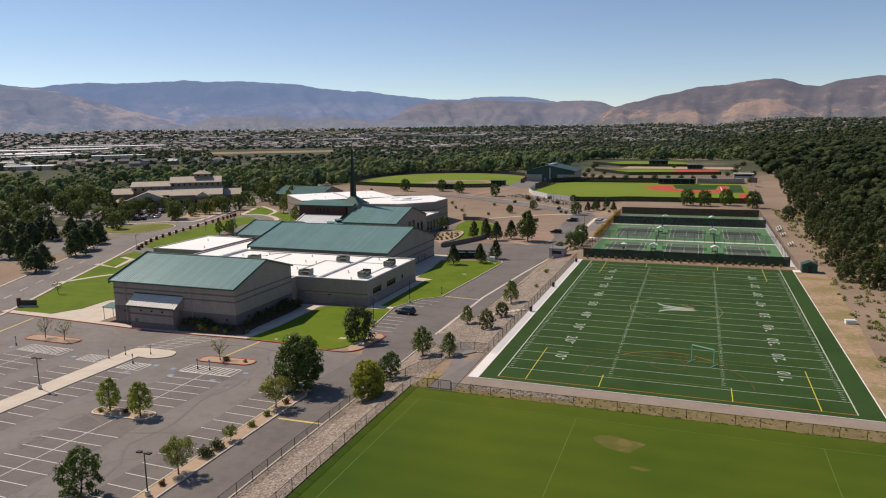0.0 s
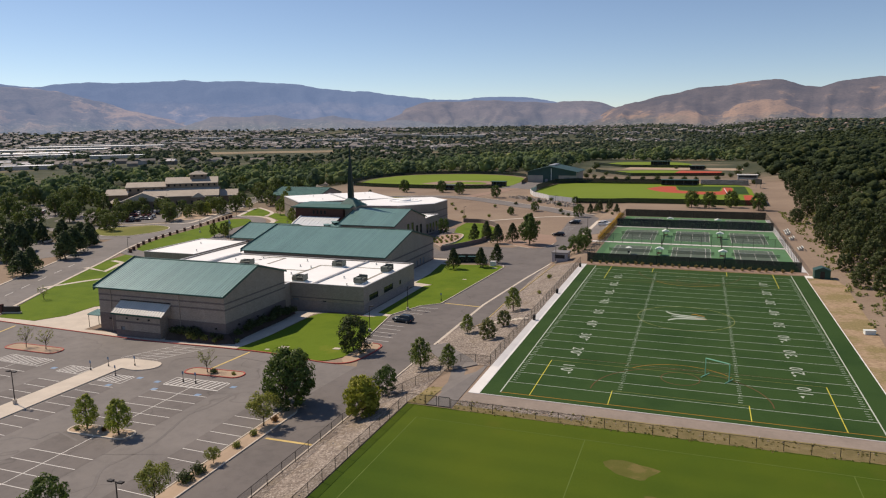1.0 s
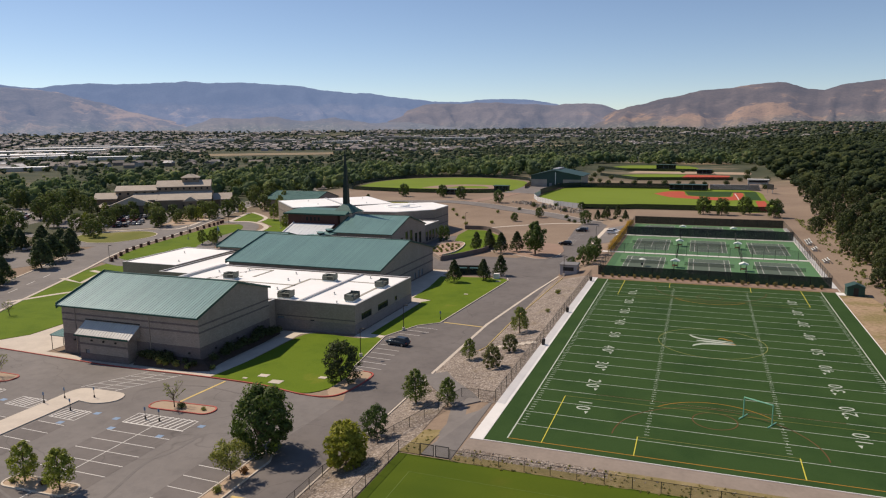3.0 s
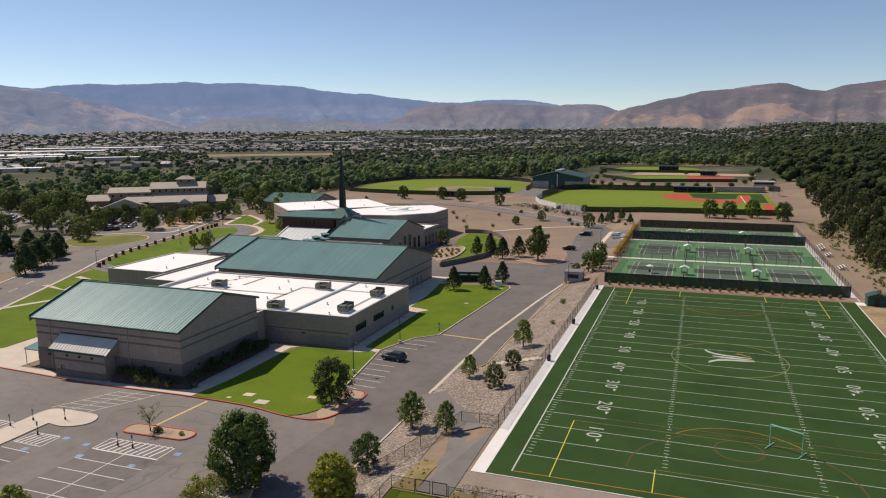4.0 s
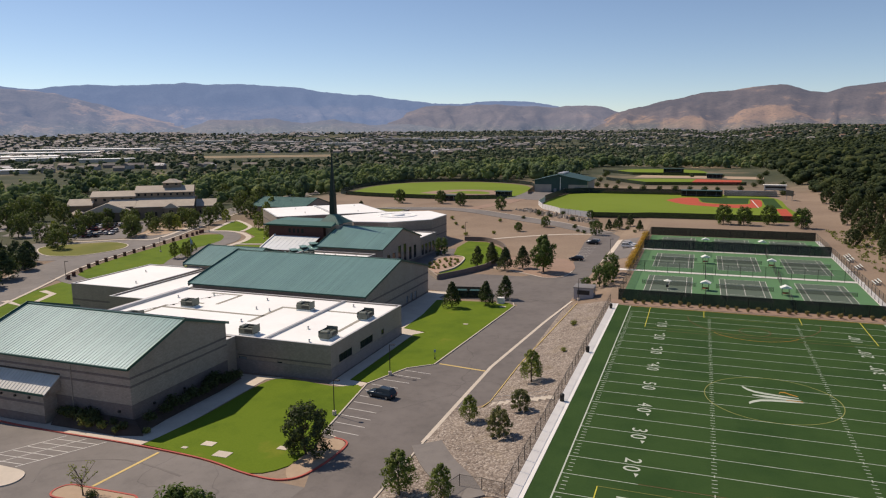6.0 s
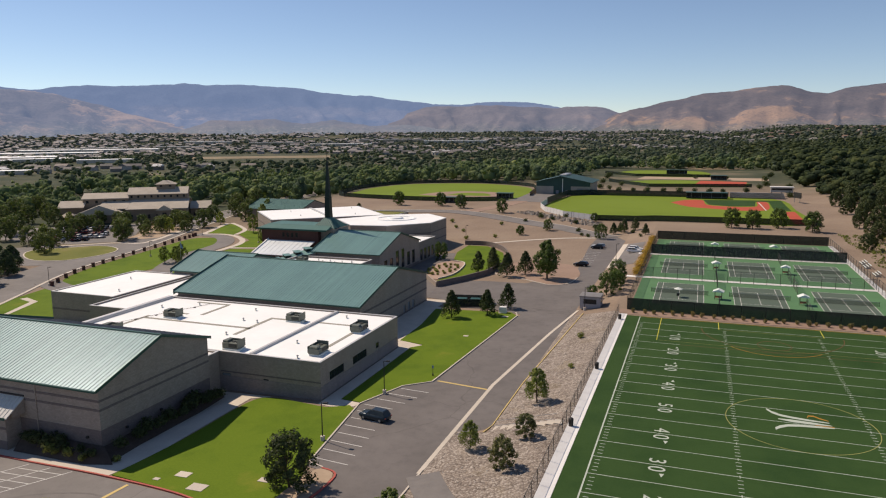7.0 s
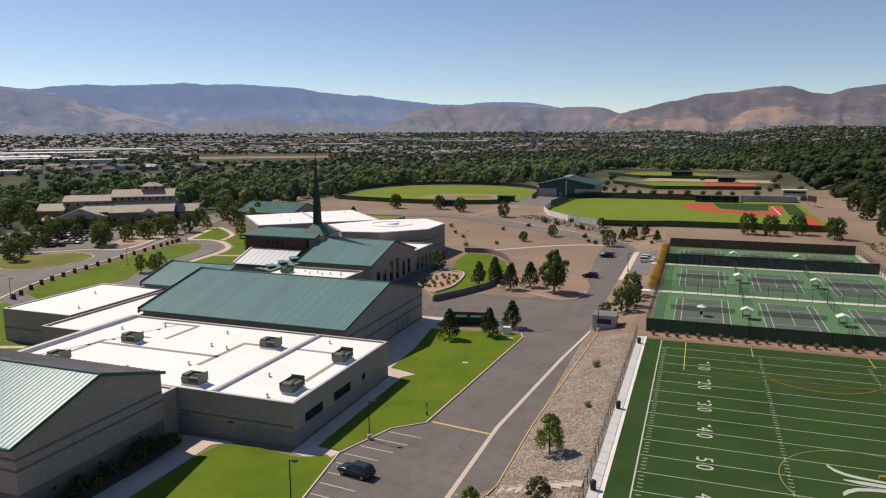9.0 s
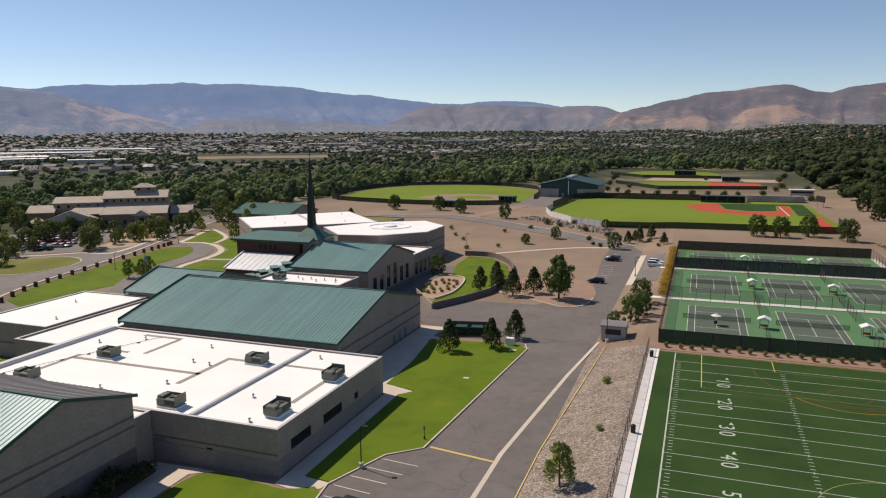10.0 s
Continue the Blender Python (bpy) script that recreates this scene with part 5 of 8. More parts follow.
RZ = 3.15
wing = flat_block("classroom_wing", "low pale block classroom wing with a white flat roof", -97.5, -43.0, 38.55, 68.1, -4.0, RZ, 0.22,
                  south=((-61.2, -59.6, -3.2, -0.2, "door"), (-55.6, -54.6, -3.0, -0.9, "door"), (-53.4, -52.4, -1.6, -0.4)),
                  east=((41.4, 46.2, -0.4, 1.0), (49.4, 54.6, -0.4, 1.0), (58.4, 59.6, -0.2, 0.8), (63.0, 64.2, -2.8, -0.6, "door")), bands=((-3.8, -0.6),), band_mat=BLOCK_LILAC)
band("x", 38.55, -61.4, -43.0, 0.0, 0.2, BLOCK_DARK, wing, -0.05)
flat_block("link_block", "narrow pale block link between the gymnasium and the wing", -91.5, -61.6, 34.64, 38.4, -4.0, RZ, 0.2)
part("roof_curb", Geo().box(-56.1, -55.5, 38.95, 67.7, RZ, RZ + 0.38, 0.06), COPING, wing, "raised grey metal roof divider")
part("roof_curb", Geo().box(-97.0, -95.6, 38.95, 67.7, RZ, RZ + 0.55, 0.2), COPING, wing, "raised grey metal roof edge")
for p, q, r, s in ((-90.2, -89.4, 44, 54), (-89.4, -65.2, 52.0, 52.8), (-66.0, -65.2, 48.0, 60.2), (-65.2, -58.0, 59.4, 60.2), (-88.0, -80.0, 65.8, 66.6), (-80.6, -79.8, 57.6, 65.8), (-89.4, -83.2, 57.0, 57.7),
                   (-55.4, -46.0, 59.6, 60.3), (-46.6, -45.9, 47.0, 59.6)):
    part("walk_pad", Geo().box(p, q, r, s, RZ, RZ + 0.03), ROOF_GREY, wing, "grey roof walkway pad")


def roof_unit():
    u = thing("rooftop_unit", "grey-green rooftop air handler on a curb", "air conditioner", group="rooftop air handlers")
    part("curb", Geo().box(-1.6, 2.0, -1.25, 1.0, 0, 0.3, 0.04), WHITE_PLASTIC, u, "white roof curb")
    part("cabinet", Geo().box(-1.7, 1.7, -1.05, 1.05, 0.3, 1.35, 0.05), HVAC, u)
    part("hood", Geo().box(-1.7, -0.6, -0.8, 0.8, 1.35, 1.75, 0.08), HVAC, u, "raised intake hood")
    for x in (0.2, 1.1):
        part("fan", Geo().tube((x, 0, 1.35), (x, 0, 1.5), 0.38, sides=12), HVAC_DARK, u)
    part("screen", Geo().box(1.72, 1.82, -1.2, 1.2, 0.5, 2.0), HVAC, u, "sheet metal wind screen")
    part("screen", Geo().box(-1.7, 1.75, 1.12, 1.2, 0.5, 1.7), HVAC, u, "sheet metal wind screen")
    for y in (-1.08, 1.06):
        part("grille", Geo().box(-0.3, 1.5, y, y + 0.03, 0.55, 1.2), HVAC_DARK, u)
    return u


unit = roof_unit()
unit.matrix_basis = pose(-84.4, 54.4, RZ) @ Matrix.Scale(0.88, 4)
for x, y, a in ((-87.6, 42.4, 0), (-60.6, 41.0, 0), (-60.2, 59.4, 0), (-45.6, 57.0, 90), (-46.0, 43.2, 90)):
    copy_thing(unit, Matrix()).matrix_basis = pose(x, y, RZ + 0.004, 0, 0, a) @ Matrix.Scale(0.88, 4)


def vent():
    v = thing("roof_vent", "short galvanised roof vent pipe with a cap", "roof vent", group="roof vents")
    part("flashing", Geo().tube((0, 0, 0), (0, 0, 0.12), 0.40, 0.20, 10), WHITE_PLASTIC, v)
    part("pipe", Geo().tube((0, 0, 0.1), (0, 0, 0.48), 0.11), METAL_GREY, v)
    part("cap", Geo().tube((0, 0, 0.44), (0, 0, 0.58), 0.22, 0.1, 10), METAL_GREY, v)
    return v


vt = vent()
vt.matrix_basis = pose(-69.8, 56.6, RZ)
for x, y, z in ((-66.4, 56.1, RZ), (-66.9, 47.5, RZ), (-47.8, 39.9, RZ), (-85.8, 64.0, RZ), (-92, 60, RZ), (-74.5, 43.0, RZ), (-52, 64.5, RZ), (-52.2, 47.0, RZ), (-72, 63.8, RZ), (-121, 82, 2.9), (-104, 80, 2.4), (-113, 70, 2.9)):
    copy_thing(vt, pose(x, y, z))
conduit = thing("roof_conduit", "dark conduit on blocks across the white roof", "conduit")
for k in range(12):
    a, b = -93 + k * 0.75, 43 + k * 1.9
    part("pipe", Geo().tube((a, b, RZ + 0.15), (a + 0.75, b + 1.9, RZ + 0.15), 0.035, sides=5), METAL_DARK, conduit)
    if k % 2 == 0:
        part("block", Geo().box(a - 0.2, a + 0.2, b - 0.2, b + 0.2, RZ, RZ + 0.11), METAL_DARK, conduit)

hall = gable_hall("assembly_hall", "large pale block hall with a long green ribbed roof", -96.6, -52.0, 70.2, 106.6, -4.1, 4.15, (89.0, 8.7), 4.2, ((-3.9, -2.4), (0.2, 0.6), (2.3, 2.7)),
                  east=((92.0, 93.2, -2.9, -0.8, "door"), (94.6, 96.0, -2.9, -0.6, "door"), (97.2, 98.6, -2.9, -0.6, "door"), (76, 77.2, -2.9, -0.8, "door")))
west_hall = gable_hall("side_hall", "lower hall with a green ribbed roof behind the assembly hall", -115.4, -97.6, 91.0, 114, -4.2, 4.0, (101.5, 7.2), 3.6, ((-3.9, -2.6),))
flat_block("classroom_block", "pale block wing with a white flat roof", -127.5, -109.6, 64.6, 90.6, -4.2, 2.9, 0.15, mat=BLOCK_MID, bands=((-1.0, -0.6),))
flat_block("link_block", "narrow block link with a stepped white roof", -109.3, -98.0, 58.0, 90.6, -4.2, 2.4, 0.3, mat=BLOCK_MID)
flat_block("link_block", "low link roof between the halls", -96, -60, 107.0, 113.4, -4.2, 1.2, 0.3, mat=BLOCK_MID, roof_mat=ROOF_GREY)

# chapel group
flat_block("service_block", "low service block with vents on its white roof", -99, -75.4, 114, 124.6, -4.1, 2.6, 0.5, mat=BLOCK_MID, bands=((-3.8, -2.6),))
for x, y in ((-88, 119), (-86.5, 120.5), (-84, 118.5), (-82.5, 120), (-80, 121), (-79, 119), (-90.5, 121)):
    copy_thing(vt, pose(x, y, 2.6))
u = copy_thing(unit, pose(-94, 118, 2.6, 0, 0, 90))
cloister = gable_hall("chapel_hall", "green-roofed hall with tall shaded windows on its gable", -96, -74.2, 127.0, 157.0, -4.1, 4.2, (142.0, 8.5), 4.2, ((-3.8, -2.6),), west_over=0.3,
                      east=((130, 132.2, -2.4, 1.8), (134, 136.2, -2.4, 1.8), (138.4, 140.6, -2.4, 3.4), (142.6, 144.8, -2.4, 3.4), (147, 149.2, -2.4, 1.8), (151, 153.2, -2.4, 1.8)))
flat_block("entrance_block", "block entrance wing with a bright flat roof behind the chapel hall", -92, -74.6, 157.4, 173, -3.6, 2.9, 0.3, mat=BLOCK_MID, east=((159, 161, -3, 0.6), (162.4, 164.4, -3, 0.6), (165.8, 167.8, -3, 0.6), (169.2, 171.2, -3, 0.6)))
tower = thing("chapel_tower", "dark brick chapel tower with a green roof and tall spire", "chapel")
wall("wall", "x", 137.6, -120.4, -100.0, -4.2, 8.8, BRICK, tower, tuple((x, x + 0.9, 6.2, 7.6) for x in (-113, -111.4, -109.8, -108.2)))
wall("wall", "x", 151.0, -120.4, -100.0, -4.2, 8.8, BRICK, tower, (), -0.3)
wall("wall", "y", -100.0, 137.9, 150.7, -4.2, 8.8, BRICK, tower, (), -0.3)
wall("wall", "y", -120.4, 137.9, 150.7, -4.2, 8.8, BRICK, tower, (), 0.3)
g = Geo().prism([(-121.6, 136.4, 8.8), (-96.6, 136.4, 8.8), (-96.6, 152.2, 8.8), (-121.6, 152.2, 8.8)], [(-119.6, 140.5, 9.9), (-96.8, 140.5, 9.9), (-96.8, 148, 9.9), (-119.6, 148, 9.9)])
part("roof", g, ROOF_DEEP, tower, "low green metal hip roof")
part("fascia", Geo().box(-121.7, -96.5, 136.3, 136.5, 8.5, 9.0), GREEN_TRIM, tower)
g = Geo().prism([(-103.4, 139.6, 9.2), (-95.4, 139.6, 9.2), (-95.4, 148.4, 9.2), (-103.4, 148.4, 9.2)], [(-100.5, 143.2, 12.2), (-98.9, 143.2, 12.2), (-98.9, 144.8, 12.2), (-100.5, 144.8, 12.2)])
part("roof", g, ROOF_DEEP, tower, "green pyramid roof under the spire")
for k in range(1, 12):
    x = -103.4 + 8.0 * k / 12
    u = min(1.0, min(x + 103.4, -95.4 - x) / 2.9)
    part("seam", Geo().tube((x, 139.6, 9.23), (x, 139.6 + 3.6 * u, 9.23 + 3.0 * u), 0.05, sides=4), ROOF_DEEP, tower)
    y = 139.6 + 8.8 * k / 12
    u = min(1.0, min(y - 139.6, 148.4 - y) / 3.6)
    part("seam", Geo().tube((-95.4, y, 9.23), (-95.4 - 3.5 * u, y, 9.23 + 3.0 * u), 0.05, sides=4), ROOF_DEEP, tower)
wall("wall", "x", 139.0, -99.9, -95.2, -4.2, 9.0, BLOCK_MID, tower)
wall("wall", "y", -95.2, 139.3, 148.6, -4.2, 9.0, BLOCK_MID, tower, (), -0.3)


def square_ring(c, r, z):
    return [(c[0] - r, c[1] - r, z), (c[0] + r, c[1] - r, z), (c[0] + r, c[1] + r, z), (c[0] - r, c[1] + r, z)]


C0 = (-99.7, 144.0)
part("spire_base", Geo().prism(square_ring(C0, 0.95, 11.2), square_ring(C0, 0.78, 18.5)), SPIRE, tower)
part("spire", Geo().prism(square_ring(C0, 0.74, 18.5), square_ring(C0, 0.12, 31.0)), SPIRE, tower, "slender dark green spire")
part("spire_collar", Geo().box(C0[0] - 0.9, C0[0] + 0.9, C0[1] - 0.9, C0[1] + 0.9, 18.3, 18.6), SPIRE, tower)
fin = Geo().box(C0[0] - 0.06, C0[0] + 0.06, C0[1] - 0.06, C0[1] + 0.06, 31.0, 33.0).box(C0[0] - 0.5, C0[0] + 0.5, C0[1] - 0.05, C0[1] + 0.05, 32.1, 32.25)
part("cross", fin, METAL_DARK, tower)
lean = thing("glazed_lean_to", "bright metal lean-to roof below the brick tower", "lean-to")
seam_roof(lean, -117, -100.4, 127.0, 2.3, 136.0, 5.4, plain("bright pale sheet roof", (0.66, 0.70, 0.72), 0.35, 0.1, vary=0.06), 1.6, label="bright pale sheet roof")
wall("wall", "x", 127.4, -117, -100.4, -4.2, 2.1, BRICK, lean)
part("rake", Geo().prism([(-117.4, 126.9, 1.9), (-117.0, 126.9, 1.9), (-117.0, 136.2, 5.1), (-117.4, 136.2, 5.1)], [(-117.4, 126.9, 2.6), (-117.0, 126.9, 2.6), (-117.0, 136.2, 5.8), (-117.4, 136.2, 5.8)]), CONCRETE_WHITE, lean)
# passage whose green roof climbs towards the chapel in four dormers
walkway = thing("passage", "low passage with a climbing green roof and four dormers", "passage")
lo, hi = [(-105.6, 118.4, 1.9), (-102.2, 115.9, 1.5), (-94.6, 126.8, 3.9), (-97.6, 129.6, 4.8)], 0.18
part("wall", Geo().prism([(x, y, -4.2) for x, y, z in lo], [(x, y, z - 0.2) for x, y, z in lo]), BLOCK_MID, walkway)
part("roof", Geo().prism([(x, y, z - hi) for x, y, z in lo], lo), ROOF_GREEN, walkway, "climbing green metal roof")
for k in range(4):
    t = (k + 0.5) / 4.2
    m = pose(-104.8 + 7.9 * t, 118.6 + 11.0 * t, 1.75 + 2.9 * t, 0, 0, 53.7)
    d = part("dormer", Geo().box(-0.85, 0.85, -1.3, 0.7, -0.3, 0.55), SPIRE, walkway, "small dark dormer", at=m)
    part("dormer_roof", Geo().prism([(-1.1, -1.6, 0.5), (1.1, -1.6, 0.5), (1.1, 0.9, 0.75), (-1.1, 0.9, 0.75)], [(-1.1, -1.6, 0.62), (1.1, -1.6, 0.62), (1.1, 0.9, 0.87), (-1.1, 0.9, 0.87)]), ROOF_GREEN, d)
library = thing("library_block", "wide pale block turned askew with a white flat roof", "building")
out = [(-142, 175.4), (-108, 204.4), (-134, 232.6), (-165.4, 200.6)]
grow = lambda k: [(-137.3 + (x + 137.3) * k, 203.2 + (y - 203.2) * k) for x, y in out]
part("wall", Geo().prism([(x, y, -4.2) for x, y in out], [(x, y, 5.9) for x, y in out]), BLOCK_MID, library, "grey block wall")
part("band", Geo().prism([(x, y, 2.4) for x, y in grow(1.003)], [(x, y, 2.8) for x, y in grow(1.003)]), BLOCK_DARK, library)
part("coping", Geo().prism([(x, y, 5.9) for x, y in grow(1.006)], [(x, y, 6.12) for x, y in grow(1.006)]), COPING, library)
part("roof", Geo().prism([(x, y, 5.9) for x, y in grow(0.98)], [(x, y, 6.14) for x, y in grow(0.98)]), ROOF_WHITE, library, "white roof membrane")
part("roof_curb", Geo().prism([(-125.4, 189.4, 6.1), (-124.6, 190.0, 6.1), (-148.6, 216.6, 6.1), (-149.4, 216.0, 6.1)], [(-125.4, 189.4, 6.5), (-124.6, 190.0, 6.5), (-148.6, 216.6, 6.5), (-149.4, 216.0, 6.5)]), COPING, library)
for x, y in ((-120, 202), (-138, 190), (-150, 202), (-132, 222)):
    copy_thing(vt, pose(x, y, 6.14))
drum = thing("rotunda", "grey block rotunda wing with a white roof and round skylight", "building")
out = [(-119.3, 185), (-105.5, 169.6), (-92.6, 171.8), (-80.6, 184.4), (-80.6, 201), (-92, 212), (-107.6, 203)]
part("wall", Geo().prism([(x, y, -4.0) for x, y in out], [(x, y, 6.0) for x, y in out]), BLOCK_MID, drum, "grey block wall with darker courses")
grow = lambda k: [(-96.5 + (x + 96.5) * k, 191 + (y - 191) * k) for x, y in out]
for z0, z1 in ((-0.6, -0.2), (2.4, 2.8)):
    part("band", Geo().prism([(x, y, z0) for x, y in grow(1.003)], [(x, y, z1) for x, y in grow(1.003)]), BLOCK_DARK, drum)
part("coping", Geo().prism([(x, y, 6.0) for x, y in grow(1.006)], [(x, y, 6.22) for x, y in grow(1.006)]), COPING, drum)
part("roof", Geo().prism([(x, y, 6.0) for x, y in grow(0.985)], [(x, y, 6.25) for x, y in grow(0.985)]), ROOF_WHITE, drum, "white roof membrane")
part("skylight_ring", Geo().ring(-98, 192.5, 6.22, 6.5, 6.6, 7.6, step=10), ROOF_WHITE, drum, "raised white ring")
part("skylight", Geo().tube((-98, 192.5, 6.1), (-98, 192.5, 6.8), 3.2, 2.6, 16), ROOF_WHITE, drum)
gable_hall("garage_hall", "green-roofed hall beyond the chapel", -203, -172, 246, 272, -4.2, 1.8, (259, 5.4), 1.8, (), wall_mat=BLOCK_MID, mat=ROOF_DEEP)
shed = flat_block("maintenance_block", "low block shed with a dull green fascia", -150, -122, 246, 262, -4.2, 0.6, 0.3, mat=TAN_WALL, roof_mat=GRASS_DRY)

# terrace wall, benches, retaining walls


def low_wall(name, label, path, h, mat, w=0.35, cat="retaining wall"):
    l, r = ribbon(path, -w / 2, w / 2)
    g = Geo()
    for k in range(len(path) - 1):
        o = [l[k], l[k + 1], r[k + 1], r[k]]
        g.prism([(x, y, H(x, y) - 0.2) for x, y in o], [(x, y, H(x, y) + h) for x, y in o])
    return tagged(part(name, g, mat), label, cat)


low_wall("retaining_wall", "pale block retaining wall at the forecourt", [(-66.4, 139), (-60, 129.6), (-55.4, 122.6)], 1.3, BLOCK)
low_wall("retaining_wall", "dark block retaining wall round the lawn", [(-55.2, 122.6), (-50.6, 131.2), (-46.8, 141), (-46, 152)], 1.6, BLOCK_DARK)
low_wall("retaining_wall", "low dark green screened wall behind the lawn", curve_path([(-46, 152), (-45.6, 160), (-52, 182), (-62, 196), (-72, 198)]), 1.6, BLOCK_DARK)
low_wall("retaining_wall", "low curved pale kerb wall round the planted bed", curve_path([(-65.2, 162), (-59.6, 158.8), (-57.2, 150.2), (-56.4, 139.5), (-58.4, 132.2)]), 0.5, CONCRETE)


def bin_enclosure():
    e = thing("bin_enclosure", "dark green screened bin enclosure", "enclosure")
    for p in ((-0.1, 9, -0.1, 0.1), (-0.1, 9, 4.4, 4.6), (-0.1, 0.1, 0, 4.5), (8.8, 9, 0, 4.5)):
        part("screen_wall", Geo().box(*p, 0, 1.9), SCREEN, e)
    for x in (0, 3, 6, 9):
        part("post", Geo().tube((x, 0, 0), (x, 0, 2.0), 0.05), METAL_DARK, e)
    for x in (1.0, 4.2):
        part("bin", Geo().box(x, x + 2.4, 1.2, 3.2, 0.1, 1.6, 0.1), GREEN_TRIM, e, "green steel bin")
    return e


bin_enclosure().matrix_basis = pose(-43.6, 101.6, H(-40, 101), 0, 0, 12)
box = thing("utility_cabinet", "white utility cabinet by the kerb", "cabinet", pose(-30.2, 98.4, H(-30, 98)))
part("body", Geo().box(-0.8, 0.8, -0.5, 0.5, 0.1, 1.5, 0.06), CONCRETE_WHITE, box)
part("plinth", Geo().box(-1.0, 1.0, -0.7, 0.7, 0, 0.1), CONCRETE, box)
for x, y, w in ((-46.6, 11.6, 0.9), (-42.8, 9.4, 1.1), (-49, 9.7, 0.4), (-36.2, 13.2, 0.7), (-32.4, 78.0, 0.5), (-28.8, 95, 0.7)):
    slab("utility_cover", rect(x - w, x + w, y - w * 0.7, y + w * 0.7), CONCRETE, 0.14, "pale concrete utility cover in the lawn", "utility cover", kind="")

# small booth beside the drive
BOOTH_WALL = plain("pale grey painted panel", (0.36, 0.34, 0.345), 0.7, vary=0.06)
booth = thing("guard_booth", "small grey booth with a flat dark roof", "booth", pose(-11.6, 106.2, H(-12, 106)) @ Matrix.Scale(1.2, 4))
wall("wall", "x", -1.7, -1.9, 1.9, 0, 2.3, BOOTH_WALL, booth, ((-1.2, 1.2, 1.0, 1.9),), 0.12)
wall("wall", "x", 1.7, -1.9, 1.9, 0, 2.3, BOOTH_WALL, booth, (), -0.12)
wall("wall", "y", 1.9, -1.58, 1.58, 0, 2.3, BOOTH_WALL, booth, ((-0.8, 0.8, 1.0, 1.9),), -0.12)
wall("wall", "y", -1.9, -1.58, 1.58, 0, 2.3, BOOTH_WALL, booth, ((-0.5, 0.5, 0.1, 2.1, "door"),), 0.12)
part("roof", Geo().box(-2.05, 2.05, -1.9, 1.9, 2.3, 2.5, 0.05), ROOF_NORTH, booth)

# ---- lodge with tan roofs ----
lodge = thing("lodge", "tan stucco lodge with stepped shingle roofs and a cupola", "building", pose(-250, 240, -3.7, 0, 0, 35))


def gable_roof(u0, u1, rows, label="tan shingle roof", over=0.5):
    """A roof with its ridge along u: rows of v, z from the front eave over the ridge to the back eave."""
    for (va, za), (vb, zb) in zip(rows, rows[1:]):
        a, b = [(u0 - over, va, za), (u1 + over, va, za), (u1 + over, vb, zb), (u0 - over, vb, zb)], 0.3
        part("roof", Geo().prism([(x, y, z - b) for x, y, z in a], a), TAN_ROOF, lodge, label)
    for u in (u0, u1):
        part("gable", Geo().prism([(u - 0.1, v, z - 0.35) for v, z in rows], [(u + 0.1, v, z - 0.35) for v, z in rows]), LODGE_WALL, lodge, "tan stucco gable")


def hip(x0, x1, y0, y1, z0, z1, inset, name="roof", mat=TAN_ROOF, over=0.8):
    d = inset
    lo = [(x0 - over, y0 - over, z0), (x1 + over, y0 - over, z0), (x1 + over, y1 + over, z0), (x0 - over, y1 + over, z0)]
    ym = (y0 + y1) / 2
    hi = [(x0 + d, ym - 0.1, z1), (x1 - d, ym - 0.1, z1), (x1 - d, ym + 0.1, z1), (x0 + d, ym + 0.1, z1)]
    part(name, Geo().prism(lo, hi), mat, lodge, "tan shingle roof")


def lodge_block(x0, x1, y0, y1, z1, n=0, zw=(1.0, 2.4), z0=0.0):
    holes = tuple((x0 + (x1 - x0) * (k + 0.35) / n, x0 + (x1 - x0) * (k + 0.65) / n, *zw) for k in range(n))
    wall("wall", "x", y0, x0, x1, z0, z1, LODGE_WALL, lodge, holes)
    wall("wall", "x", y1, x0, x1, z0, z1, LODGE_WALL, lodge, (), -0.3)
    wall("wall", "y", x1, y0 + 0.3, y1 - 0.3, z0, z1, LODGE_WALL, lodge, (), -0.3)
    wall("wall", "y", x0, y0 + 0.3, y1 - 0.3, z0, z1, LODGE_WALL, lodge, (), 0.3)


# long main hall with a lean-to front, clerestory and cupola
lodge_block(-15, 13, -15.6, 10, 5.9, 7, (1.2, 3.2))
gable_roof(-15, 13, [(-16.5, 6.0), (-4.6, 9.7), (-4.5, 9.7)])
lodge_block(-15.6, 12.4, -4.5, 8.4, 12.5, 9, (10.6, 11.8), 5.0)
gable_roof(-15.6, 12.4, [(-5.2, 12.4), (3.0, 15.4), (9.0, 12.4)])
gable_roof(-15, 13, [(8.4, 9.0), (14.8, 5.5), (14.9, 5.5)])
lodge_block(-2.6, 6.2, 0.0, 6.0, 16.9, 2, (15.6, 16.5), 13.0)
hip(-2.6, 6.2, 0.0, 6.0, 16.9, 18.8, 3)
part("finial", Geo().tube((1.8, 3.0, 18.8), (1.8, 3.0, 23.5), 0.16, 0.05), METAL_DARK, lodge)
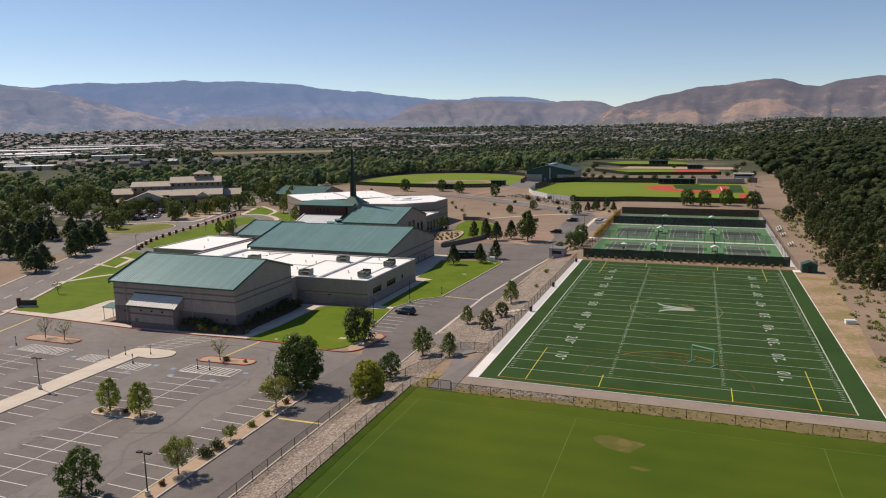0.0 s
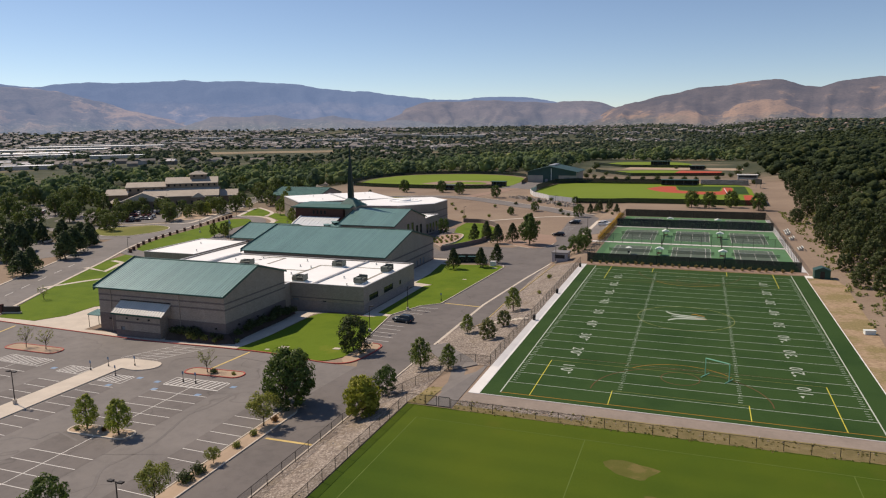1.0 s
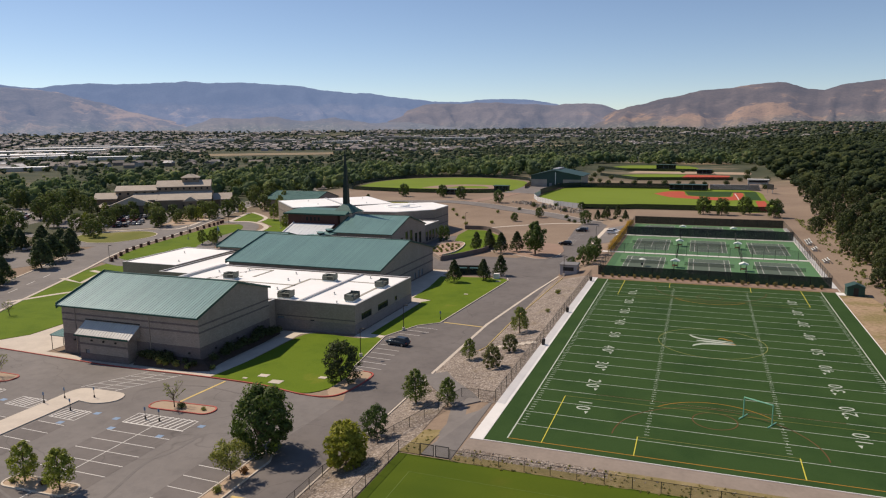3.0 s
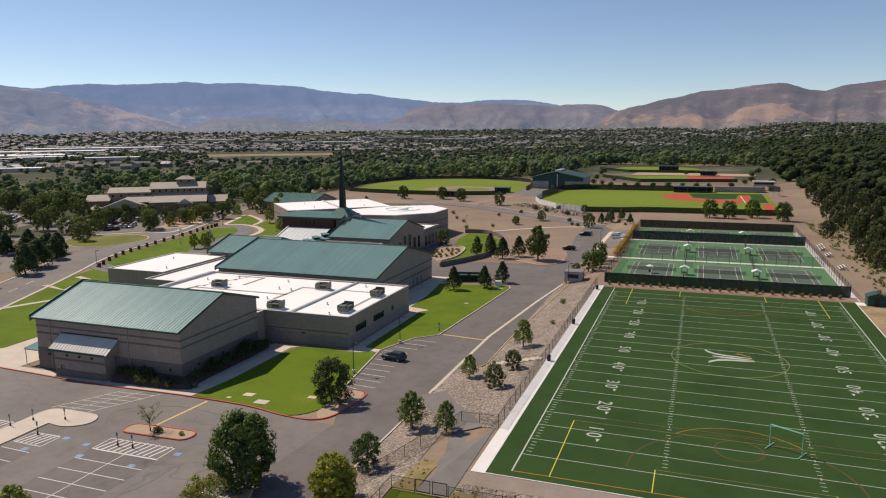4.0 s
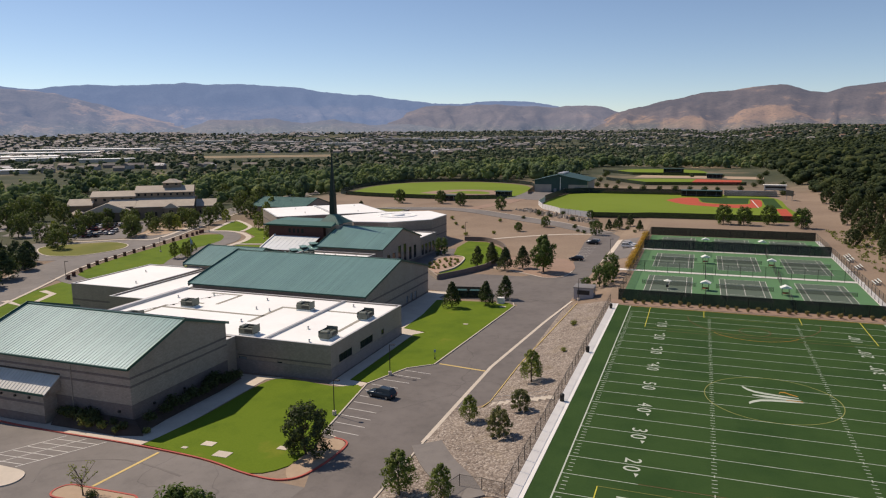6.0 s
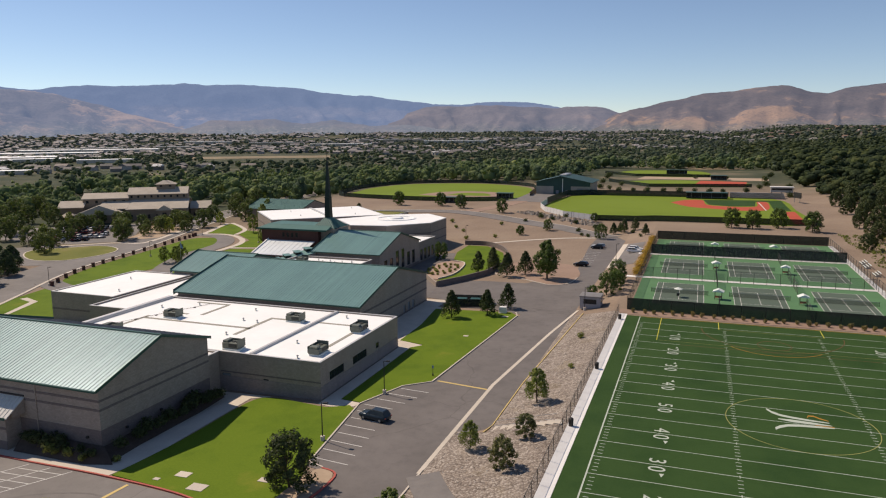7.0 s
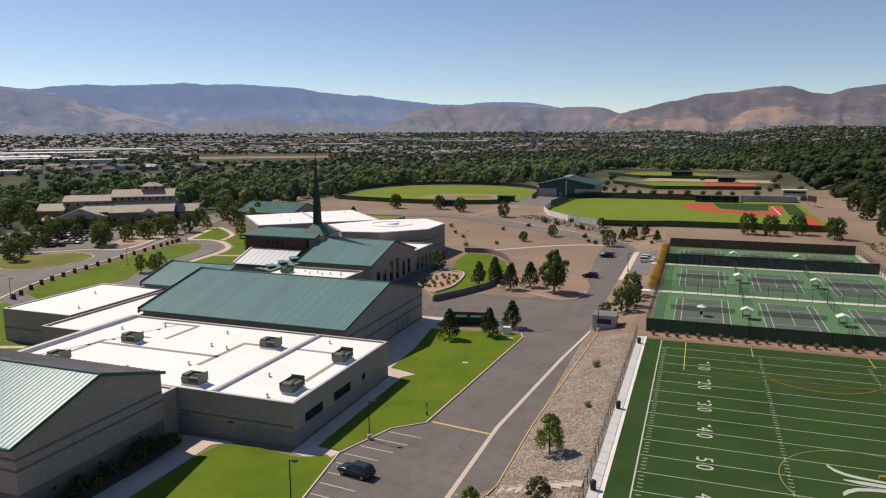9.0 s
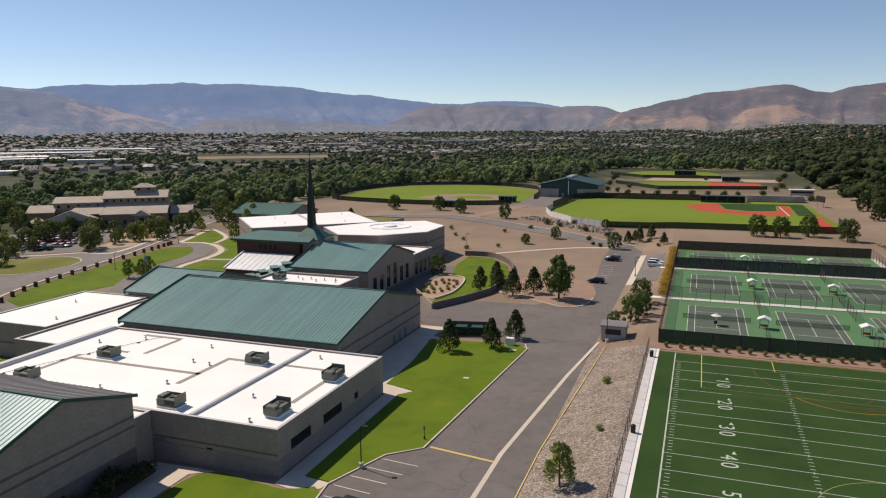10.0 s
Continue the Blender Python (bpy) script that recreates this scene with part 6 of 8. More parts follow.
# west wing, end wing and front gable
lodge_block(-36.4, -15.6, -6.2, 6.4, 11.0, 5, (8.6, 9.9))
gable_roof(-36.4, -15.6, [(-6.8, 10.9), (1.0, 13.2), (7.0, 10.9)])
gable_roof(-27, -15.2, [(-15.5, 6.4), (-6.2, 9.3), (-6.1, 9.3)])
lodge_block(-46.4, -35.5, -9.3, 2, 7.4, 3, (1.4, 3.0))
gable_roof(-46.4, -35.5, [(-11.6, 7.2), (-3.6, 9.9), (4.4, 7.2)])
lodge_block(-37.6, -15, -21, -4, 4.2, 6)
g = Geo().prism([(-38.6, -21.6, 4.0), (-14.0, -21.6, 4.0), (-26.2, -21.6, 8.8)], [(-38.6, -4, 4.0), (-14.0, -4, 4.0), (-26.2, -4, 8.8)])
part("roof", g, TAN_ROOF, lodge, "tan gable roof")
lodge_block(-44, -38.8, -19, -10, 3.4, 2)
hip(-44, -38.8, -19, -10, 3.4, 5.2, 2)
for u, v in ((-24, -16), (-22.5, -13), (-20.6, -17), (-23.2, -9), (-19, -12)):
    part("roof_vent", Geo().box(u - 0.4, u + 0.4, v - 0.4, v + 0.4, 6.0, 8.2 - 0.36 * (u + 25)), LODGE_WALL, lodge, "pale box vent")
# porch and east block
lodge_block(-0.6, 5.8, -19, -15.7, 5.4, 1, (0.2, 4.2))
g = Geo().prism([(-1.4, -19.6, 5.3), (6.6, -19.6, 5.3), (2.6, -19.6, 7.9)], [(-1.4, -12, 5.3), (6.6, -12, 5.3), (2.6, -12, 7.9)])
part("roof", g, TAN_ROOF, lodge, "tan porch gable")
lodge_block(14, 23.4, -5, 5, 5.0, 3)
gable_roof(14, 23.4, [(-7.0, 4.9), (1, 7.9), (8, 4.9)])

# ---- plants ----
rng = np.random.default_rng(7)


def leaf_cards(centres, radii, count, size, r, droop=0.0, loose=0.55):
    """Loose leaf sprays on the outside of clumps: four corners each, as one array."""
    which = r.integers(0, len(centres), count)
    d = r.normal(size=(count, 3))
    d /= np.linalg.norm(d, axis=1, keepdims=True)
    p = centres[which] + d * radii[which][:, None] * (0.55 + 0.5 * r.random((count, 1)))
    mid = centres.mean(0)
    face = d + 0.7 * (p - mid) / (np.linalg.norm(p - mid, axis=1, keepdims=True) + 1e-6) + loose * r.normal(size=(count, 3))
    a = np.cross(face, r.normal(size=(count, 3)))
    a[:, 2] -= droop * np.linalg.norm(a, axis=1)
    a /= np.linalg.norm(a, axis=1, keepdims=True)
    b = np.cross(a, face)
    b /= np.linalg.norm(b, axis=1, keepdims=True) + 1e-9
    s = size * (0.6 + 0.8 * r.random((count, 1)))
    a, b = a * s * (1.0 + droop), b * s * 0.62
    return np.stack([p - a, p - b * 0.9, p + a, p + b * 0.9], 1).reshape(-1, 3)


def quads_mesh(name, verts, mat):
    n = len(verts) // 4
    me = bpy.data.meshes.new(name)
    me.vertices.add(4 * n)
    me.vertices.foreach_set("co", np.asarray(verts, np.float32).ravel())
    me.loops.add(4 * n)
    me.loops.foreach_set("vertex_index", np.arange(4 * n, dtype=np.int32))
    me.polygons.add(n)
    me.polygons.foreach_set("loop_start", np.arange(0, 4 * n, 4, dtype=np.int32))
    me.materials.append(mat)
    me.update(calc_edges=True)
    me.validate()
    return me


def crown_clumps(shape, n, r):
    """Clump centres and radii in a crown about one high."""
    c, q = [], []
    for k in range(n):
        u = (k + 0.5) / n
        a = k * 2.399 + r.random() * 0.8
        if shape == "cone":
            h = 0.12 + 0.84 * u**0.85
            w = (0.34 * (1 - u) ** 0.8 + 0.02) * (0.35 + 0.65 * math.sqrt(r.random()))
            c.append((w * math.cos(a), w * math.sin(a), h))
            q.append(0.035 + 0.085 * (1 - u))
        elif shape == "column":
            h = 0.2 + 0.76 * u
            w = (0.30 * max(0.0, math.sin(math.pi * min(1.0, 0.2 + 0.78 * u))) ** 0.8 + 0.02) * (0.3 + 0.7 * math.sqrt(r.random()))
            c.append((w * math.cos(a), w * math.sin(a), h))
            q.append(0.055 + 0.085 * (1 - u) * (0.6 + 0.6 * r.random()))
        elif shape == "sparse":
            w, h = 0.36 * math.sqrt(r.random()), 0.42 + 0.52 * r.random()
            c.append((w * math.cos(a), w * math.sin(a), h))
            q.append(0.05 + 0.03 * r.random())
        elif shape == "bushy":
            h = 0.06 + 0.88 * u**0.8
            w = 0.40 * math.sqrt(max(0.05, 1 - ((h - 0.42) / 0.56) ** 2)) * (0.45 + 0.55 * math.sqrt(r.random()))
            c.append((w * math.cos(a), w * math.sin(a), h))
            q.append(0.07 + 0.06 * r.random())
        else:
            z = 2 * r.random() - 1
            w = math.sqrt(1 - z * z) * 0.40 * (0.55 + 0.45 * r.random())
            c.append((w * math.cos(a), w * math.sin(a), 0.60 + 0.32 * z * (0.7 + 0.3 * r.random())))
            q.append(0.09 + 0.07 * r.random())
    return np.array(c), np.array(q)


def tree(name, label, shape, mat, height=6.0, clumps=34, leaves=1700, size=0.030, droop=0.0, seed=1, trunk=0.026):
    """A tree about its base, 'height' high: tapered trunk with limbs, and a crown of leaf sprays."""
    r = np.random.default_rng(seed)
    t = thing(name, label, "tree")
    c, q = crown_clumps(shape, clumps, r)
    g = Geo()
    lean = Vector((r.normal() * 0.015, r.normal() * 0.015, 0))
    prev, rad = Vector((0, 0, -0.03)), trunk
    top = 0.9 if shape in ("cone", "column") else 0.55
    for k in range(5):
        nxt = Vector((lean.x * (k + 1) + r.normal() * 0.006, lean.y * (k + 1) + r.normal() * 0.006, top * (k + 1) / 5))
        g.tube(prev * height, nxt * height, rad * height, rad * 0.74 * height, 7)
        prev, rad = nxt, rad * 0.74
    for k in range(0, clumps, 3 if shape in ("cone", "column") else 2):
        z0 = min(top * 0.9, max(0.16, c[k][2] * (0.75 if shape in ("cone", "column") else 0.5)))
        g.tube((lean.x * 5 * z0 * height, lean.y * 5 * z0 * height, z0 * height), c[k] * height, trunk * 0.4 * height * (1 - z0), 0.006 * height, 5)
    part("trunk", g, BARK, t, "grey-brown trunk and limbs")
    part("crown", quads_mesh("crown", leaf_cards(c * height, q * height, leaves, size * height, r, droop), mat), mat, t)
    return t


def plant(proto, spots, scale_jitter=0.06, wide=1.0):
    """Places a prototype at the first spot and copies at the rest; a spot is x, y and height in units of the prototype, and a level where it stands on a raised bed."""
    for k, (x, y, s, *level) in enumerate(spots):
        w = wide * s * (1 + scale_jitter * (2 * random.random() - 1))
        m = pose(x, y, level[0] if level else H(x, y), 0, 0, random.uniform(0, 360)) @ Matrix.Diagonal((w, w, s, 1))
        if k == 0:
            proto.matrix_basis = m
        else:
            o = copy_thing(proto, Matrix())
            o.matrix_basis = m


plant(tree("tree", "large dense dark green shade tree in the planter strip", "bushy", LEAF_DARK, 8.6, 76, 8200, 0.024, seed=3), [(-29.6, -13.6, 1.0)])
plant(tree("tree", "dark green ash tree beside the drive", "bushy", LEAF_DARK, 6, 40, 3400, 0.027, seed=5), [(-17.4, -6.4, 0.74), (-35.8, -50, 0.95), (-24.5, 219.5, 1.0), (-69.5, 164.4, 1.0)])
plant(tree("pine_tree", "dark irregular pine on the lawn point", "bushy", LEAF_PINE, 6.8, 46, 4200, 0.027, seed=6), [(-32.4, 12.6, 1.0)])
plant(tree("tree", "young yellow-green teardrop tree in a parking island", "column", LEAF_LIGHT, 5.2, 36, 2800, 0.026, seed=13), [(-52.6, -28.8, 1.0), (-46.6, -29.2, 1.02)])
plant(tree("tree", "yellow-green drooping tree on the gravel bank", "bushy", LEAF_YELLOW, 5, 80, 5200, 0.030, 0.5, seed=38), [(-16.8, -15.6, 1.12)])
plant(tree("tree", "narrow green pear tree on the gravel bank", "column", LEAF_MID, 5.4, 36, 2800, 0.026, seed=9), [(-16.5, 5.7, 1.0), (-11.2, 4.6, 0.8), (-15.2, 27.1, 0.72), (-10.4, 44.3, 0.98)])
plant(tree("tree", "dense rounded green shrub tree on the gravel bank", "bushy", LEAF_DUSK, 4, 34, 2800, 0.034, seed=29), [(-9.5, 22.0, 0.95), (-9.0, 31.0, 0.8)])
plant(tree("tree", "young olive-green honey locust in a parking island", "round", LEAF_OLIVE, 5.2, 34, 2800, 0.024, seed=12), [(-29.0, -21.4, 1.0), (-28.6, -42.6, 0.95), (-28.4, -32.9, 0.45), (-28.3, -60, 0.9)])
plant(tree("tree", "thin half-bare small tree in a parking island", "sparse", LEAF_OLIVE, 4.2, 30, 260, 0.026, seed=15), [(-51.6, -4.3, 1.0), (-96.6, -1.5, 1.05), (-91.7, -1.3, 1.0), (-128, 30, 0.9)])
plant(tree("pine_tree", "dark green young pine by the lawn", "cone", LEAF_PINE, 6.4, 40, 2200, 0.034, seed=18),
      [(-40.3, 91.8, 1.0), (-33.1, 95.6, 0.95), (-30.3, 103.0, 0.95), (-50.2, 144.3, 1.05), (-48.0, 152.3, 1.05), (-40.4, 140.2, 1.12), (-36.0, 144.2, 1.1), (-46.5, 148, 0.9), (-145, 255, 1.1), (-21.2, 233, 0.75), (-17.5, 237.5, 0.9), (-13.6, 243, 0.85), (-8.4, 225, 0.7), (-19.4, 241, 0.6)])
plant(tree("tree", "tall dense green tree by the plaza", "column", LEAF_DARK, 11, 48, 3600, 0.030, seed=21), [(-28.6, 139.2, 1.0)])
plant(tree("tree", "round green tree on bare ground", "bushy", LEAF_DARK, 8, 40, 3400, 0.029, seed=24),
      [(-143, 299, 0.95), (-120, 302, 0.9), (-106, 294, 0.9), (-80, 280, 0.85), (-49, 239.5, 0.6), (-57.8, 227, 0.5), (23, 253, 1.0), (30.8, 252, 0.95), (40.6, 257, 1.0), (51.6, 248, 1.0), (-33, 262, 0.5)])
plant(tree("tree", "green tree beside the tennis courts", "bushy", LEAF_DARK, 6, 32, 1900, 0.034, seed=27), [(-9.6, 117.6, 0.95), (-8.0, 122, 0.85), (-8.6, 133, 1.0), (-8.2, 128, 0.7), (-12.5, 114, 0.6)])
plant(tree("pine_tree", "broad blue-green pine beside the west road", "cone", LEAF_BLUE, 9.0, 64, 3600, 0.034, seed=31),
      [(-160, 50.5, 0.85), (-164, 57, 0.85), (-171, 76, 1.1), (-178, 86, 1.05), (-185, 99, 0.9), (-193, 103, 0.95), (-194, 108, 0.85), (-203, 104, 1.0), (-209, 100, 0.9), (-217, 94, 1.0), (-200, 84, 1.1), (-218, 103, 1.0), (-178, 62, 1.0), (-190, 66, 1.1), (-208, 76, 1.1), (-226, 84, 1.1), (-186, 46, 1.1), (-172, 38, 1.0), (-200, 50, 1.2), (-222, 60, 1.1)], 0.15, 1.3)
plant(tree("tree", "broad green shade tree beyond the west road", "bushy", LEAF_SOFT, 9.5, 44, 2400, 0.034, seed=37),
      [(-242, 80, 1.2), (-238, 104, 1.1), (-256, 100, 1.1), (-252, 134, 1.0), (-271, 143, 1.1), (-252, 152, 1.0), (-262, 163, 0.9), (-283, 172, 1.1), (-294, 184, 1.1), (-276, 196, 1.0), (-233, 163, 0.8), (-206.7, 167, 0.95), (-210, 172, 0.9), (-242, 206, 0.7), (-256, 226, 0.8), (-207, 190, 0.75), (-205, 203, 0.85), (-202, 211, 0.9), (-213, 232, 0.85), (-247, 190, 0.7),
       (-310, 150, 1.2), (-296, 158, 1.1), (-320, 176, 1.1), (-306, 200, 1.1), (-322, 228, 1.1), (-338, 206, 1.2)])
plant(tree("tree", "muted green rounded tree round the lodge lots", "bushy", LEAF_SOFT, 8.5, 34, 1900, 0.036, seed=32),
      [(-227, 149, 0.85), (-219, 147, 0.8), (-216, 137, 0.75), (-209, 133, 0.9), (-232, 146, 0.9), (-250, 188, 0.85), (-268, 170, 1.0), (-292, 196, 1.1), (-329, 222, 1.1), (-257, 205, 0.8), (-248, 207, 0.75), (-264, 240, 0.9), (-216, 215, 0.8), (-210, 202, 0.85), (-227, 222, 0.75), (-198, 237, 1.0), (-214, 250, 0.95), (-206, 252, 1.0), (-228, 274, 1.1), (-240, 288, 1.1), (-238, 306, 1.2), (-264, 325, 1.2), (-276, 321, 1.2),
       (-246, 122, 1.0), (-262, 118, 1.0), (-226, 160, 0.6), (-286, 140, 1.1), (-340, 236, 1.1), (-300, 214, 1.0), (-214, 196, 0.75), (-219, 205, 0.7), (-224, 197, 0.8), (-212, 187, 0.7), (-228, 189, 0.75), (-236, 197, 0.8), (-233, 181, 0.7), (-241, 176, 0.8), (-246, 183, 0.7), (-208, 181, 0.6), (-221, 183, 0.65), (-200, 196, 0.6)])
plant(tree("tree", "yellow-green young tree by the lodge walk", "column", LEAF_LIGHT, 7, 30, 1500, 0.036, seed=34), [(-204, 191, 1.0), (-222, 220, 0.9), (-236, 160, 0.7), (-201, 222, 0.9), (-270, 200, 0.9), (-248, 166, 0.8)])
plant(tree("tree", "slim green tree near the chapel lawn", "column", LEAF_MID, 8, 30, 1500, 0.034, seed=33),
      [(-146, 176, 0.9), (-143, 180, 1.0), (-139, 184, 1.0), (-150, 196, 1.05), (-146, 204, 1.1), (-156, 204, 1.0), (-169.7, 203, 1.0), (-166, 214, 1.0), (-160, 220, 1.0), (-154, 131, 0.72), (-152, 134, 0.68), (-153, 138, 0.7), (-149, 131.5, 0.6), (-178, 222, 1.0), (-184, 232, 0.9), (-190, 240, 1.0), (-214, 266, 1.0), (-204, 264, 1.0), (-196, 254, 1.0), (-140, 100, 0.4)])


def shrub(label, mat, height, width, leaves, seed, name="shrub", droop=0.0):
    r = np.random.default_rng(seed)
    t = thing(name, label, "shrub")
    c = np.array([(width * 0.32 * math.cos(k * 2.4) * r.random(), width * 0.32 * math.sin(k * 2.4) * r.random(), height * (0.35 + 0.3 * r.random())) for k in range(8)])
    g = Geo()
    for p in c[:5]:
        g.tube((0, 0, -0.05), p, 0.03, 0.012, 5)
    part("stem", g, BARK, t)
    part("foliage", quads_mesh("foliage", leaf_cards(c, np.full(8, 0.34 * (height + width) / 2), leaves, 0.13, r, droop), mat), mat, t)
    return t


plant(shrub("dark green mounded shrub by the block wall", LEAF_PINE, 1.4, 1.8, 420, 41),
      [(-30.0 + 1.4, -37.8, 1.1), (-28.5, -35.6, 1.1), (-60.6, 11.2, 0.94, -2.4), (-62.8, 11.6, 0.79, -2.2), (-65.6, 11.4, 0.94, -2.3), (-68.4, 11.7, 1.37, -2.2), (-70.6, 11.6, 1.44, -2.2), (-66.8, 12.1, 1.08, -1.9), (-72.4, 11.8, 1.08, -2.1), (-58.6, 14, 1.08, -2.0), (-58.6, 17.2, 1.15, -2.0), (-59.2, 19.4, 1.37, -1.9), (-58.4, 21, 1.22, -2.0), (-58.9, 23.4, 1.37, -2.0), (-58.2, 25.6, 1.15, -2.1), (-58.6, 27.6, 1.51, -2.0), (-59.4, 29.2, 1.66, -1.9), (-58.4, 30.6, 1.37, -2.1), (-58.4, 32.4, 1.22, -2.1), (-58.2, 34, 1.01, -2.2), (-47, 270, 1.6), (-52, 264, 1.4), (-58, 268, 1.8), (-40, 256, 1.4), (-30, 246, 1.5), (-63, 258, 1.2), (-36, 238, 1.3), (-40, 424, 2.4), (-31, 428, 2.0), (-22, 425, 2.6), (-12, 430, 2.2), (-2, 426, 2.8), (7, 431, 2.2), (16, 427, 2.5), (24, 432, 2.1), (38, 436, 2.6), (-48, 440, 2.4), (-55, 446, 2.8), (-44, 478, 2.4), (-60, 500, 3.0), (48, 470, 2.6), (54, 500, 3.0), (-64, 560, 3.2), (58, 560, 3.4), (66, 610, 3.4), (-66, 590, 3.4), (30, 572, 2.4), (6, 575, 2.2), (62, 440, 3.0), (66, 470, 3.2), (60, 405, 2.6),
       (-50.2, -4.4, 0.8), (-51, 160, 1.0), (-30, 224, 1.2), (-33, 228, 1.0), (-20, 240, 1.2), (-14, 236, 1.2), (-9, 232, 1.2), (-10, 222, 1.0), (-46, 276, 1.2), (-60, 276, 1.1), (-12.8, 108, 0.6)])
plant(shrub("low grey-green sage shrub on tan mulch", LEAF_OLIVE, 1.0, 1.4, 300, 42),
      [(-64.2, 10.9, 1.1, -2.7), (-67.6, 10.9, 1.5, -2.8), (-66.4, 10.8, 1.0, -2.8), (-61.6, 10.7, 0.9, -2.8), (-28.4, -24.4, 0.9), (-28.3, -28.2, 0.9), (-53.8, -29.4, 0.7), (-46.4, -4.2, 0.6), (-57.4, 12.2, 0.9), (-76, 212, 1.5), (-66, 218, 1.4), (-84, 232, 1.4), (-90, 240, 1.4), (-72, 250, 1.4), (-96, 252, 1.6), (-100, 222, 1.5), (-61, 235, 1.3), (-8.2, 60, 0.8), (-9.6, 79, 1.1)]
      + [(-62.2 + r * math.cos(radians(a)), 146.5 + 2.1 * r * math.sin(radians(a)), 0.75 + 0.25 * ((k * 7) % 3) / 2) for r, n in ((2.0, 7), (3.9, 15)) for k in range(n) for a in (360 * k / n,)])
plant(shrub("rusty red shrub in tan mulch", LEAF_RED, 0.9, 1.2, 260, 43), [(-28.3, -19.6, 1.0), (-49.6, -28.8, 0.9), (-28.5, -45.4, 0.8)])
tufts = [(-1.4 + 1.95 * k + random.uniform(-0.4, 0.4), 99.2 + random.uniform(-0.5, 0.5), random.uniform(0.7, 1.1)) for k in range(27)]
plant(shrub("tan tuft of dry ornamental grass by the tennis fence", LEAF_TAN, 1.2, 0.8, 240, 44, "grass_tuft", 0.9), tufts)
plant(shrub("orange-yellow vine on the tennis court fence", LEAF_GOLD, 2.2, 2.6, 460, 45, "vine"), [(-4.5, 140 + 2.8 * k, 0.85 + 0.3 * random.random()) for k in range(25)])

# loose stones on the gravel banks
stones = Geo()
for k in range(1500):
    if k < 900:
        x, y = random.uniform(-18.2, -6.2), random.uniform(12, 98)
        if x < -14.2 and y > 33:
            continue
    elif k < 1200:
        x, y = random.uniform(-18.4, -11.6), random.uniform(-60, -4)
    else:
        x, y = random.uniform(-4.4, 56) if k < 1320 else random.uniform(-4.4, 14), random.uniform(-11.6, -9.2)
    s, z = random.uniform(0.06, 0.17), H(x, y) + 0.05
    o = [(x + s * math.cos(a) * random.uniform(0.7, 1.2), y + s * math.sin(a) * random.uniform(0.7, 1.2)) for a in (0, 1.26, 2.5, 3.77, 5.0)]
    stones.prism([(p, q, z - 0.1) for p, q in o], [(x + (p - x) * 0.55, y + (q - y) * 0.55, z + s * random.uniform(0.25, 0.55)) for p, q in o])
tagged(part("loose_stones", stones, island_mat("field stone", [(0.0, (0.27, 0.215, 0.17)), (0.6, (0.38, 0.32, 0.26)), (1.0, (0.54, 0.49, 0.43))])), "loose tan and grey river stones on the banks", "stones", "", "stuff")
boulders = Geo()
for k in range(260):
    t = random.random()
    x, y = -70 + 40 * t + random.uniform(-3, 3), 284 - 30 * t + random.uniform(-4, 3)
    s, z = random.uniform(0.4, 1.2), H(x, y)
    o = [(x + s * math.cos(a) * random.uniform(0.7, 1.2), y + s * math.sin(a) * random.uniform(0.7, 1.2)) for a in (0, 1.26, 2.5, 3.77, 5.0)]
    boulders.prism([(p, q, z - 0.2) for p, q in o], [(x + (p - x) * 0.5, y + (q - y) * 0.5, z + s * random.uniform(0.5, 0.9)) for p, q in o])
tagged(part("boulders", boulders, island_mat("riprap stone", [(0.0, (0.20, 0.165, 0.135)), (0.6, (0.33, 0.28, 0.23)), (1.0, (0.46, 0.41, 0.35))])), "slope of pale riprap boulders below the ball field", "boulders", "", "stuff")
# sage scrub on the bank east of the field
scrub = []
for k in range(1500):
    x, y = random.uniform(54.5, 84), random.uniform(-30, 240)
    if x > 54.8 + max(0, min(4, y / 22)) and random.random() < (x - 51.5) / 12:
        s = random.uniform(0.3, 1.2)
        c = np.array([(x, y, H(x, y) + 0.3 * s)])
        scrub.append(leaf_cards(c, np.array([0.7 * s]), 26, 0.24, rng))
tagged(part("sage_scrub", quads_mesh("sage_scrub", np.concatenate(scrub), LEAF_OLIVE), LEAF_OLIVE), "grey-green sage scrub on the dirt bank", "scrub", "", "stuff")

# straw and weeds along the south fence and at the ramp
weeds, straw = [], []
for k in range(260):
    x, y = random.uniform(-10.5, 60), random.uniform(-13.2, -9.4)
    if x < -4.5:
        x, y = random.uniform(-11.2, -8.9), random.uniform(-12.2, -4)
    s = random.uniform(0.10, 0.24)
    (straw if random.random() < 0.8 else weeds).append(leaf_cards(np.array([(x, y, H(x, y) + 0.16 * s)]), np.array([0.5 * s]), 14, 0.13, rng, 0.4))
tagged(part("dry_weeds", quads_mesh("dry_weeds", np.concatenate(straw), LEAF_STRAW), LEAF_STRAW), "tufts of dry straw grass along the fence", "weeds", "", "stuff")
tagged(part("green_weeds", quads_mesh("green_weeds", np.concatenate(weeds), LEAF_OLIVE), LEAF_OLIVE), "olive-green weeds among rocks along the fence", "weeds", "", "stuff")

# ---- fences, gates, posts ----


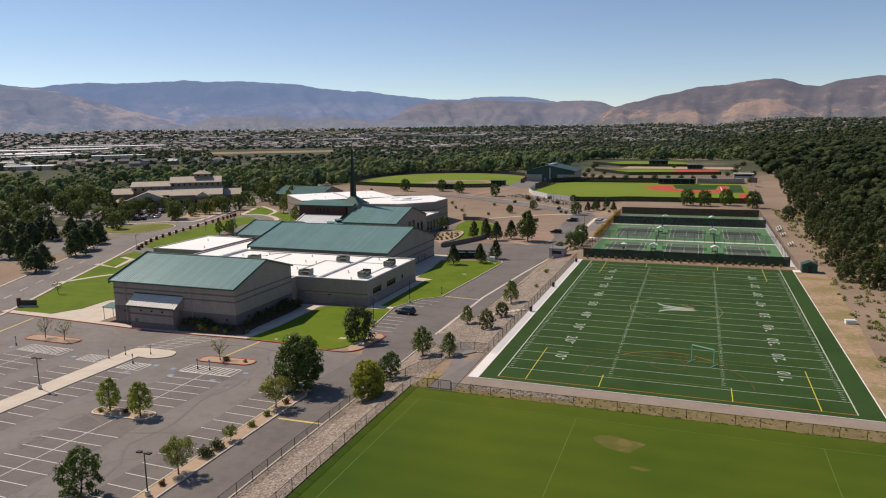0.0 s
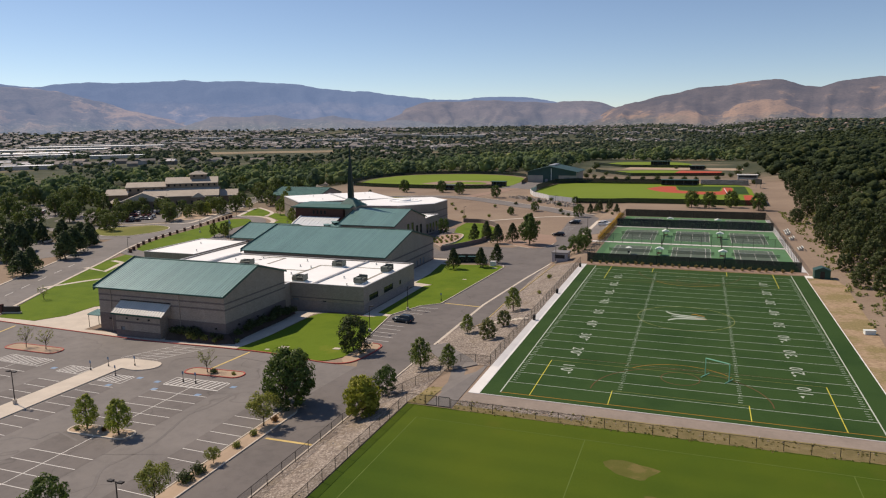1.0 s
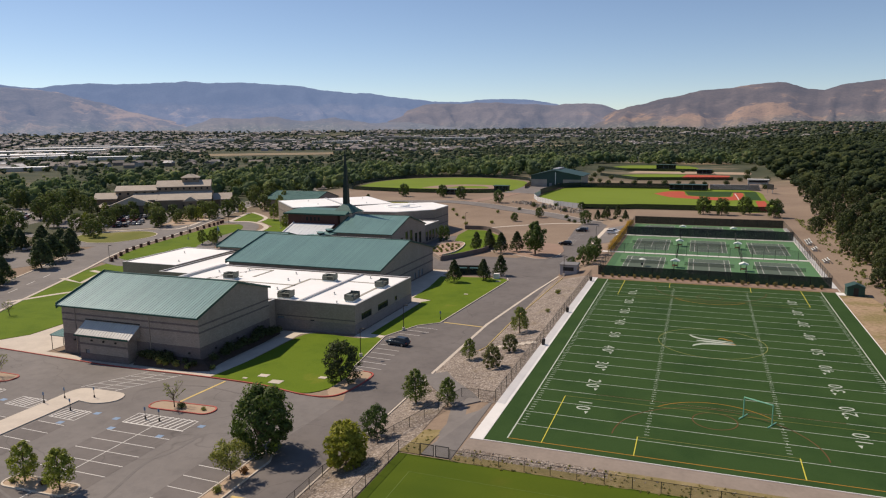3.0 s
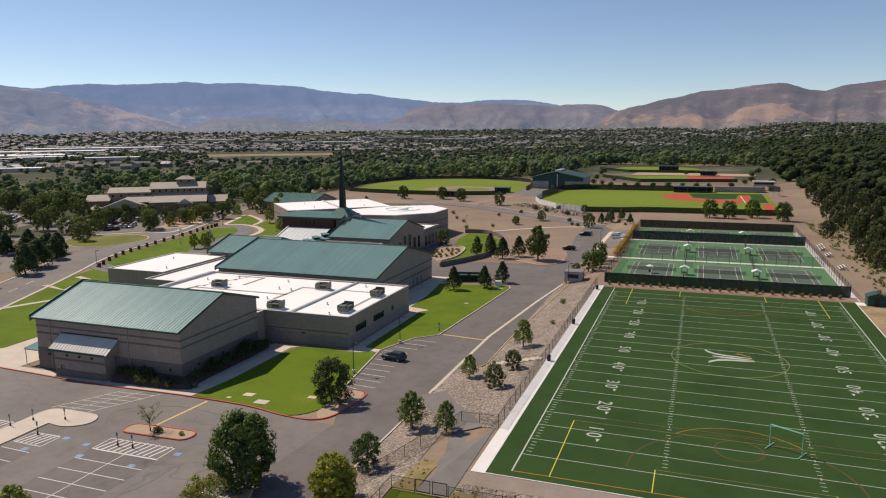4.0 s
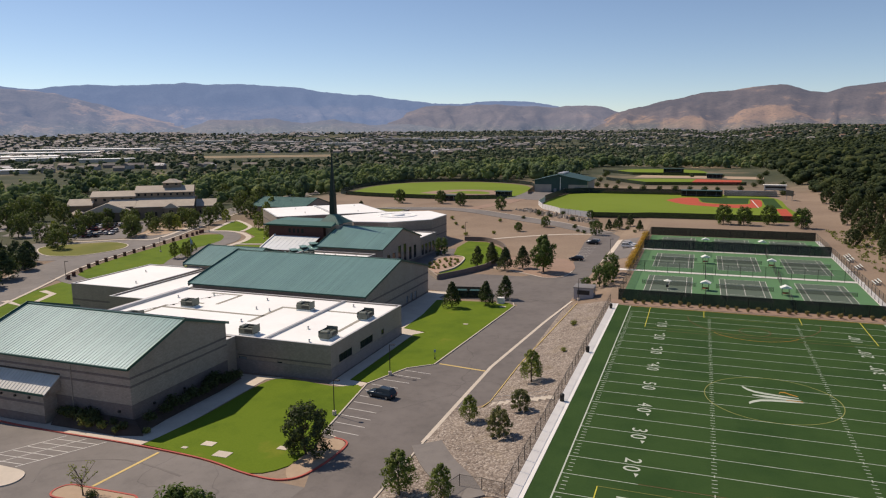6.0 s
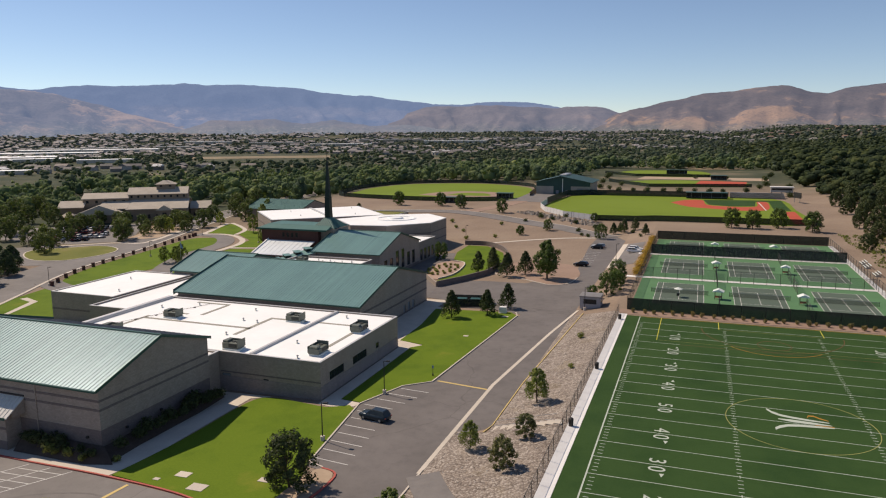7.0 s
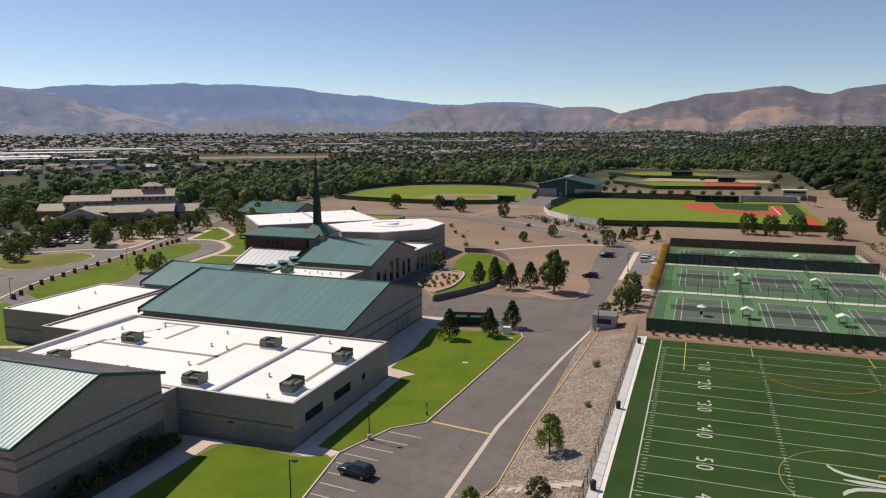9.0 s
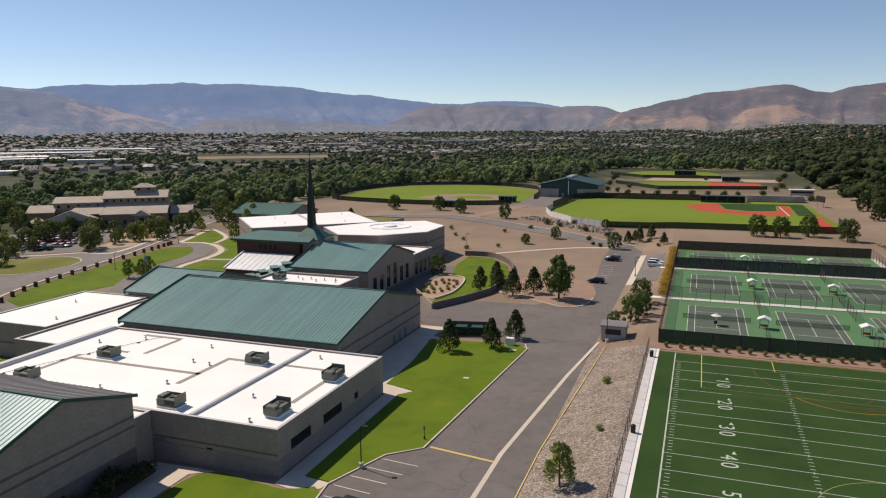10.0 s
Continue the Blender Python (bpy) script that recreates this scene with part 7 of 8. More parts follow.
def fence(name, label, path, h, fabric, step=3.0, rail=True, post_r=0.04, post_mat=METAL_DARK, base=0.05):
    f = thing(name, label, "fence")
    post = Geo().tube((0, 0, -0.1), (0, 0, h + 0.05), post_r, sides=6).mesh("post", post_mat)
    for (ax, ay), (bx, by) in zip(path, path[1:]):
        d = math.hypot(bx - ax, by - ay)
        n = max(1, round(d / step))
        pts = [(ax + (bx - ax) * k / n, ay + (by - ay) * k / n) for k in range(n + 1)]
        for x, y in pts:
            part("post", post, post_mat, f, at=pose(x, y, H(x, y)))
        for (px, py), (qx, qy) in zip(pts, pts[1:]):
            z0, z1 = H(px, py), H(qx, qy)
            nx, ny = -(qy - py) / d * n * 0.012, (qx - px) / d * n * 0.012
            o = [(px - nx, py - ny, z0), (qx - nx, qy - ny, z1), (qx + nx, qy + ny, z1), (px + nx, py + ny, z0)]
            part("panel", Geo().prism([(x, y, z + base) for x, y, z in o], [(x, y, z + h) for x, y, z in o]), fabric, f)
            if rail:
                part("rail", Geo().tube((px, py, z0 + h), (qx, qy, z1 + h), 0.03, sides=5), post_mat, f)
    return f


fence("chain_link_fence", "dark chain-link fence along the football field", [(-4.65, 6.5), (-4.65, 98.5)], 1.8, CHAIN)
fence("chain_link_fence", "dark chain-link fence beside the drive", [(-18.7, -90), (-18.6, -18), (-12.0, 3.0), (-10.2, 8.0), (-4.65, 6.5)], 1.5, CHAIN)
fence("chain_link_fence", "dark chain-link fence along the grass field", [(-11.3, -90), (-11.3, -12.6), (-8.6, -12.6)], 1.5, CHAIN)
fence("chain_link_fence", "dark chain-link fence at the end of the grass field", [(-4.8, -12.6), (60, -12.6)], 1.3, CHAIN)
gate = thing("field_gate", "dark metal gate at the field ramp", "gate")
for x0, x1 in ((-8.5, -6.8), (-6.6, -4.9)):
    g = Geo().box(x0, x1, -12.64, -12.56, 0.15, 0.22).box(x0, x1, -12.64, -12.56, 1.5, 1.57).box(x0, x0 + 0.07, -12.64, -12.56, 0.15, 1.57).box(x1 - 0.07, x1, -12.64, -12.56, 0.15, 1.57)
    leaf = part("leaf", g, METAL_DARK, gate)
    part("fabric", Geo().box(x0 + 0.07, x1 - 0.07, -12.61, -12.59, 0.2, 1.5), CHAIN, leaf)

# ---- tennis courts ----
tennis = slab("tennis_court", rect(-2.8, 51.6, 101.8, 138.2), COURT_GREEN, 0.03, "green acrylic tennis court surface", "tennis court")
for y0, y1 in ((140.4, 176.6), (179.4, 211.5)):
    slab("tennis_court", rect(-2.8, 51.6, y0, y1), COURT_GREEN, 0.03, "green acrylic tennis court surface", "tennis court")
slab("pavement", rect(-7.0, 53.4, 138.25, 140.35), CONCRETE_WHITE, 0.035, "pale concrete walk between the courts", "sidewalk", flat=0)
slab("pavement", rect(-7.0, 53.4, 176.65, 178.95), CONCRETE_WHITE, 0.035, "pale concrete walk between the courts", "sidewalk", flat=0)
slab("pavement", rect(51.7, 53.2, 98, 212), CONCRETE_WHITE, 0.033, "pale concrete walk beside the courts", "sidewalk")
slab("planting_bed", rect(-4.6, 53, 97.5, 101.5), DG_RED, 0.04, "brown mulch bed before the tennis fence", "planting bed")


def court(cx, cy):
    c = part("play_area", Geo().box(cx - 5.5, cx + 5.5, cy - 11.9, cy + 11.9, 0.02, 0.038), COURT_GREY)
    tagged(c, "dark grey-green tennis court with white lines", "tennis court", "tennis courts", "structure")
    for x in (-5.485, -4.115, 4.115, 5.485):
        part("court_line", Geo().box(cx + x - 0.05, cx + x + 0.05, cy - 11.885, cy + 11.885, 0.039, 0.046), PAINT_WHITE, c)
    for y in (-11.885, 11.885):
        part("court_line", Geo().box(cx - 5.43, cx + 5.43, cy + y - 0.05, cy + y + 0.05, 0.039, 0.045), PAINT_WHITE, c)
    for y in (-6.4, 6.4):
        part("court_line", Geo().box(cx - 4.06, cx + 4.06, cy + y - 0.05, cy + y + 0.05, 0.039, 0.045), PAINT_WHITE, c)
    part("court_line", Geo().box(cx - 0.05, cx + 0.05, cy - 6.35, cy + 6.35, 0.039, 0.044), PAINT_WHITE, c)
    n = thing("tennis_net", "dark tennis net with a white tape", "net", group="tennis nets")
    part("netting", Geo().box(cx - 6.3, cx + 6.3, cy - 0.015, cy + 0.015, 0.06, 0.98), NET, n)
    part("tape", Geo().box(cx - 6.3, cx + 6.3, cy - 0.025, cy + 0.025, 0.98, 1.05), METAL_GREY, n)
    for x in (-6.4, 6.4):
        part("net_post", Geo().tube((cx + x, cy, 0.03), (cx + x, cy, 1.1), 0.05), METAL_DARK, n)


for cy in (121.4, 158.4, 195.4):
    for cx in (7.0, 24.5, 42.2):
        court(cx, cy)


def shelter():
    s = thing("court_shelter", "small white-roofed bench shelter between tennis courts", "shelter", group="court shelters")
    for x, y in ((-0.9, -0.7), (0.9, -0.7), (-0.9, 0.7), (0.9, 0.7)):
        part("post", Geo().tube((x, y, 0), (x, y, 2.3), 0.05), METAL_DARK, s)
    g = Geo().prism([(-1.5, -1.3, 2.2), (1.5, -1.3, 2.2), (1.5, -1.3, 2.3), (0, -1.3, 2.95), (-1.5, -1.3, 2.3)], [(-1.5, 1.3, 2.2), (1.5, 1.3, 2.2), (1.5, 1.3, 2.3), (0, 1.3, 2.95), (-1.5, 1.3, 2.3)])
    part("roof", g, WHITE_PLASTIC, s, "white sheet roof")
    part("seat", Geo().box(-0.8, 0.8, -0.25, 0.25, 0.42, 0.5), WOOD_RED, s, "reddish timber bench")
    part("backrest", Geo().box(-0.8, 0.8, -0.03, 0.03, 0.55, 0.95), WOOD_RED, s)
    return s


sh = shelter()
for k, (x, y) in enumerate(((15.6, 118), (33.2, 118), (15.7, 156), (33.2, 155), (15.8, 192), (33.4, 192))):
    m = pose(x, y, 0.03, 0, 0, 8 * (k % 3) - 6)
    if k == 0:
        sh.matrix_basis = m @ Matrix.Scale(0.82, 4)
    else:
        copy_thing(sh, m)
cart = thing("ball_cart", "ball cart under a pale parasol on the tennis court", "cart", pose(6.8, 117.5, 0.04))
part("pole", Geo().tube((0, 0, 0), (0, 0, 2.1), 0.03), METAL_GREY, cart)
part("canopy", Geo().tube((0, 0, 1.9), (0, 0, 2.3), 1.0, 0.05, 10), WHITE_PLASTIC, cart, "pale green parasol")
part("basket", Geo().box(-0.3, 0.3, -0.3, 0.3, 0.3, 0.9, 0.04), METAL_DARK, cart)
fence("tennis_fence", "tall tennis fence with dark green windscreen", [(-3.2, 101.6), (51.8, 101.6)], 2.6, SCREEN, 4.6, post_r=0.05)
fence("tennis_fence", "tall tennis fence with dark green windscreen", [(-3.2, 179.0), (51.8, 179.0)], 3.0, SCREEN, 4.6, post_r=0.05)
fence("tennis_fence", "tall tennis fence with dark green windscreen", [(-3.2, 211.8), (51.8, 211.8)], 3.0, SCREEN, 4.6, post_r=0.05)
for y in (138.2, 176.7):
    fence("tennis_fence", "tall open chain-link tennis fence", [(-3.2, y), (51.8, y)], 3.0, CHAIN, 3.0, post_r=0.05)
for x in (-3.2, 51.8):
    for y0, y1 in ((101.6, 138.2), (140.4, 176.7), (179.0, 211.8)):
        fence("tennis_fence", "tall open chain-link tennis fence", [(x, y0), (x, y1)], 3.0, CHAIN, 3.6, post_r=0.05)
for x in (15.6, 33.3):
    for y0, y1 in ((103, 112), (129, 138), (142, 150), (168, 176)):
        fence("court_divider", "short chain-link divider between courts", [(x, y0), (x, y1)], 2.4, CHAIN, 3.0)


def bleacher():
    b = thing("bleacher", "small white aluminium bleacher", "bleacher", group="court bleachers")
    for k in range(3):
        part("seat", Geo().box(-2.2, 2.2, k * 0.6, k * 0.6 + 0.28, 0.4 + 0.3 * k, 0.45 + 0.3 * k), WHITE_PLASTIC, b)
    for x in (-1.8, 0, 1.8):
        part("frame", Geo().box(x - 0.04, x + 0.04, 0.05, 1.4, 0, 0.4).box(x - 0.04, x + 0.04, 1.2, 1.4, 0.4, 1.0).weld(), METAL_GREY, b)
    return b


bl = bleacher()
bl.matrix_basis = pose(55.2, 139, 0, 0, 0, -90)
for x, y in ((55.2, 178), (55.0, 172), (55.0, 160)):
    copy_thing(bl, pose(x, y, 0, 0, 0, -90))

# ---- football field furniture ----
goal = thing("soccer_goal", "light green portable soccer goal on the turf", "goal", pose(29.6, 10.9, 0.06, 0, 0, -29))
GREEN_PIPE = plain("pale green pipe", (0.22, 0.52, 0.36), 0.5)
part("crossbar", Geo().tube((-1.9, 0, 2.75), (1.9, 0, 2.75), 0.09), GREEN_PIPE, goal)
for x in (-1.9, 1.9):
    part("upright", Geo().tube((x, 0, 0), (x, 0, 2.75), 0.075), GREEN_PIPE, goal)
    part("foot", Geo().tube((x, -1.2, 0.05), (x, 1.2, 0.05), 0.075), GREEN_PIPE, goal)
for x, y in ((-3.9, 35.2), (-3.9, 59.4), (-3.8, 92.4)):
    b = thing("litter_bin", "black litter bin beside the turf", "bin", pose(x, y, 0.09))
    part("body", Geo().tube((0, 0, 0), (0, 0, 0.95), 0.3, 0.34, 12), METAL_DARK, b)
    part("lid", Geo().tube((0, 0, 0.95), (0, 0, 1.1), 0.36, 0.2, 12), METAL_DARK, b)
kiosk = thing("storage_shed", "small dark green storage shed beside the field", "shed", pose(55.6, 95.6, 0))
part("body", Geo().box(-1.8, 1.8, -1.4, 1.4, 0, 2.1), GREEN_TRIM, kiosk)
part("roof", Geo().prism([(-2.0, -1.6, 2.1), (2.0, -1.6, 2.1), (0, -1.6, 2.9)], [(-2.0, 1.6, 2.1), (2.0, 1.6, 2.1), (0, 1.6, 2.9)]), STEEL_ROOF, kiosk)
part("door", Geo().box(-0.5, 0.5, -1.45, -1.4, 0.05, 1.9), METAL_DARK, kiosk)
part("pad", Geo().box(-3.6, -1.9, -1.5, 1.5, -0.1, 0.06), CONCRETE_WHITE, kiosk)
bx = thing("equipment_box", "white equipment box on the dirt beside the field", "box", pose(56.2, 44.2, 0, 0, 0, 10))
part("body", Geo().box(-0.9, 0.9, -0.5, 0.5, 0, 0.7, 0.05), WHITE_PLASTIC, bx)
part("lid", Geo().box(-0.95, 0.95, -0.55, 0.55, 0.7, 0.8, 0.03), WHITE_PLASTIC, bx)
stairs = thing("ramp_stairs", "pale concrete steps through the gravel bank", "steps")
for k in range(9):
    x = -14.2 + k * 1.0
    part("step", Geo().box(x, x + 1.05, 33.2 + 0.25 * k, 35.4 + 0.15 * k, H(x, 40) - 0.3, H(x + 0.5, 40) + 0.16), CONCRETE, stairs)
for y in (33.4, 35.3):
    part("handrail", Geo().tube((-14.2, y, H(-14.2, 40) + 1.0), (-6.0, y + 1.2, 1.0), 0.03, sides=6), METAL_GREY, stairs)

# ---- lamps, signs ----


def lamp(arms, h=5.4):
    l = thing("street_lamp", "dark bronze parking lot lamp on a concrete base", "street lamp", group="lot lamps")
    part("base", Geo().tube((0, 0, -0.2), (0, 0, 0.7), 0.3, sides=12), CONCRETE, l)
    part("pole", Geo().tube((0, 0, 0.7), (0, 0, h), 0.08, 0.06, 8), METAL_DARK, l)
    for s in ((1,) if arms == 1 else (1, -1)):
        part("arm", Geo().box(min(0, s * 0.5), max(0, s * 0.5), -0.04, 0.04, h - 0.1, h - 0.02), METAL_DARK, l)
        head = part("head", Geo().box(*sorted((s * 0.35, s * 0.95)), -0.22, 0.22, h - 0.08, h + 0.08, 0.03), METAL_DARK, l)
        part("lens", Geo().box(*sorted((s * 0.42, s * 0.88)), -0.16, 0.16, h - 0.1, h - 0.081), CONCRETE_WHITE, head)
    return l


one, two = lamp(1), lamp(2, 5.2)
one.matrix_basis, two.matrix_basis = pose(-35.2, 25.2, H(-35, 25), 0, 0, 0), pose(-71.6, -24.4, H(-71, -24) + 0.15)
for x, y in ((-34.6, 43.6), (-12.6, 103.2), (-41.9, 255), (-76.6, 213), (-13.2, 170), (-160, 92), (-168, 140), (-186, 190), (-150, 178)):
    copy_thing(one, pose(x, y, H(x, y), 0, 0, 10))
for x, y in ((-28.4, -47.8), (-110, -26), (-71.2, -58)):
    copy_thing(two, pose(x, y, H(x, y)))


def sign():
    s = thing("parking_sign", "small parking sign on a thin post", "sign", group="parking signs")
    part("post", Geo().tube((0, 0, 0), (0, 0, 1.9), 0.04, sides=6), METAL_DARK, s)
    part("plate", Geo().box(-0.16, 0.16, -0.03, -0.01, 1.4, 1.9), PAINT_BLUE, s)
    part("base", Geo().tube((0, 0, 0), (0, 0, 0.5), 0.12, sides=8), METAL_DARK, s)
    return s


sg = sign()
sg.matrix_basis = pose(-50, -9.3, H(-50, -9))
for x, y in ((-71.5, -6.0), (-67, -4.5), (-73, -8.5), (-66.4, -9.6), (-98, -7), (-44.2, 45.8), (-30.2, 53.5), (-52.5, -9.3)):
    copy_thing(sg, pose(x, y, H(x, y)))
mon = thing("monument_sign", "dark monument sign on the front lawn", "sign", pose(-123.6, 17.4, H(-123, 17), 0, 0, 18))
part("plinth", Geo().box(-2.2, 2.2, -0.4, 0.4, 0, 0.4), CONCRETE, mon)
part("panel", Geo().box(-2.0, 2.0, -0.25, 0.25, 0.4, 1.7, 0.05), METAL_DARK, mon)
part("pillar", Geo().box(-2.6, -2.0, -0.4, 0.4, 0, 2.2, 0.05), BRICK, mon)
flag = thing("flagpole", "tall flagpole with a furled dark flag", "flagpole", pose(-143, 126, H(-143, 126)))
part("pole", Geo().tube((0, 0, 0), (0, 0, 9), 0.07, 0.04), METAL_GREY, flag)
part("flag", Geo().prism([(0.05, -0.02, 6.6), (0.9, -0.02, 6.2), (0.7, -0.02, 7.2), (0.05, -0.02, 8.4)], [(0.05, 0.06, 6.6), (0.9, 0.1, 6.2), (0.7, 0.08, 7.2), (0.05, 0.06, 8.4)]), PAINT_BLUE, flag)
piers = curve_path([(-159, 92), (-168, 108), (-173, 124), (-177.4, 142), (-182, 163), (-185, 178), (-187, 187)], 3)
pfence = fence("pier_fence", "low rail fence between brick piers along the west road", piers, 0.9, CHAIN, 20, post_r=0.06)
for k, (x, y) in enumerate(piers[::1]):
    p = thing("brick_pier", "short dark brick pier of the road fence", "pier", pose(x, y, H(x, y)), group="road piers")
    part("shaft", Geo().box(-0.36, 0.36, -0.36, 0.36, -0.1, 1.25), BRICK, p)
    part("cap", Geo().box(-0.44, 0.44, -0.44, 0.44, 1.25, 1.38, 0.05), BRICK, p)

# ---- cars ----


def car(label, paint, long=4.6, high=1.55):
    """A parked car: body with a tapered cabin, glazing, wheels and lights; nose towards +x."""
    c = thing("car", label, "car", group="parked cars")
    h, l = high, long / 2
    g = Geo()
    rows = ((-1.0, 0.46, 0.84, 0.72), (-0.97, 0.32, 0.98, 0.82), (-0.85, 0.26, 1.03, 0.89), (-0.4, 0.24, 1.02, 0.92), (0.2, 0.24, 1.0, 0.925), (0.5, 0.25, 0.98, 0.92), (0.75, 0.27, 0.91, 0.89), (0.9, 0.30, 0.82, 0.83), (0.98, 0.38, 0.70, 0.72), (1.0, 0.44, 0.62, 0.62))
    for f, z0, z1, w in rows:
        ring = [(w * 0.92, z0), (w * 0.995, z0 + 0.12), (w, z0 + (z1 - z0) * 0.55), (w * 0.965, z1 - 0.10), (w * 0.86, z1 - 0.015), (w * 0.45, z1 + 0.015)]
        g.v += [(l * f, y, z) for y, z in ring] + [(l * f, -y, z) for y, z in reversed(ring)]
    n = 12
    g.f = [(12 * k + i, 12 * k + (i + 1) % n, 12 * k + 12 + (i + 1) % n, 12 * k + 12 + i) for k in range(len(rows) - 1) for i in range(n)] + [tuple(range(n - 1, -1, -1)), tuple(range(12 * len(rows) - 12, 12 * len(rows)))]
    smooth(part("body", g, paint, c))
    cab = [(-l * 0.95, 0.99), (l * 0.44, 0.99), (l * 0.12, h - 0.08), (-l * 0.05, h - 0.02), (-l * 0.70, h - 0.03), (-l * 0.84, h - 0.14)]
    w = [(0.82 if z < 1.1 else 0.64) for x, z in cab]
    part("glasshouse", Geo().prism([(x, b, z) for (x, z), b in zip(cab, w)], [(x, -b, z) for (x, z), b in zip(cab, w)]), GLASS, c, "dark glass")
    part("roof", Geo().prism([(-l * 0.82, -0.66, h - 0.10), (l * 0.12, -0.66, h - 0.09), (l * 0.12, 0.66, h - 0.09), (-l * 0.82, 0.66, h - 0.10)], [(-l * 0.74, -0.52, h + 0.03), (l * 0.04, -0.52, h + 0.04), (l * 0.04, 0.52, h + 0.04), (-l * 0.74, 0.52, h + 0.03)]), paint, c)
    for s in (0.87, -0.87):
        for x in (l * 0.2, -l * 0.3):
            part("pillar", Geo().prism([(x, s, 0.98), (x + 0.1, s, 0.98), (x, s * 0.79, h)], [(x, s * 0.98, 0.98), (x + 0.1, s * 0.98, 0.98), (x, s * 0.77, h)]), paint, c)
        part("mirror", Geo().box(l * 0.3, l * 0.36, min(s, s * 1.16), max(s, s * 1.16), 1.0, 1.12), paint, c)
        for x in (l * 0.62, -l * 0.6):
            wh = part("wheel", Geo().tube((x, s * 0.8, 0.33), (x, s * 1.03, 0.33), 0.33, sides=14), RUBBER, c)
            part("rim", Geo().tube((x, s * 1.031, 0.33), (x, s * 1.045, 0.33), 0.2, sides=10), METAL_GREY, wh)
        part("headlight", Geo().box(l - 0.05, l + 0.01, *sorted((s * 0.95, s * 0.6)), 0.62, 0.76), CONCRETE_WHITE, c)
        part("tail_light", Geo().box(-l - 0.01, -l + 0.05, *sorted((s * 0.98, s * 0.7)), 0.7, 0.9), KERB_RED, c)
    return c


PAINTS = [("dark blue-grey", plain("dark blue-grey car paint", (0.03, 0.045, 0.06), 0.25, 0.3, vary=0.03)), ("black", plain("black car paint", (0.015, 0.015, 0.017), 0.22, 0.2, vary=0.03)),
          ("silver", plain("silver car paint", (0.45, 0.46, 0.47), 0.3, 0.5, vary=0.03)), ("white", plain("white car paint", (0.72, 0.72, 0.72), 0.3, 0.0, vary=0.03)), ("dark red", plain("dark red car paint", (0.15, 0.02, 0.02), 0.3, 0.1, vary=0.03))]
car("dark blue-grey estate car parked beside the lawn", PAINTS[0][1], 4.7, 1.62).matrix_basis = pose(-31.6, 33.8, H(-31, 34) + 0.03, 0, 0, 170)
protos = [car(f"{n} car parked in a lot", m) for n, m in PAINTS[1:]]
spots = [(-22.6, 160.6, 90 + 80, 0), (-22.4, 195.4, 172, 0), (-22.4, 198.2, 172, 1), (-8.6, 186, 0, 2), (-8.8, 182.4, 0, 2), (-135.5, 3, 95, 0), (-103.6, -11, 0, 0), (-112, -9, 0, 2)]
for row in range(6):
    for k in range(11):
        u, v = 6.2 * row, 3.0 * k
        x, y = -217 - 0.62 * u - 0.72 * v + random.uniform(-0.3, 0.3), 165 + 0.95 * u - 0.34 * v
        if random.random() < 0.7 and x < -209 - 0.3 * (y - 163) and y > 152:
            spots.append((x, y, 118 + random.choice((0, 180)) + random.uniform(-4, 4), random.randrange(4)))
for row in range(3):
    for k in range(9):
        if random.random() < 0.75:
            spots.append((-282 - 7.5 * row - 2.1 * k, 160 + 6 * row + 2.4 * k - 2.2 * row, 135 + random.uniform(-4, 4), random.randrange(4)))
spots += [(-232, 210, 60, 0), (-229.5, 211, 60, 3), (-268, 303, 20, 3), (-272, 306, 20, 2)]
for k in range(8):
    spots.append((-250 + 6 * k, 92 + 1.4 * k, 112, random.randrange(4)))
used = set()
for x, y, a, k in spots:
    m = pose(x, y, H(x, y) + 0.03, 0, 0, a)
    if k in used:
        copy_thing(protos[k], m)
    else:
        protos[k].matrix_basis = m
        used.add(k)
for k in range(4):
    if k not in used:
        protos[k].matrix_basis = pose(-240, 205 + 4 * k, -3.5, 0, 0, 130)

# ---- ball fields to the north ----
outfield = slab("ball_field", curve_path([(-34, 268), (10, 269), (53, 269), (55, 330), (50, 392), (0, 404), (-50, 404), (-66, 370), (-66, 310), (-56, 286), (-34, 268)], 4)[:-1], GRASS_FAR, 0.05, "bright green baseball outfield", "ball field", flat=0)
slab("infield", curve_path([(-4.5, 355), (2.5, 372), (12, 374), (14, 347), (26, 340), (38, 344), (40, 371), (45, 370), (44, 340), (40.5, 325), (30, 321), (18, 326), (5, 334), (-4.5, 355)], 3)[:-1], INFIELD, 0.07, "red clay baseball infield arc", "infield", flat=0)
slab("infield_turf", [(12.2, 376), (53, 381), (52.5, 327), (45, 327), (46, 372), (39.4, 372), (37.4, 345), (26, 341.4), (15, 348)], TURF, 0.09, "dark green artificial turf infield", "infield", flat=0)
slab("infield", [(48, 271), (53.4, 271), (53.6, 323), (49, 321)], INFIELD, 0.075, "red clay warning track", "warning track", flat=0)
strip("foul_line", [(40.6, 366), (41.2, 325)], -0.25, 0.25, PAINT_WHITE, 0.1, "white foul line", "foul line")
fence("ball_fence", "dark green padded outfield fence", [(-33, 265), (10, 266), (56, 267), (57, 300)], 2.6, SCREEN, 9)
fence("ball_fence", "dark windscreen fence behind the ball field", [(-68, 330), (-66, 380), (-54, 391), (0, 392), (26, 391)], 3.4, SCREEN, 10)
WHITE_FABRIC = mesh_fabric("pale banner fabric", (0.72, 0.71, 0.69), 0.05)
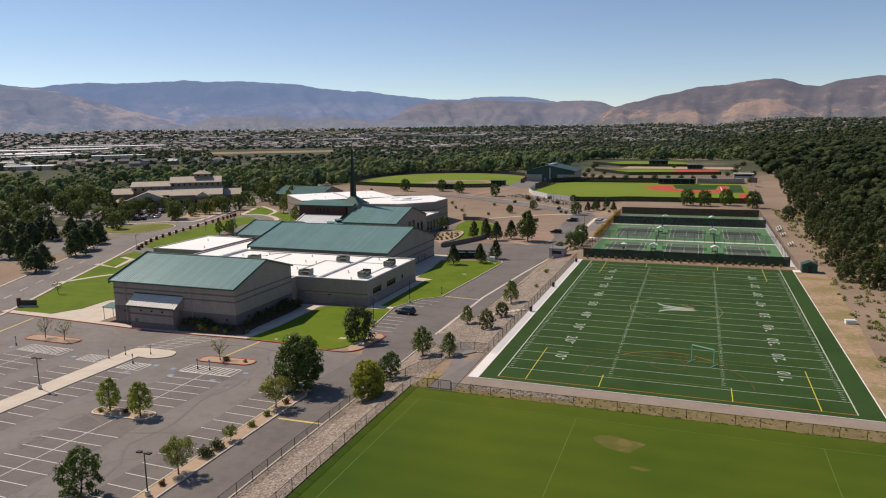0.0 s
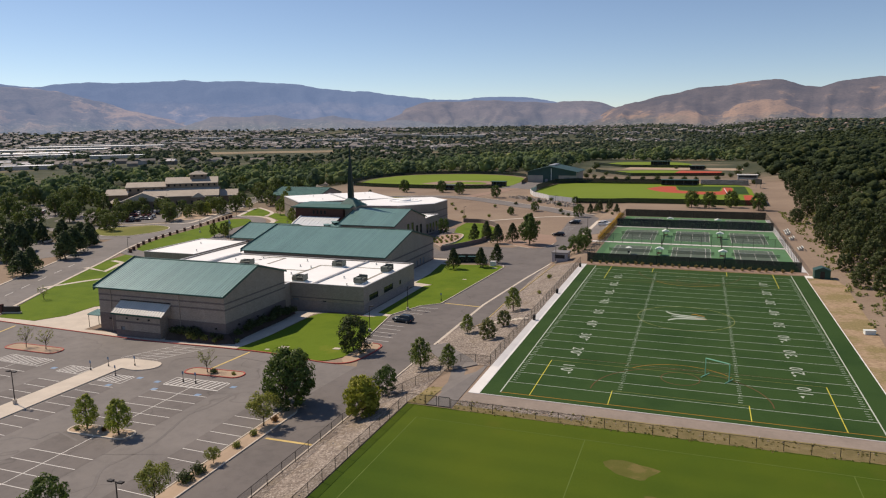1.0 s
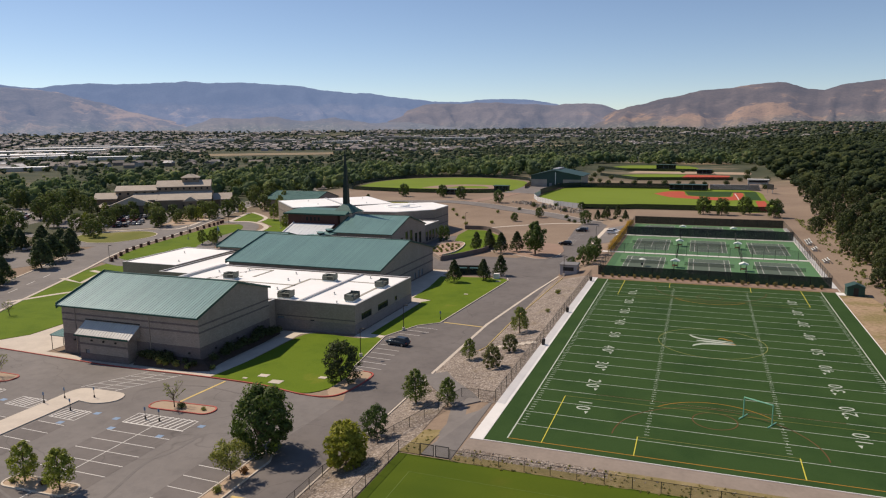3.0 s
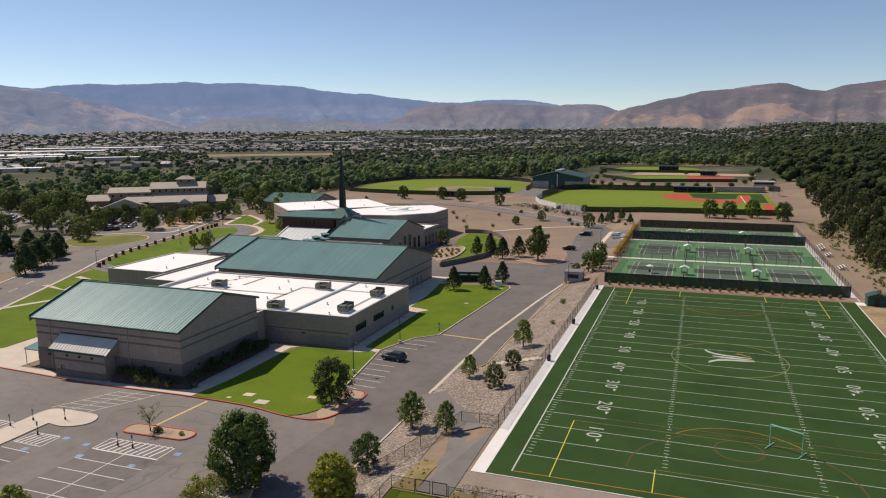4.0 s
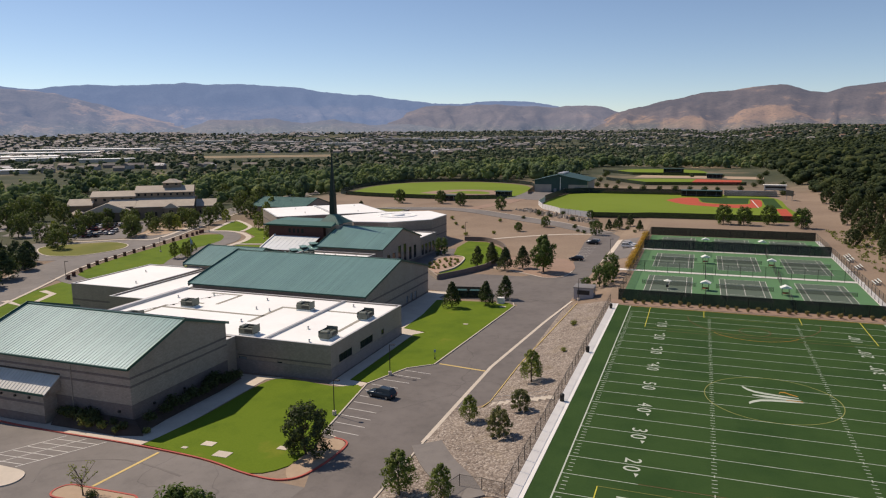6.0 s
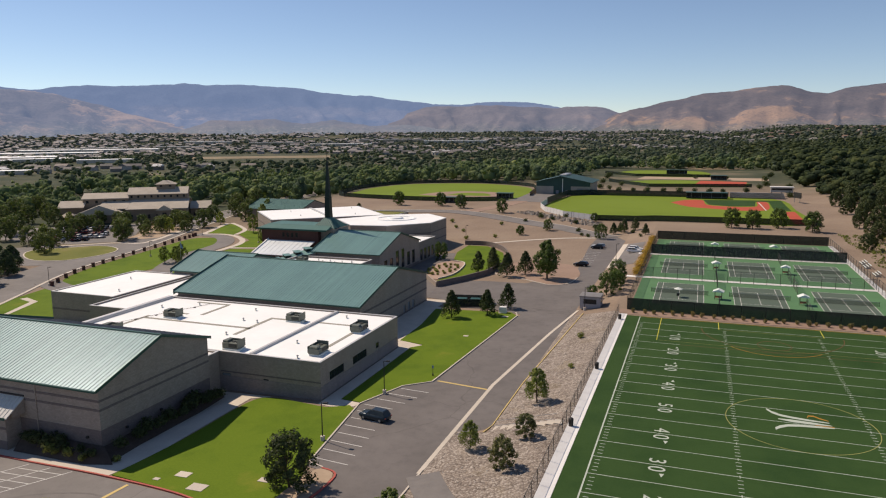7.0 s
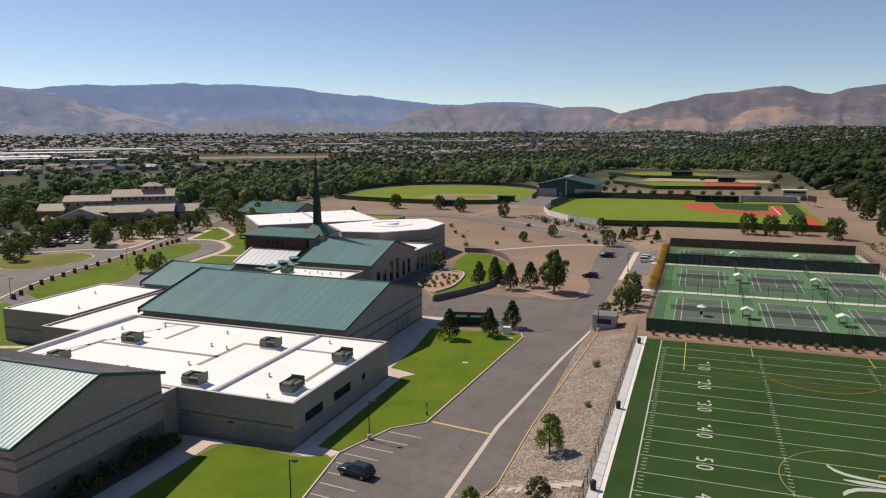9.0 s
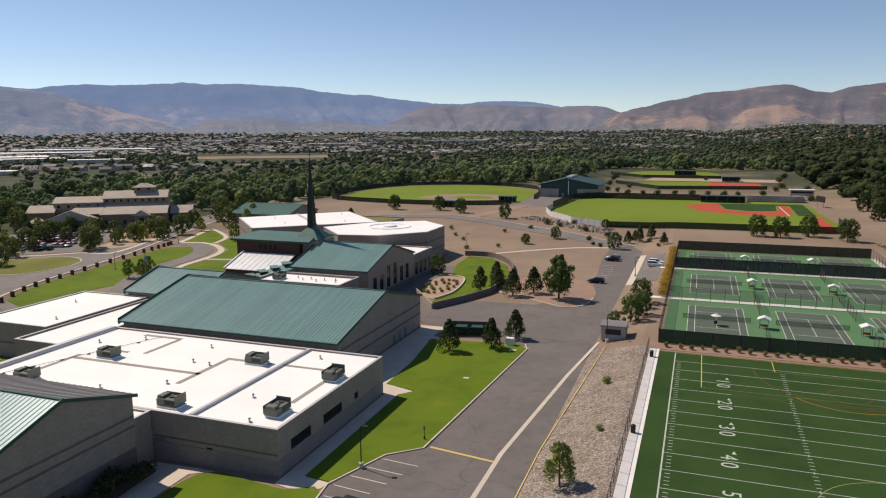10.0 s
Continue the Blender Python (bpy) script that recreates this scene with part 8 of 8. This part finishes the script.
fence("banner_fence", "curved fence hung with pale banners", [(-68, 330), (-67, 308), (-61, 290), (-49, 274), (-33, 265)], 2.6, WHITE_FABRIC, 3.2, rail=False)


def dugout(x0, x1, y0, y1, h, label):
    d = thing("dugout", label, "dugout")
    part("back_wall", Geo().box(x0, x1, y1 - 0.3, y1, 0, h), METAL_DARK, d)
    for x in (x0, x1 - 0.3):
        part("side_wall", Geo().box(x, x + 0.3, y0, y1 - 0.3, 0, h), METAL_DARK, d)
    part("roof", Geo().box(x0 - 0.5, x1 + 0.5, y0 - 0.8, y1 + 0.3, h, h + 0.3, 0.08), STEEL_ROOF, d)
    part("rail", Geo().tube((x0, y0, 1.0), (x1, y0, 1.0), 0.05), METAL_GREY, d)
    for k in range(4):
        x = x0 + (x1 - x0) * (k + 0.5) / 4
        part("post", Geo().tube((x, y0, 0), (x, y0, h), 0.06), METAL_GREY, d)


dugout(3, 25, 383, 389, 3.4, "long dark dugout behind the infield")
dugout(-125, -114, 318, 322, 3.0, "dark dugout beside the practice field")
dugout(-103, -94, 352, 357, 3.0, "small dark dugout beside the practice field")
dugout(-20, -2, 640, 646, 3.6, "dark dugout of a far ball field")
dugout(18, 30, 560, 566, 3.4, "dark dugout of a far ball field")
stand = thing("grandstand", "pale aluminium grandstand behind home plate", "grandstand")
for k in range(6):
    part("bench", Geo().box(27, 56, 392 + 1.4 * k, 393.4 + 1.4 * k, 0.5 + 0.45 * k, 0.6 + 0.45 * k), METAL_GREY, stand)
part("frame", Geo().prism([(27, 392, 0), (27, 400.5, 0), (27, 400.5, 2.7), (27, 392, 0.45)], [(56, 392, 0), (56, 400.5, 0), (56, 400.5, 2.7), (56, 392, 0.45)]), METAL_DARK, stand)
press = thing("press_box", "grey press box raised behind the grandstand", "press box", pose(56, 410, 0))
part("cabin", Geo().box(-6, 6, 0, 4, 2.6, 5.6), METAL_GREY, press)
part("roof", Geo().box(-6.5, 6.5, -0.6, 4.4, 5.6, 5.9, 0.08), CONCRETE_WHITE, press)
part("glazing", Geo().box(-5.5, 5.5, -0.05, 0, 3.8, 5.0), GLASS, press)
for x in (-5.5, 0, 5.5):
    part("leg", Geo().box(x - 0.2, x + 0.2, 1.5, 1.9, 0, 2.6), METAL_DARK, press)
cage = thing("scoreboard", "dark scoreboard panel beside the ball field", "scoreboard", pose(60, 372, 0, 0, 0, -70))
part("panel", Geo().box(-4, 4, -0.2, 0.2, 2.6, 5.6), METAL_DARK, cage)
for x in (-3, 3):
    part("post", Geo().tube((x, 0, 0), (x, 0, 2.6), 0.15), METAL_GREY, cage)
barn = thing("training_barn", "training barn with a dark green gable front and pale metal walls", "building")
BARN_GREEN = plain("dark green ribbed sheet", (0.028, 0.070, 0.062), 0.55, 0.0, vary=0.12)
BARN_TAN = plain("pale tan ribbed sheet", (0.36, 0.32, 0.27), 0.7, 0.0, vary=0.10)
wall("wall", "x", 392.0, -88, -77, -0.2, 5.0, BARN_TAN, barn, label="pale tan metal wall")
wall("wall", "x", 392.0, -77, -66, -0.2, 5.0, BARN_GREEN, barn, ((-75.6, -73.6, 0, 2.6, "door"), (-69.4, -67.0, 0, 2.6, "door")), label="dark green entrance bay")
wall("wall", "x", 392.0, -66, -54, -0.2, 5.0, BARN_TAN, barn, ((-62, -58.4, 0, 3.6, "door"),), label="pale tan metal wall")
wall("wall", "x", 392.0, -88, -54, 5.0, 7.4, BARN_GREEN, barn, label="dark green gable front", top=[(-88, 7.4), (-72.5, 11.0), (-54, 7.4)])
wall("wall", "x", 424.0, -88, -54, -0.2, 7.4, BARN_TAN, barn, (), -0.3, top=[(-88, 7.4), (-72.5, 11.0), (-54, 7.4)])
wall("wall", "y", -54, 392.3, 423.7, -0.2, 7.4, BARN_TAN, barn, ((398, 402, 0, 3.6, "door"),), -0.3)
wall("wall", "y", -88, 392.3, 423.7, -0.2, 7.4, BARN_TAN, barn, (), 0.3)
for xa, za, xb, zb in ((-89.4, 7.15, -72.5, 11.15), (-72.5, 11.15, -52.6, 7.15)):
    lower = [(xa, 391, za), (xb, 391, zb), (xb, 425, zb), (xa, 425, za)]
    part("roof", Geo().prism(lower, [(x, y, z + 0.3) for x, y, z in lower]), BARN_GREEN, barn, "dark green metal roof slope")
part("ridge_vent", Geo().box(-74.6, -70.6, 400, 420, 11.0, 12.0, 0.3), METAL_GREY, barn, "pale ridge ventilator")
part("downpipe", Geo().box(-71.4, -71.0, 391.7, 391.98, -0.2, 9.8), WHITE_PLASTIC, barn, "white downpipe")
slab("parking_lot", [(-100, 340), (-70, 336), (-70, 392), (-92, 392)], ASPHALT, 0.03, "grey paved yard before the barn", "yard", flat=0)
slab("ball_field", curve_path([(-206, 372), (-196, 342), (-140, 330), (-100, 338), (-92, 372), (-104, 440), (-150, 470), (-196, 452), (-210, 410), (-206, 372)], 4)[:-1], GRASS_FAR, 0.05, "bright green practice ball field", "ball field", depth=1, flat=0)
slab("infield", curve_path([(-157, 362), (-151, 386), (-135, 397), (-116, 394), (-104, 378), (-105, 358), (-128, 354), (-157, 362)], 4)[:-1], DG_RED, 0.08, "reddish-brown dirt infield", "infield", depth=0.4, flat=0)


def raised_fence(name, label, path, h, fabric, z, step=10):
    f = thing(name, label, "fence")
    for (ax, ay), (bx, by) in zip(path, path[1:]):
        d = math.hypot(bx - ax, by - ay)
        nx, ny = -(by - ay) / d * 0.03, (bx - ax) / d * 0.03
        o = [(ax - nx, ay - ny), (bx - nx, by - ny), (bx + nx, by + ny), (ax + nx, ay + ny)]
        part("panel", Geo().prism([(x, y, z) for x, y in o], [(x, y, z + h) for x, y in o]), fabric, f)
        part("post", Geo().tube((ax, ay, z - 3), (ax, ay, z + h + 0.1), 0.08, sides=6), METAL_DARK, f)
    return f


raised_fence("ball_fence", "dark windscreen fence round the practice field", curve_path([(-94, 345), (-104, 334), (-140, 326), (-197, 338), (-212, 372), (-216, 410), (-202, 456), (-152, 476), (-102, 446), (-88, 374)], 3), 2.8, SCREEN, -0.3)

# far ball fields
for pts, kind in (([(-70, 640), (-40, 600), (14, 600), (10, 690), (-50, 700)], GRASS_FAR), ([(-52, 520), (-20, 478), (40, 490), (36, 540), (-20, 548)], GRASS_FAR)):
    slab("ball_field", curve_path(pts + pts[:1], 4)[:-1], kind, 0.05, "distant green ball field", "ball field", flat=0)
slab("infield", [(6, 500), (40, 492), (44, 540), (10, 548)], INFIELD, 0.07, "reddish dirt infield of a far ball field", "infield", flat=0)
slab("yard", [(-40, 560), (60, 556), (64, 590), (-36, 596)], BARE, 0.04, "tan dirt yard between ball fields", "yard", flat=0)
fence("ball_fence", "dark fence of a far ball field", [(-58, 520), (-24, 470), (44, 484)], 2.4, SCREEN, 14)
fence("ball_fence", "dark fence of a far ball field", [(-76, 640), (-44, 596), (18, 596)], 2.4, SCREEN, 14)

# ---- woods and town ----


def ico(level):
    bm = bmesh.new()
    bmesh.ops.create_icosphere(bm, subdivisions=level, radius=1.0)
    v = np.array([p.co for p in bm.verts])
    f = np.array([[p.index for p in q.verts] for q in bm.faces])
    bm.free()
    return v, f


ICO = {1: ico(1), 2: ico(2)}


def lobe_tree(lobes, level, sprays, size, seed, shape="round"):
    """A crown one high: knobbly leaf masses of several sizes with loose sprays round their outline; points and triangles."""
    r = np.random.default_rng(seed)
    c, q = crown_clumps(shape, lobes, r)
    if shape == "round":
        c[:, 2] = 0.14 + (c[:, 2] - 0.28) * 1.12
        c[:, :2] *= r.uniform(0.8, 1.05)
        q *= r.uniform(1.15, 1.75, len(q))
        c, q = np.vstack([c, [(0, 0, 0.42)]]), np.append(q, 0.34)
    v0, f0 = ICO[level]
    pts, tris, n = [], [], 0
    for k in range(len(c)):
        lump = np.array([noise.noise(Vector(p * 1.7) + Vector((k * 3.1, seed, 0))) + 0.6 * noise.noise(Vector(p * 4.1) + Vector((k, seed, 5))) for p in v0])
        pts.append(c[k] + v0 * (q[k] * (1 + 0.50 * lump))[:, None] * (1, 1, 0.9))
        tris.append(f0 + n)
        n += len(v0)
    if sprays:
        s = leaf_cards(c, q * 1.16, sprays, size, r, 0.0, 0.32)
        m = np.arange(n, n + len(s), 4)
        pts.append(s)
        tris.append(np.vstack([np.stack([m, m + 1, m + 2], 1), np.stack([m, m + 2, m + 3], 1)]))
    return np.concatenate(pts), np.concatenate(tris)


def woods(name, label, protos, mat, spots):
    """One mesh of many crowns: x, y, z, width and height of each."""
    pts, tris, n = [], [], 0
    for k, (x, y, z, w, h) in enumerate(spots):
        v, f = protos[random.randrange(len(protos))]
        a = random.uniform(0, 6.28)
        c, s = math.cos(a) * w, math.sin(a) * w
        pts.append(np.stack([x + v[:, 0] * c - v[:, 1] * s, y + v[:, 0] * s + v[:, 1] * c, z + h * v[:, 2]], 1))
        tris.append(f + n)
        n += len(v)
    pts, tris = np.concatenate(pts), np.concatenate(tris)
    me = bpy.data.meshes.new(name)
    me.vertices.add(len(pts))
    me.vertices.foreach_set("co", pts.astype(np.float32).ravel())
    me.loops.add(tris.size)
    me.loops.foreach_set("vertex_index", tris.astype(np.int32).ravel())
    me.polygons.add(len(tris))
    me.polygons.foreach_set("loop_start", np.arange(0, tris.size, 3, dtype=np.int32))
    me.polygons.foreach_set("use_smooth", np.ones(len(tris), bool))
    me.materials.append(mat)
    me.update(calc_edges=True)
    return tagged(part(name, me, mat), label, "woodland", "", "stuff")


CX, CY = 16.0, -69.0


def fan(r0, r1, a0, a1, spacing, keep):
    """Scattered places in a fan of azimuths round the valley's south end."""
    out, r = [], r0
    while r < r1:
        step = spacing * (1 + 0.25 * random.random())
        da = math.degrees(step / r)
        a = a0 + random.uniform(0, da)
        while a < a1:
            rr, aa = r + random.uniform(-0.45, 0.45) * step, a + random.uniform(-0.4, 0.4) * da
            x, y = CX + rr * math.sin(radians(aa)), CY + rr * math.cos(radians(aa))
            if keep(x, y):
                out.append((x, y))
            a += da
        r += step * 0.9
    return out


def patchy(x, y, size, level):
    return noise.noise(Vector((x / size, y / size, 3.3))) > level


def open_ground(x, y):
    """Where no woods stand: campus, ball fields, lots and roads."""
    if -240 < x < 62 and y < 330:
        return True
    if -222 < x < 62 and y < 480:
        return True
    if -90 < x < 75 and y < 730:
        return True
    if x <= -215 and y < 200:
        return True
    u, v = (x + 260) * 0.743 + (y - 246) * 0.669, -(x + 260) * 0.669 + (y - 246) * 0.743
    return -60 < u < 46 and -80 < v < 24


def straw_field(x, y):
    """A long open field beyond the near woods."""
    return -38.5 < az_of(x, y) < -29 and 1120 < math.hypot(x - CX, y - CY) < 1640


def az_of(x, y):
    return math.degrees(math.atan2(x - CX, y - CY))


def grove(x, y):
    """The near belt: thins out to the town on the west, deep on the east."""
    a, r = az_of(x, y), math.hypot(x - CX, y - CY)
    return x < 75 and not open_ground(x, y) and r < 640 + 6 * max(0, a + 40) + 60 * noise.noise(Vector((a / 5, 0, 1))) and patchy(x, y, 50, -0.45 if a > -45 else 0.12)


W_NEAR = [lobe_tree(9, 1, 330, 0.040, 90 + k) for k in range(6)] + [lobe_tree(13, 1, 300, 0.036, 97 + k, "cone") for k in range(2)] + [lobe_tree(12, 1, 300, 0.036, 99, "column")]
W_ROUND = [lobe_tree(5, 1, 190, 0.046, 60 + k) for k in range(5)] + [lobe_tree(8, 1, 150, 0.042, 67 + k, "column") for k in range(4)]
W_LEAN = [lobe_tree(5, 1, 110, 0.055, 160 + k) for k in range(6)]
W_MID = [lobe_tree(4, 1, 14, 0.10, 70 + k) for k in range(5)] + [lobe_tree(6, 1, 16, 0.08, 77, "column")]
W_FAR = [lobe_tree(2, 1, 0, 0.1, 80 + k) for k in range(4)]
belt = [(x, y, H(x, y) - 0.5, random.uniform(0.85, 1.2) * h, h) for x, y in fan(350, 900, -62, 8, 10.4, grove) for h in (random.uniform(6.5, 14.5) + 6 * max(0.0, noise.noise(Vector((x / 40, y / 40, 9)))),)]
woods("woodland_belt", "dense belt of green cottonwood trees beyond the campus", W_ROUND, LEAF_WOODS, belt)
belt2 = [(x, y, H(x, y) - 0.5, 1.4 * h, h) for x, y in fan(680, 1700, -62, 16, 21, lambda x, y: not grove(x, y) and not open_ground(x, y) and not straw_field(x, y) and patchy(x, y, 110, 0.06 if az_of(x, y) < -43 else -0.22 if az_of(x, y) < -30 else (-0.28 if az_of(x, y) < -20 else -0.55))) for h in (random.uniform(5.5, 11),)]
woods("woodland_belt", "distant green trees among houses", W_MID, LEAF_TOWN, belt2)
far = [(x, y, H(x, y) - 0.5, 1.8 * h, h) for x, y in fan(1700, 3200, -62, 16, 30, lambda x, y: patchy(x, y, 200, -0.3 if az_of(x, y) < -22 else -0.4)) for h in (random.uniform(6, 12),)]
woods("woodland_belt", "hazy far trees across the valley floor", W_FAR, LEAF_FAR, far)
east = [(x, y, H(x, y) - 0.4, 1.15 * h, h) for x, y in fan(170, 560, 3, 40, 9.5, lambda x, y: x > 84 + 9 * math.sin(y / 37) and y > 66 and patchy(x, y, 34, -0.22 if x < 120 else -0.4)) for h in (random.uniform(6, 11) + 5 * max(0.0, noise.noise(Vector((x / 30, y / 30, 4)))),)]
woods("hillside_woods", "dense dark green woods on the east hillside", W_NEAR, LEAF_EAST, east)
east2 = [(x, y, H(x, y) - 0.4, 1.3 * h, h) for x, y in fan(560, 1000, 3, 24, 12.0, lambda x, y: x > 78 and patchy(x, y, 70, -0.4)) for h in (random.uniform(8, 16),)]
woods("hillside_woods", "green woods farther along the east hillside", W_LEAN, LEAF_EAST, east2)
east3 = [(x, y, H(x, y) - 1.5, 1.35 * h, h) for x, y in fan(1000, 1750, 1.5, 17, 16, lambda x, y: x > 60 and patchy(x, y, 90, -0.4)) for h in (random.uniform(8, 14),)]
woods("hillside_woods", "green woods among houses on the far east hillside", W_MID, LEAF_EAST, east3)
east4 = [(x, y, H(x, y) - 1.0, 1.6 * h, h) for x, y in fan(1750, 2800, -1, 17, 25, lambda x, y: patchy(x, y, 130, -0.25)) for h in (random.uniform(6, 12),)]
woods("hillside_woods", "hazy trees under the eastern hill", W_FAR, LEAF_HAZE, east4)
plant(tree("pine_tree", "broad dark pine on the dirt bank east of the field", "bushy", LEAF_PINE, 8.5, 44, 2600, 0.034, seed=51),
      [(62.5, 86, 0.55), (66, 79, 0.75), (70, 78, 0.95), (62.5, 106, 0.55), (65.5, 145, 0.85), (64, 154, 0.8), (69, 109, 0.95), (72, 66, 0.8), (77, 58, 0.85), (73, 90, 1.0), (78, 70, 0.95), (69, 98, 0.85), (67, 120, 0.85), (69, 132, 0.95), (66, 138, 0.75), (82, 62, 0.9), (84, 76, 0.95), (64, 96, 0.45),
       (67, 182, 0.8), (70, 170, 0.9), (72, 158, 0.85), (74, 146, 0.95), (76, 134, 0.95), (73, 122, 0.65), (79, 120, 1.0), (78, 108, 0.65), (82, 104, 1.0), (86, 94, 0.95), (82, 90, 0.55), (91, 88, 1.05), (93, 78, 0.75), (99, 84, 1.05), (103, 74, 0.85), (70, 196, 0.95), (73, 208, 0.95), (76, 188, 1.05), (79, 172, 1.05),
       (81, 158, 1.05), (83, 144, 1.05), (85, 130, 1.05), (89, 116, 1.05), (93, 104, 1.05), (68, 222, 0.85), (74, 232, 0.95), (71, 246, 0.85), (78, 220, 1.05), (70, 262, 0.85), (77, 262, 1.05), (74, 280, 0.95), (79, 296, 0.95), (74, 312, 0.95), (78, 330, 0.95), (75, 350, 0.95), (103, 94, 1.05), (111, 82, 1.05), (99, 66, 0.75), (62, 204, 0.7), (82, 196, 1.05), (86, 210, 1.0), (84, 236, 1.1), (88, 252, 1.05), (86, 276, 1.1), (91, 290, 1.1), (88, 312, 1.1), (90, 336, 1.1), (94, 352, 1.05), (86, 180, 1.1), (90, 166, 1.05), (92, 150, 1.1), (95, 134, 1.05), (98, 118, 1.1), (75, 176, 0.7), (72, 216, 0.7), (83, 322, 0.8), (84, 362, 1.0), (88, 382, 1.1)], 0.25)


def town(name, label, spots, roofs, walls):
    """Small houses with gable roofs: x, y, z, length, width, wall height, turn."""
    a, b = Geo(), Geo()
    for x, y, z, l, w, h, t in spots:
        c, s = math.cos(t), math.sin(t)
        put = lambda u, v, k: (x + u * c - v * s, y + u * s + v * c, z + k)
        o = [(-l, -w), (l, -w), (l, w), (-l, w)]
        a.prism([put(u, v, -2) for u, v in o], [put(u, v, h) for u, v in o])
        e = 1.08
        rise = min(w * 0.55, 2.6)
        b.prism([put(-l * e, -w * e, h), put(-l * e, w * e, h), put(-l * e, 0, h + rise)], [put(l * e, -w * e, h), put(l * e, w * e, h), put(l * e, 0, h + rise)])
    tagged(part(name, a, walls), label + ", walls", "houses", "", "stuff")
    tagged(part(name + "_roofs", b, roofs), label + ", pitched roofs", "houses", "", "stuff")


ROOFS = island_mat("weathered roofs", [(0.0, (0.13, 0.125, 0.125)), (0.5, (0.22, 0.20, 0.19)), (0.78, (0.29, 0.24, 0.21)), (0.9, (0.42, 0.41, 0.40)), (1.0, (0.68, 0.67, 0.66))])
WALLS = island_mat("painted house walls", [(0.0, (0.18, 0.155, 0.135)), (0.6, (0.27, 0.24, 0.21)), (1.0, (0.42, 0.40, 0.38))])
# Far houses get paler, flatter tones in which the haze is painted.
HAZY_ROOFS = island_mat("far roofs paled by haze", [(0.0, (0.20, 0.19, 0.195)), (0.55, (0.265, 0.24, 0.23)), (0.85, (0.32, 0.285, 0.265)), (1.0, (0.46, 0.45, 0.44))])
HAZY_WALLS = island_mat("far walls paled by haze", [(0.0, (0.23, 0.21, 0.20)), (0.6, (0.28, 0.25, 0.235)), (1.0, (0.36, 0.34, 0.33))])


def homes(r0, r1, spacing, level):
    """Places, sizes and turns of the houses in one ring of the valley."""
    thin = lambda x, y: 0.0 if az_of(x, y) < -24 else 0.34 if az_of(x, y) < -12 or math.hypot(x, y) > 2200 else 0.52
    keep = lambda x, y: patchy(x + 900, y, 220, level + thin(x, y)) and not open_ground(x, y) and not grove(x, y) and not straw_field(x, y)
    return [(x, y, H(x, y), random.uniform(5, 9), random.uniform(4, 6), random.uniform(3, 5), random.choice((0.3, 1.87, 0.7))) for x, y in fan(r0, r1, -62, 16, spacing, keep)]


town("town_houses", "tan and grey houses among valley trees", homes(940, 1600, 32, 0.04), ROOFS, WALLS)
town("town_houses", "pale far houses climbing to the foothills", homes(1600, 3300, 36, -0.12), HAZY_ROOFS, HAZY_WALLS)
hillside = [(x, y, H(x, y), random.uniform(5, 9), random.uniform(4, 6), random.uniform(3, 5), random.choice((0.3, 1.87, 0.7))) for x, y in fan(1900, 2800, 0, 17, 62, lambda x, y: patchy(x, y, 160, 0.16))]
town("hillside_houses", "red-roofed houses on the eastern hillside", hillside, island_mat("reddish roofs", [(0.0, (0.17, 0.115, 0.09)), (0.6, (0.26, 0.165, 0.12)), (1.0, (0.38, 0.32, 0.28))]), WALLS)
for az, r, l, w, h, t, white in ((-50.5, 1500, 60, 22, 8, 0.9, 1), (-46.0, 1900, 150, 42, 10, 0.81, 1), (-49.2, 1700, 110, 36, 10, 0.86, 1), (-51.6, 1420, 90, 26, 9, 0.9, 1), (-52.5, 1300, 40, 20, 7, 0.9, 0), (-49.0, 1330, 46, 18, 8, 0.9, 1), (-45.0, 1250, 40, 14, 7, 0.8, 1), (-53.5, 1050, 30, 14, 7, 0.8, 0), (-51.2, 930, 26, 12, 6, 0.7, 1),
                                (-46.5, 2000, 90, 30, 10, 0.8, 0), (-33, 2250, 80, 22, 10, 0.6, 0), (-28, 2150, 90, 20, 9, 0.5, 1), (-24, 2400, 110, 26, 10, 0.4, 0), (-19, 2300, 100, 22, 10, 0.35, 1), (-14, 2500, 90, 22, 10, 0.3, 0), (-38, 2350, 70, 24, 10, 0.6, 1), (11.8, 760, 16, 6, 8, 0.1, 1), (-40, 2050, 60, 22, 9, 0.7, 0)):
    x, y = CX + r * math.sin(radians(az)), CY + r * math.cos(radians(az))
    wh = thing("warehouse", "long low warehouse with a flat pale roof" if white else "long low grey warehouse", "warehouse", pose(x, y, H(x, y), 0, 0, math.degrees(t)))
    h *= 0.7
    part("wall", Geo().box(-l, l, -w, w, -2, h), CONCRETE if white else TAN_WALL, wh)
    part("roof", Geo().box(-l - 0.5, l + 0.5, -w - 0.5, w + 0.5, h, h + 0.6, 0.2), ROOF_WHITE if white else METAL_GREY, wh)
for az, r, l, w, t in ((-33.6, 1400, 170, 70, 0.55), (-20, 1250, 70, 18, 0.3), (-12, 1800, 200, 40, 0.2), (0.5, 820, 30, 24, 0.1), (-24, 2000, 260, 40, 0.4)):
    x, y = CX + r * math.sin(radians(az)), CY + r * math.cos(radians(az))
    c, s = math.cos(t), math.sin(t)
    o = [(x + u * c - v * s, y + u * s + v * c) for u, v in rounded(-l, l, -w, w, w * 0.8)]
    g = Geo().prism([(p, q, H(p, q) - 1) for p, q in o], [(p, q, H(p, q) + 0.3) for p, q in o])
    tagged(part("dry_field", g, plain("dry straw field", (0.235, 0.185, 0.115), 0.95, vary=0.4, scale=0.03, big=0.012)), "open field of dry straw grass", "field", "", "structure")
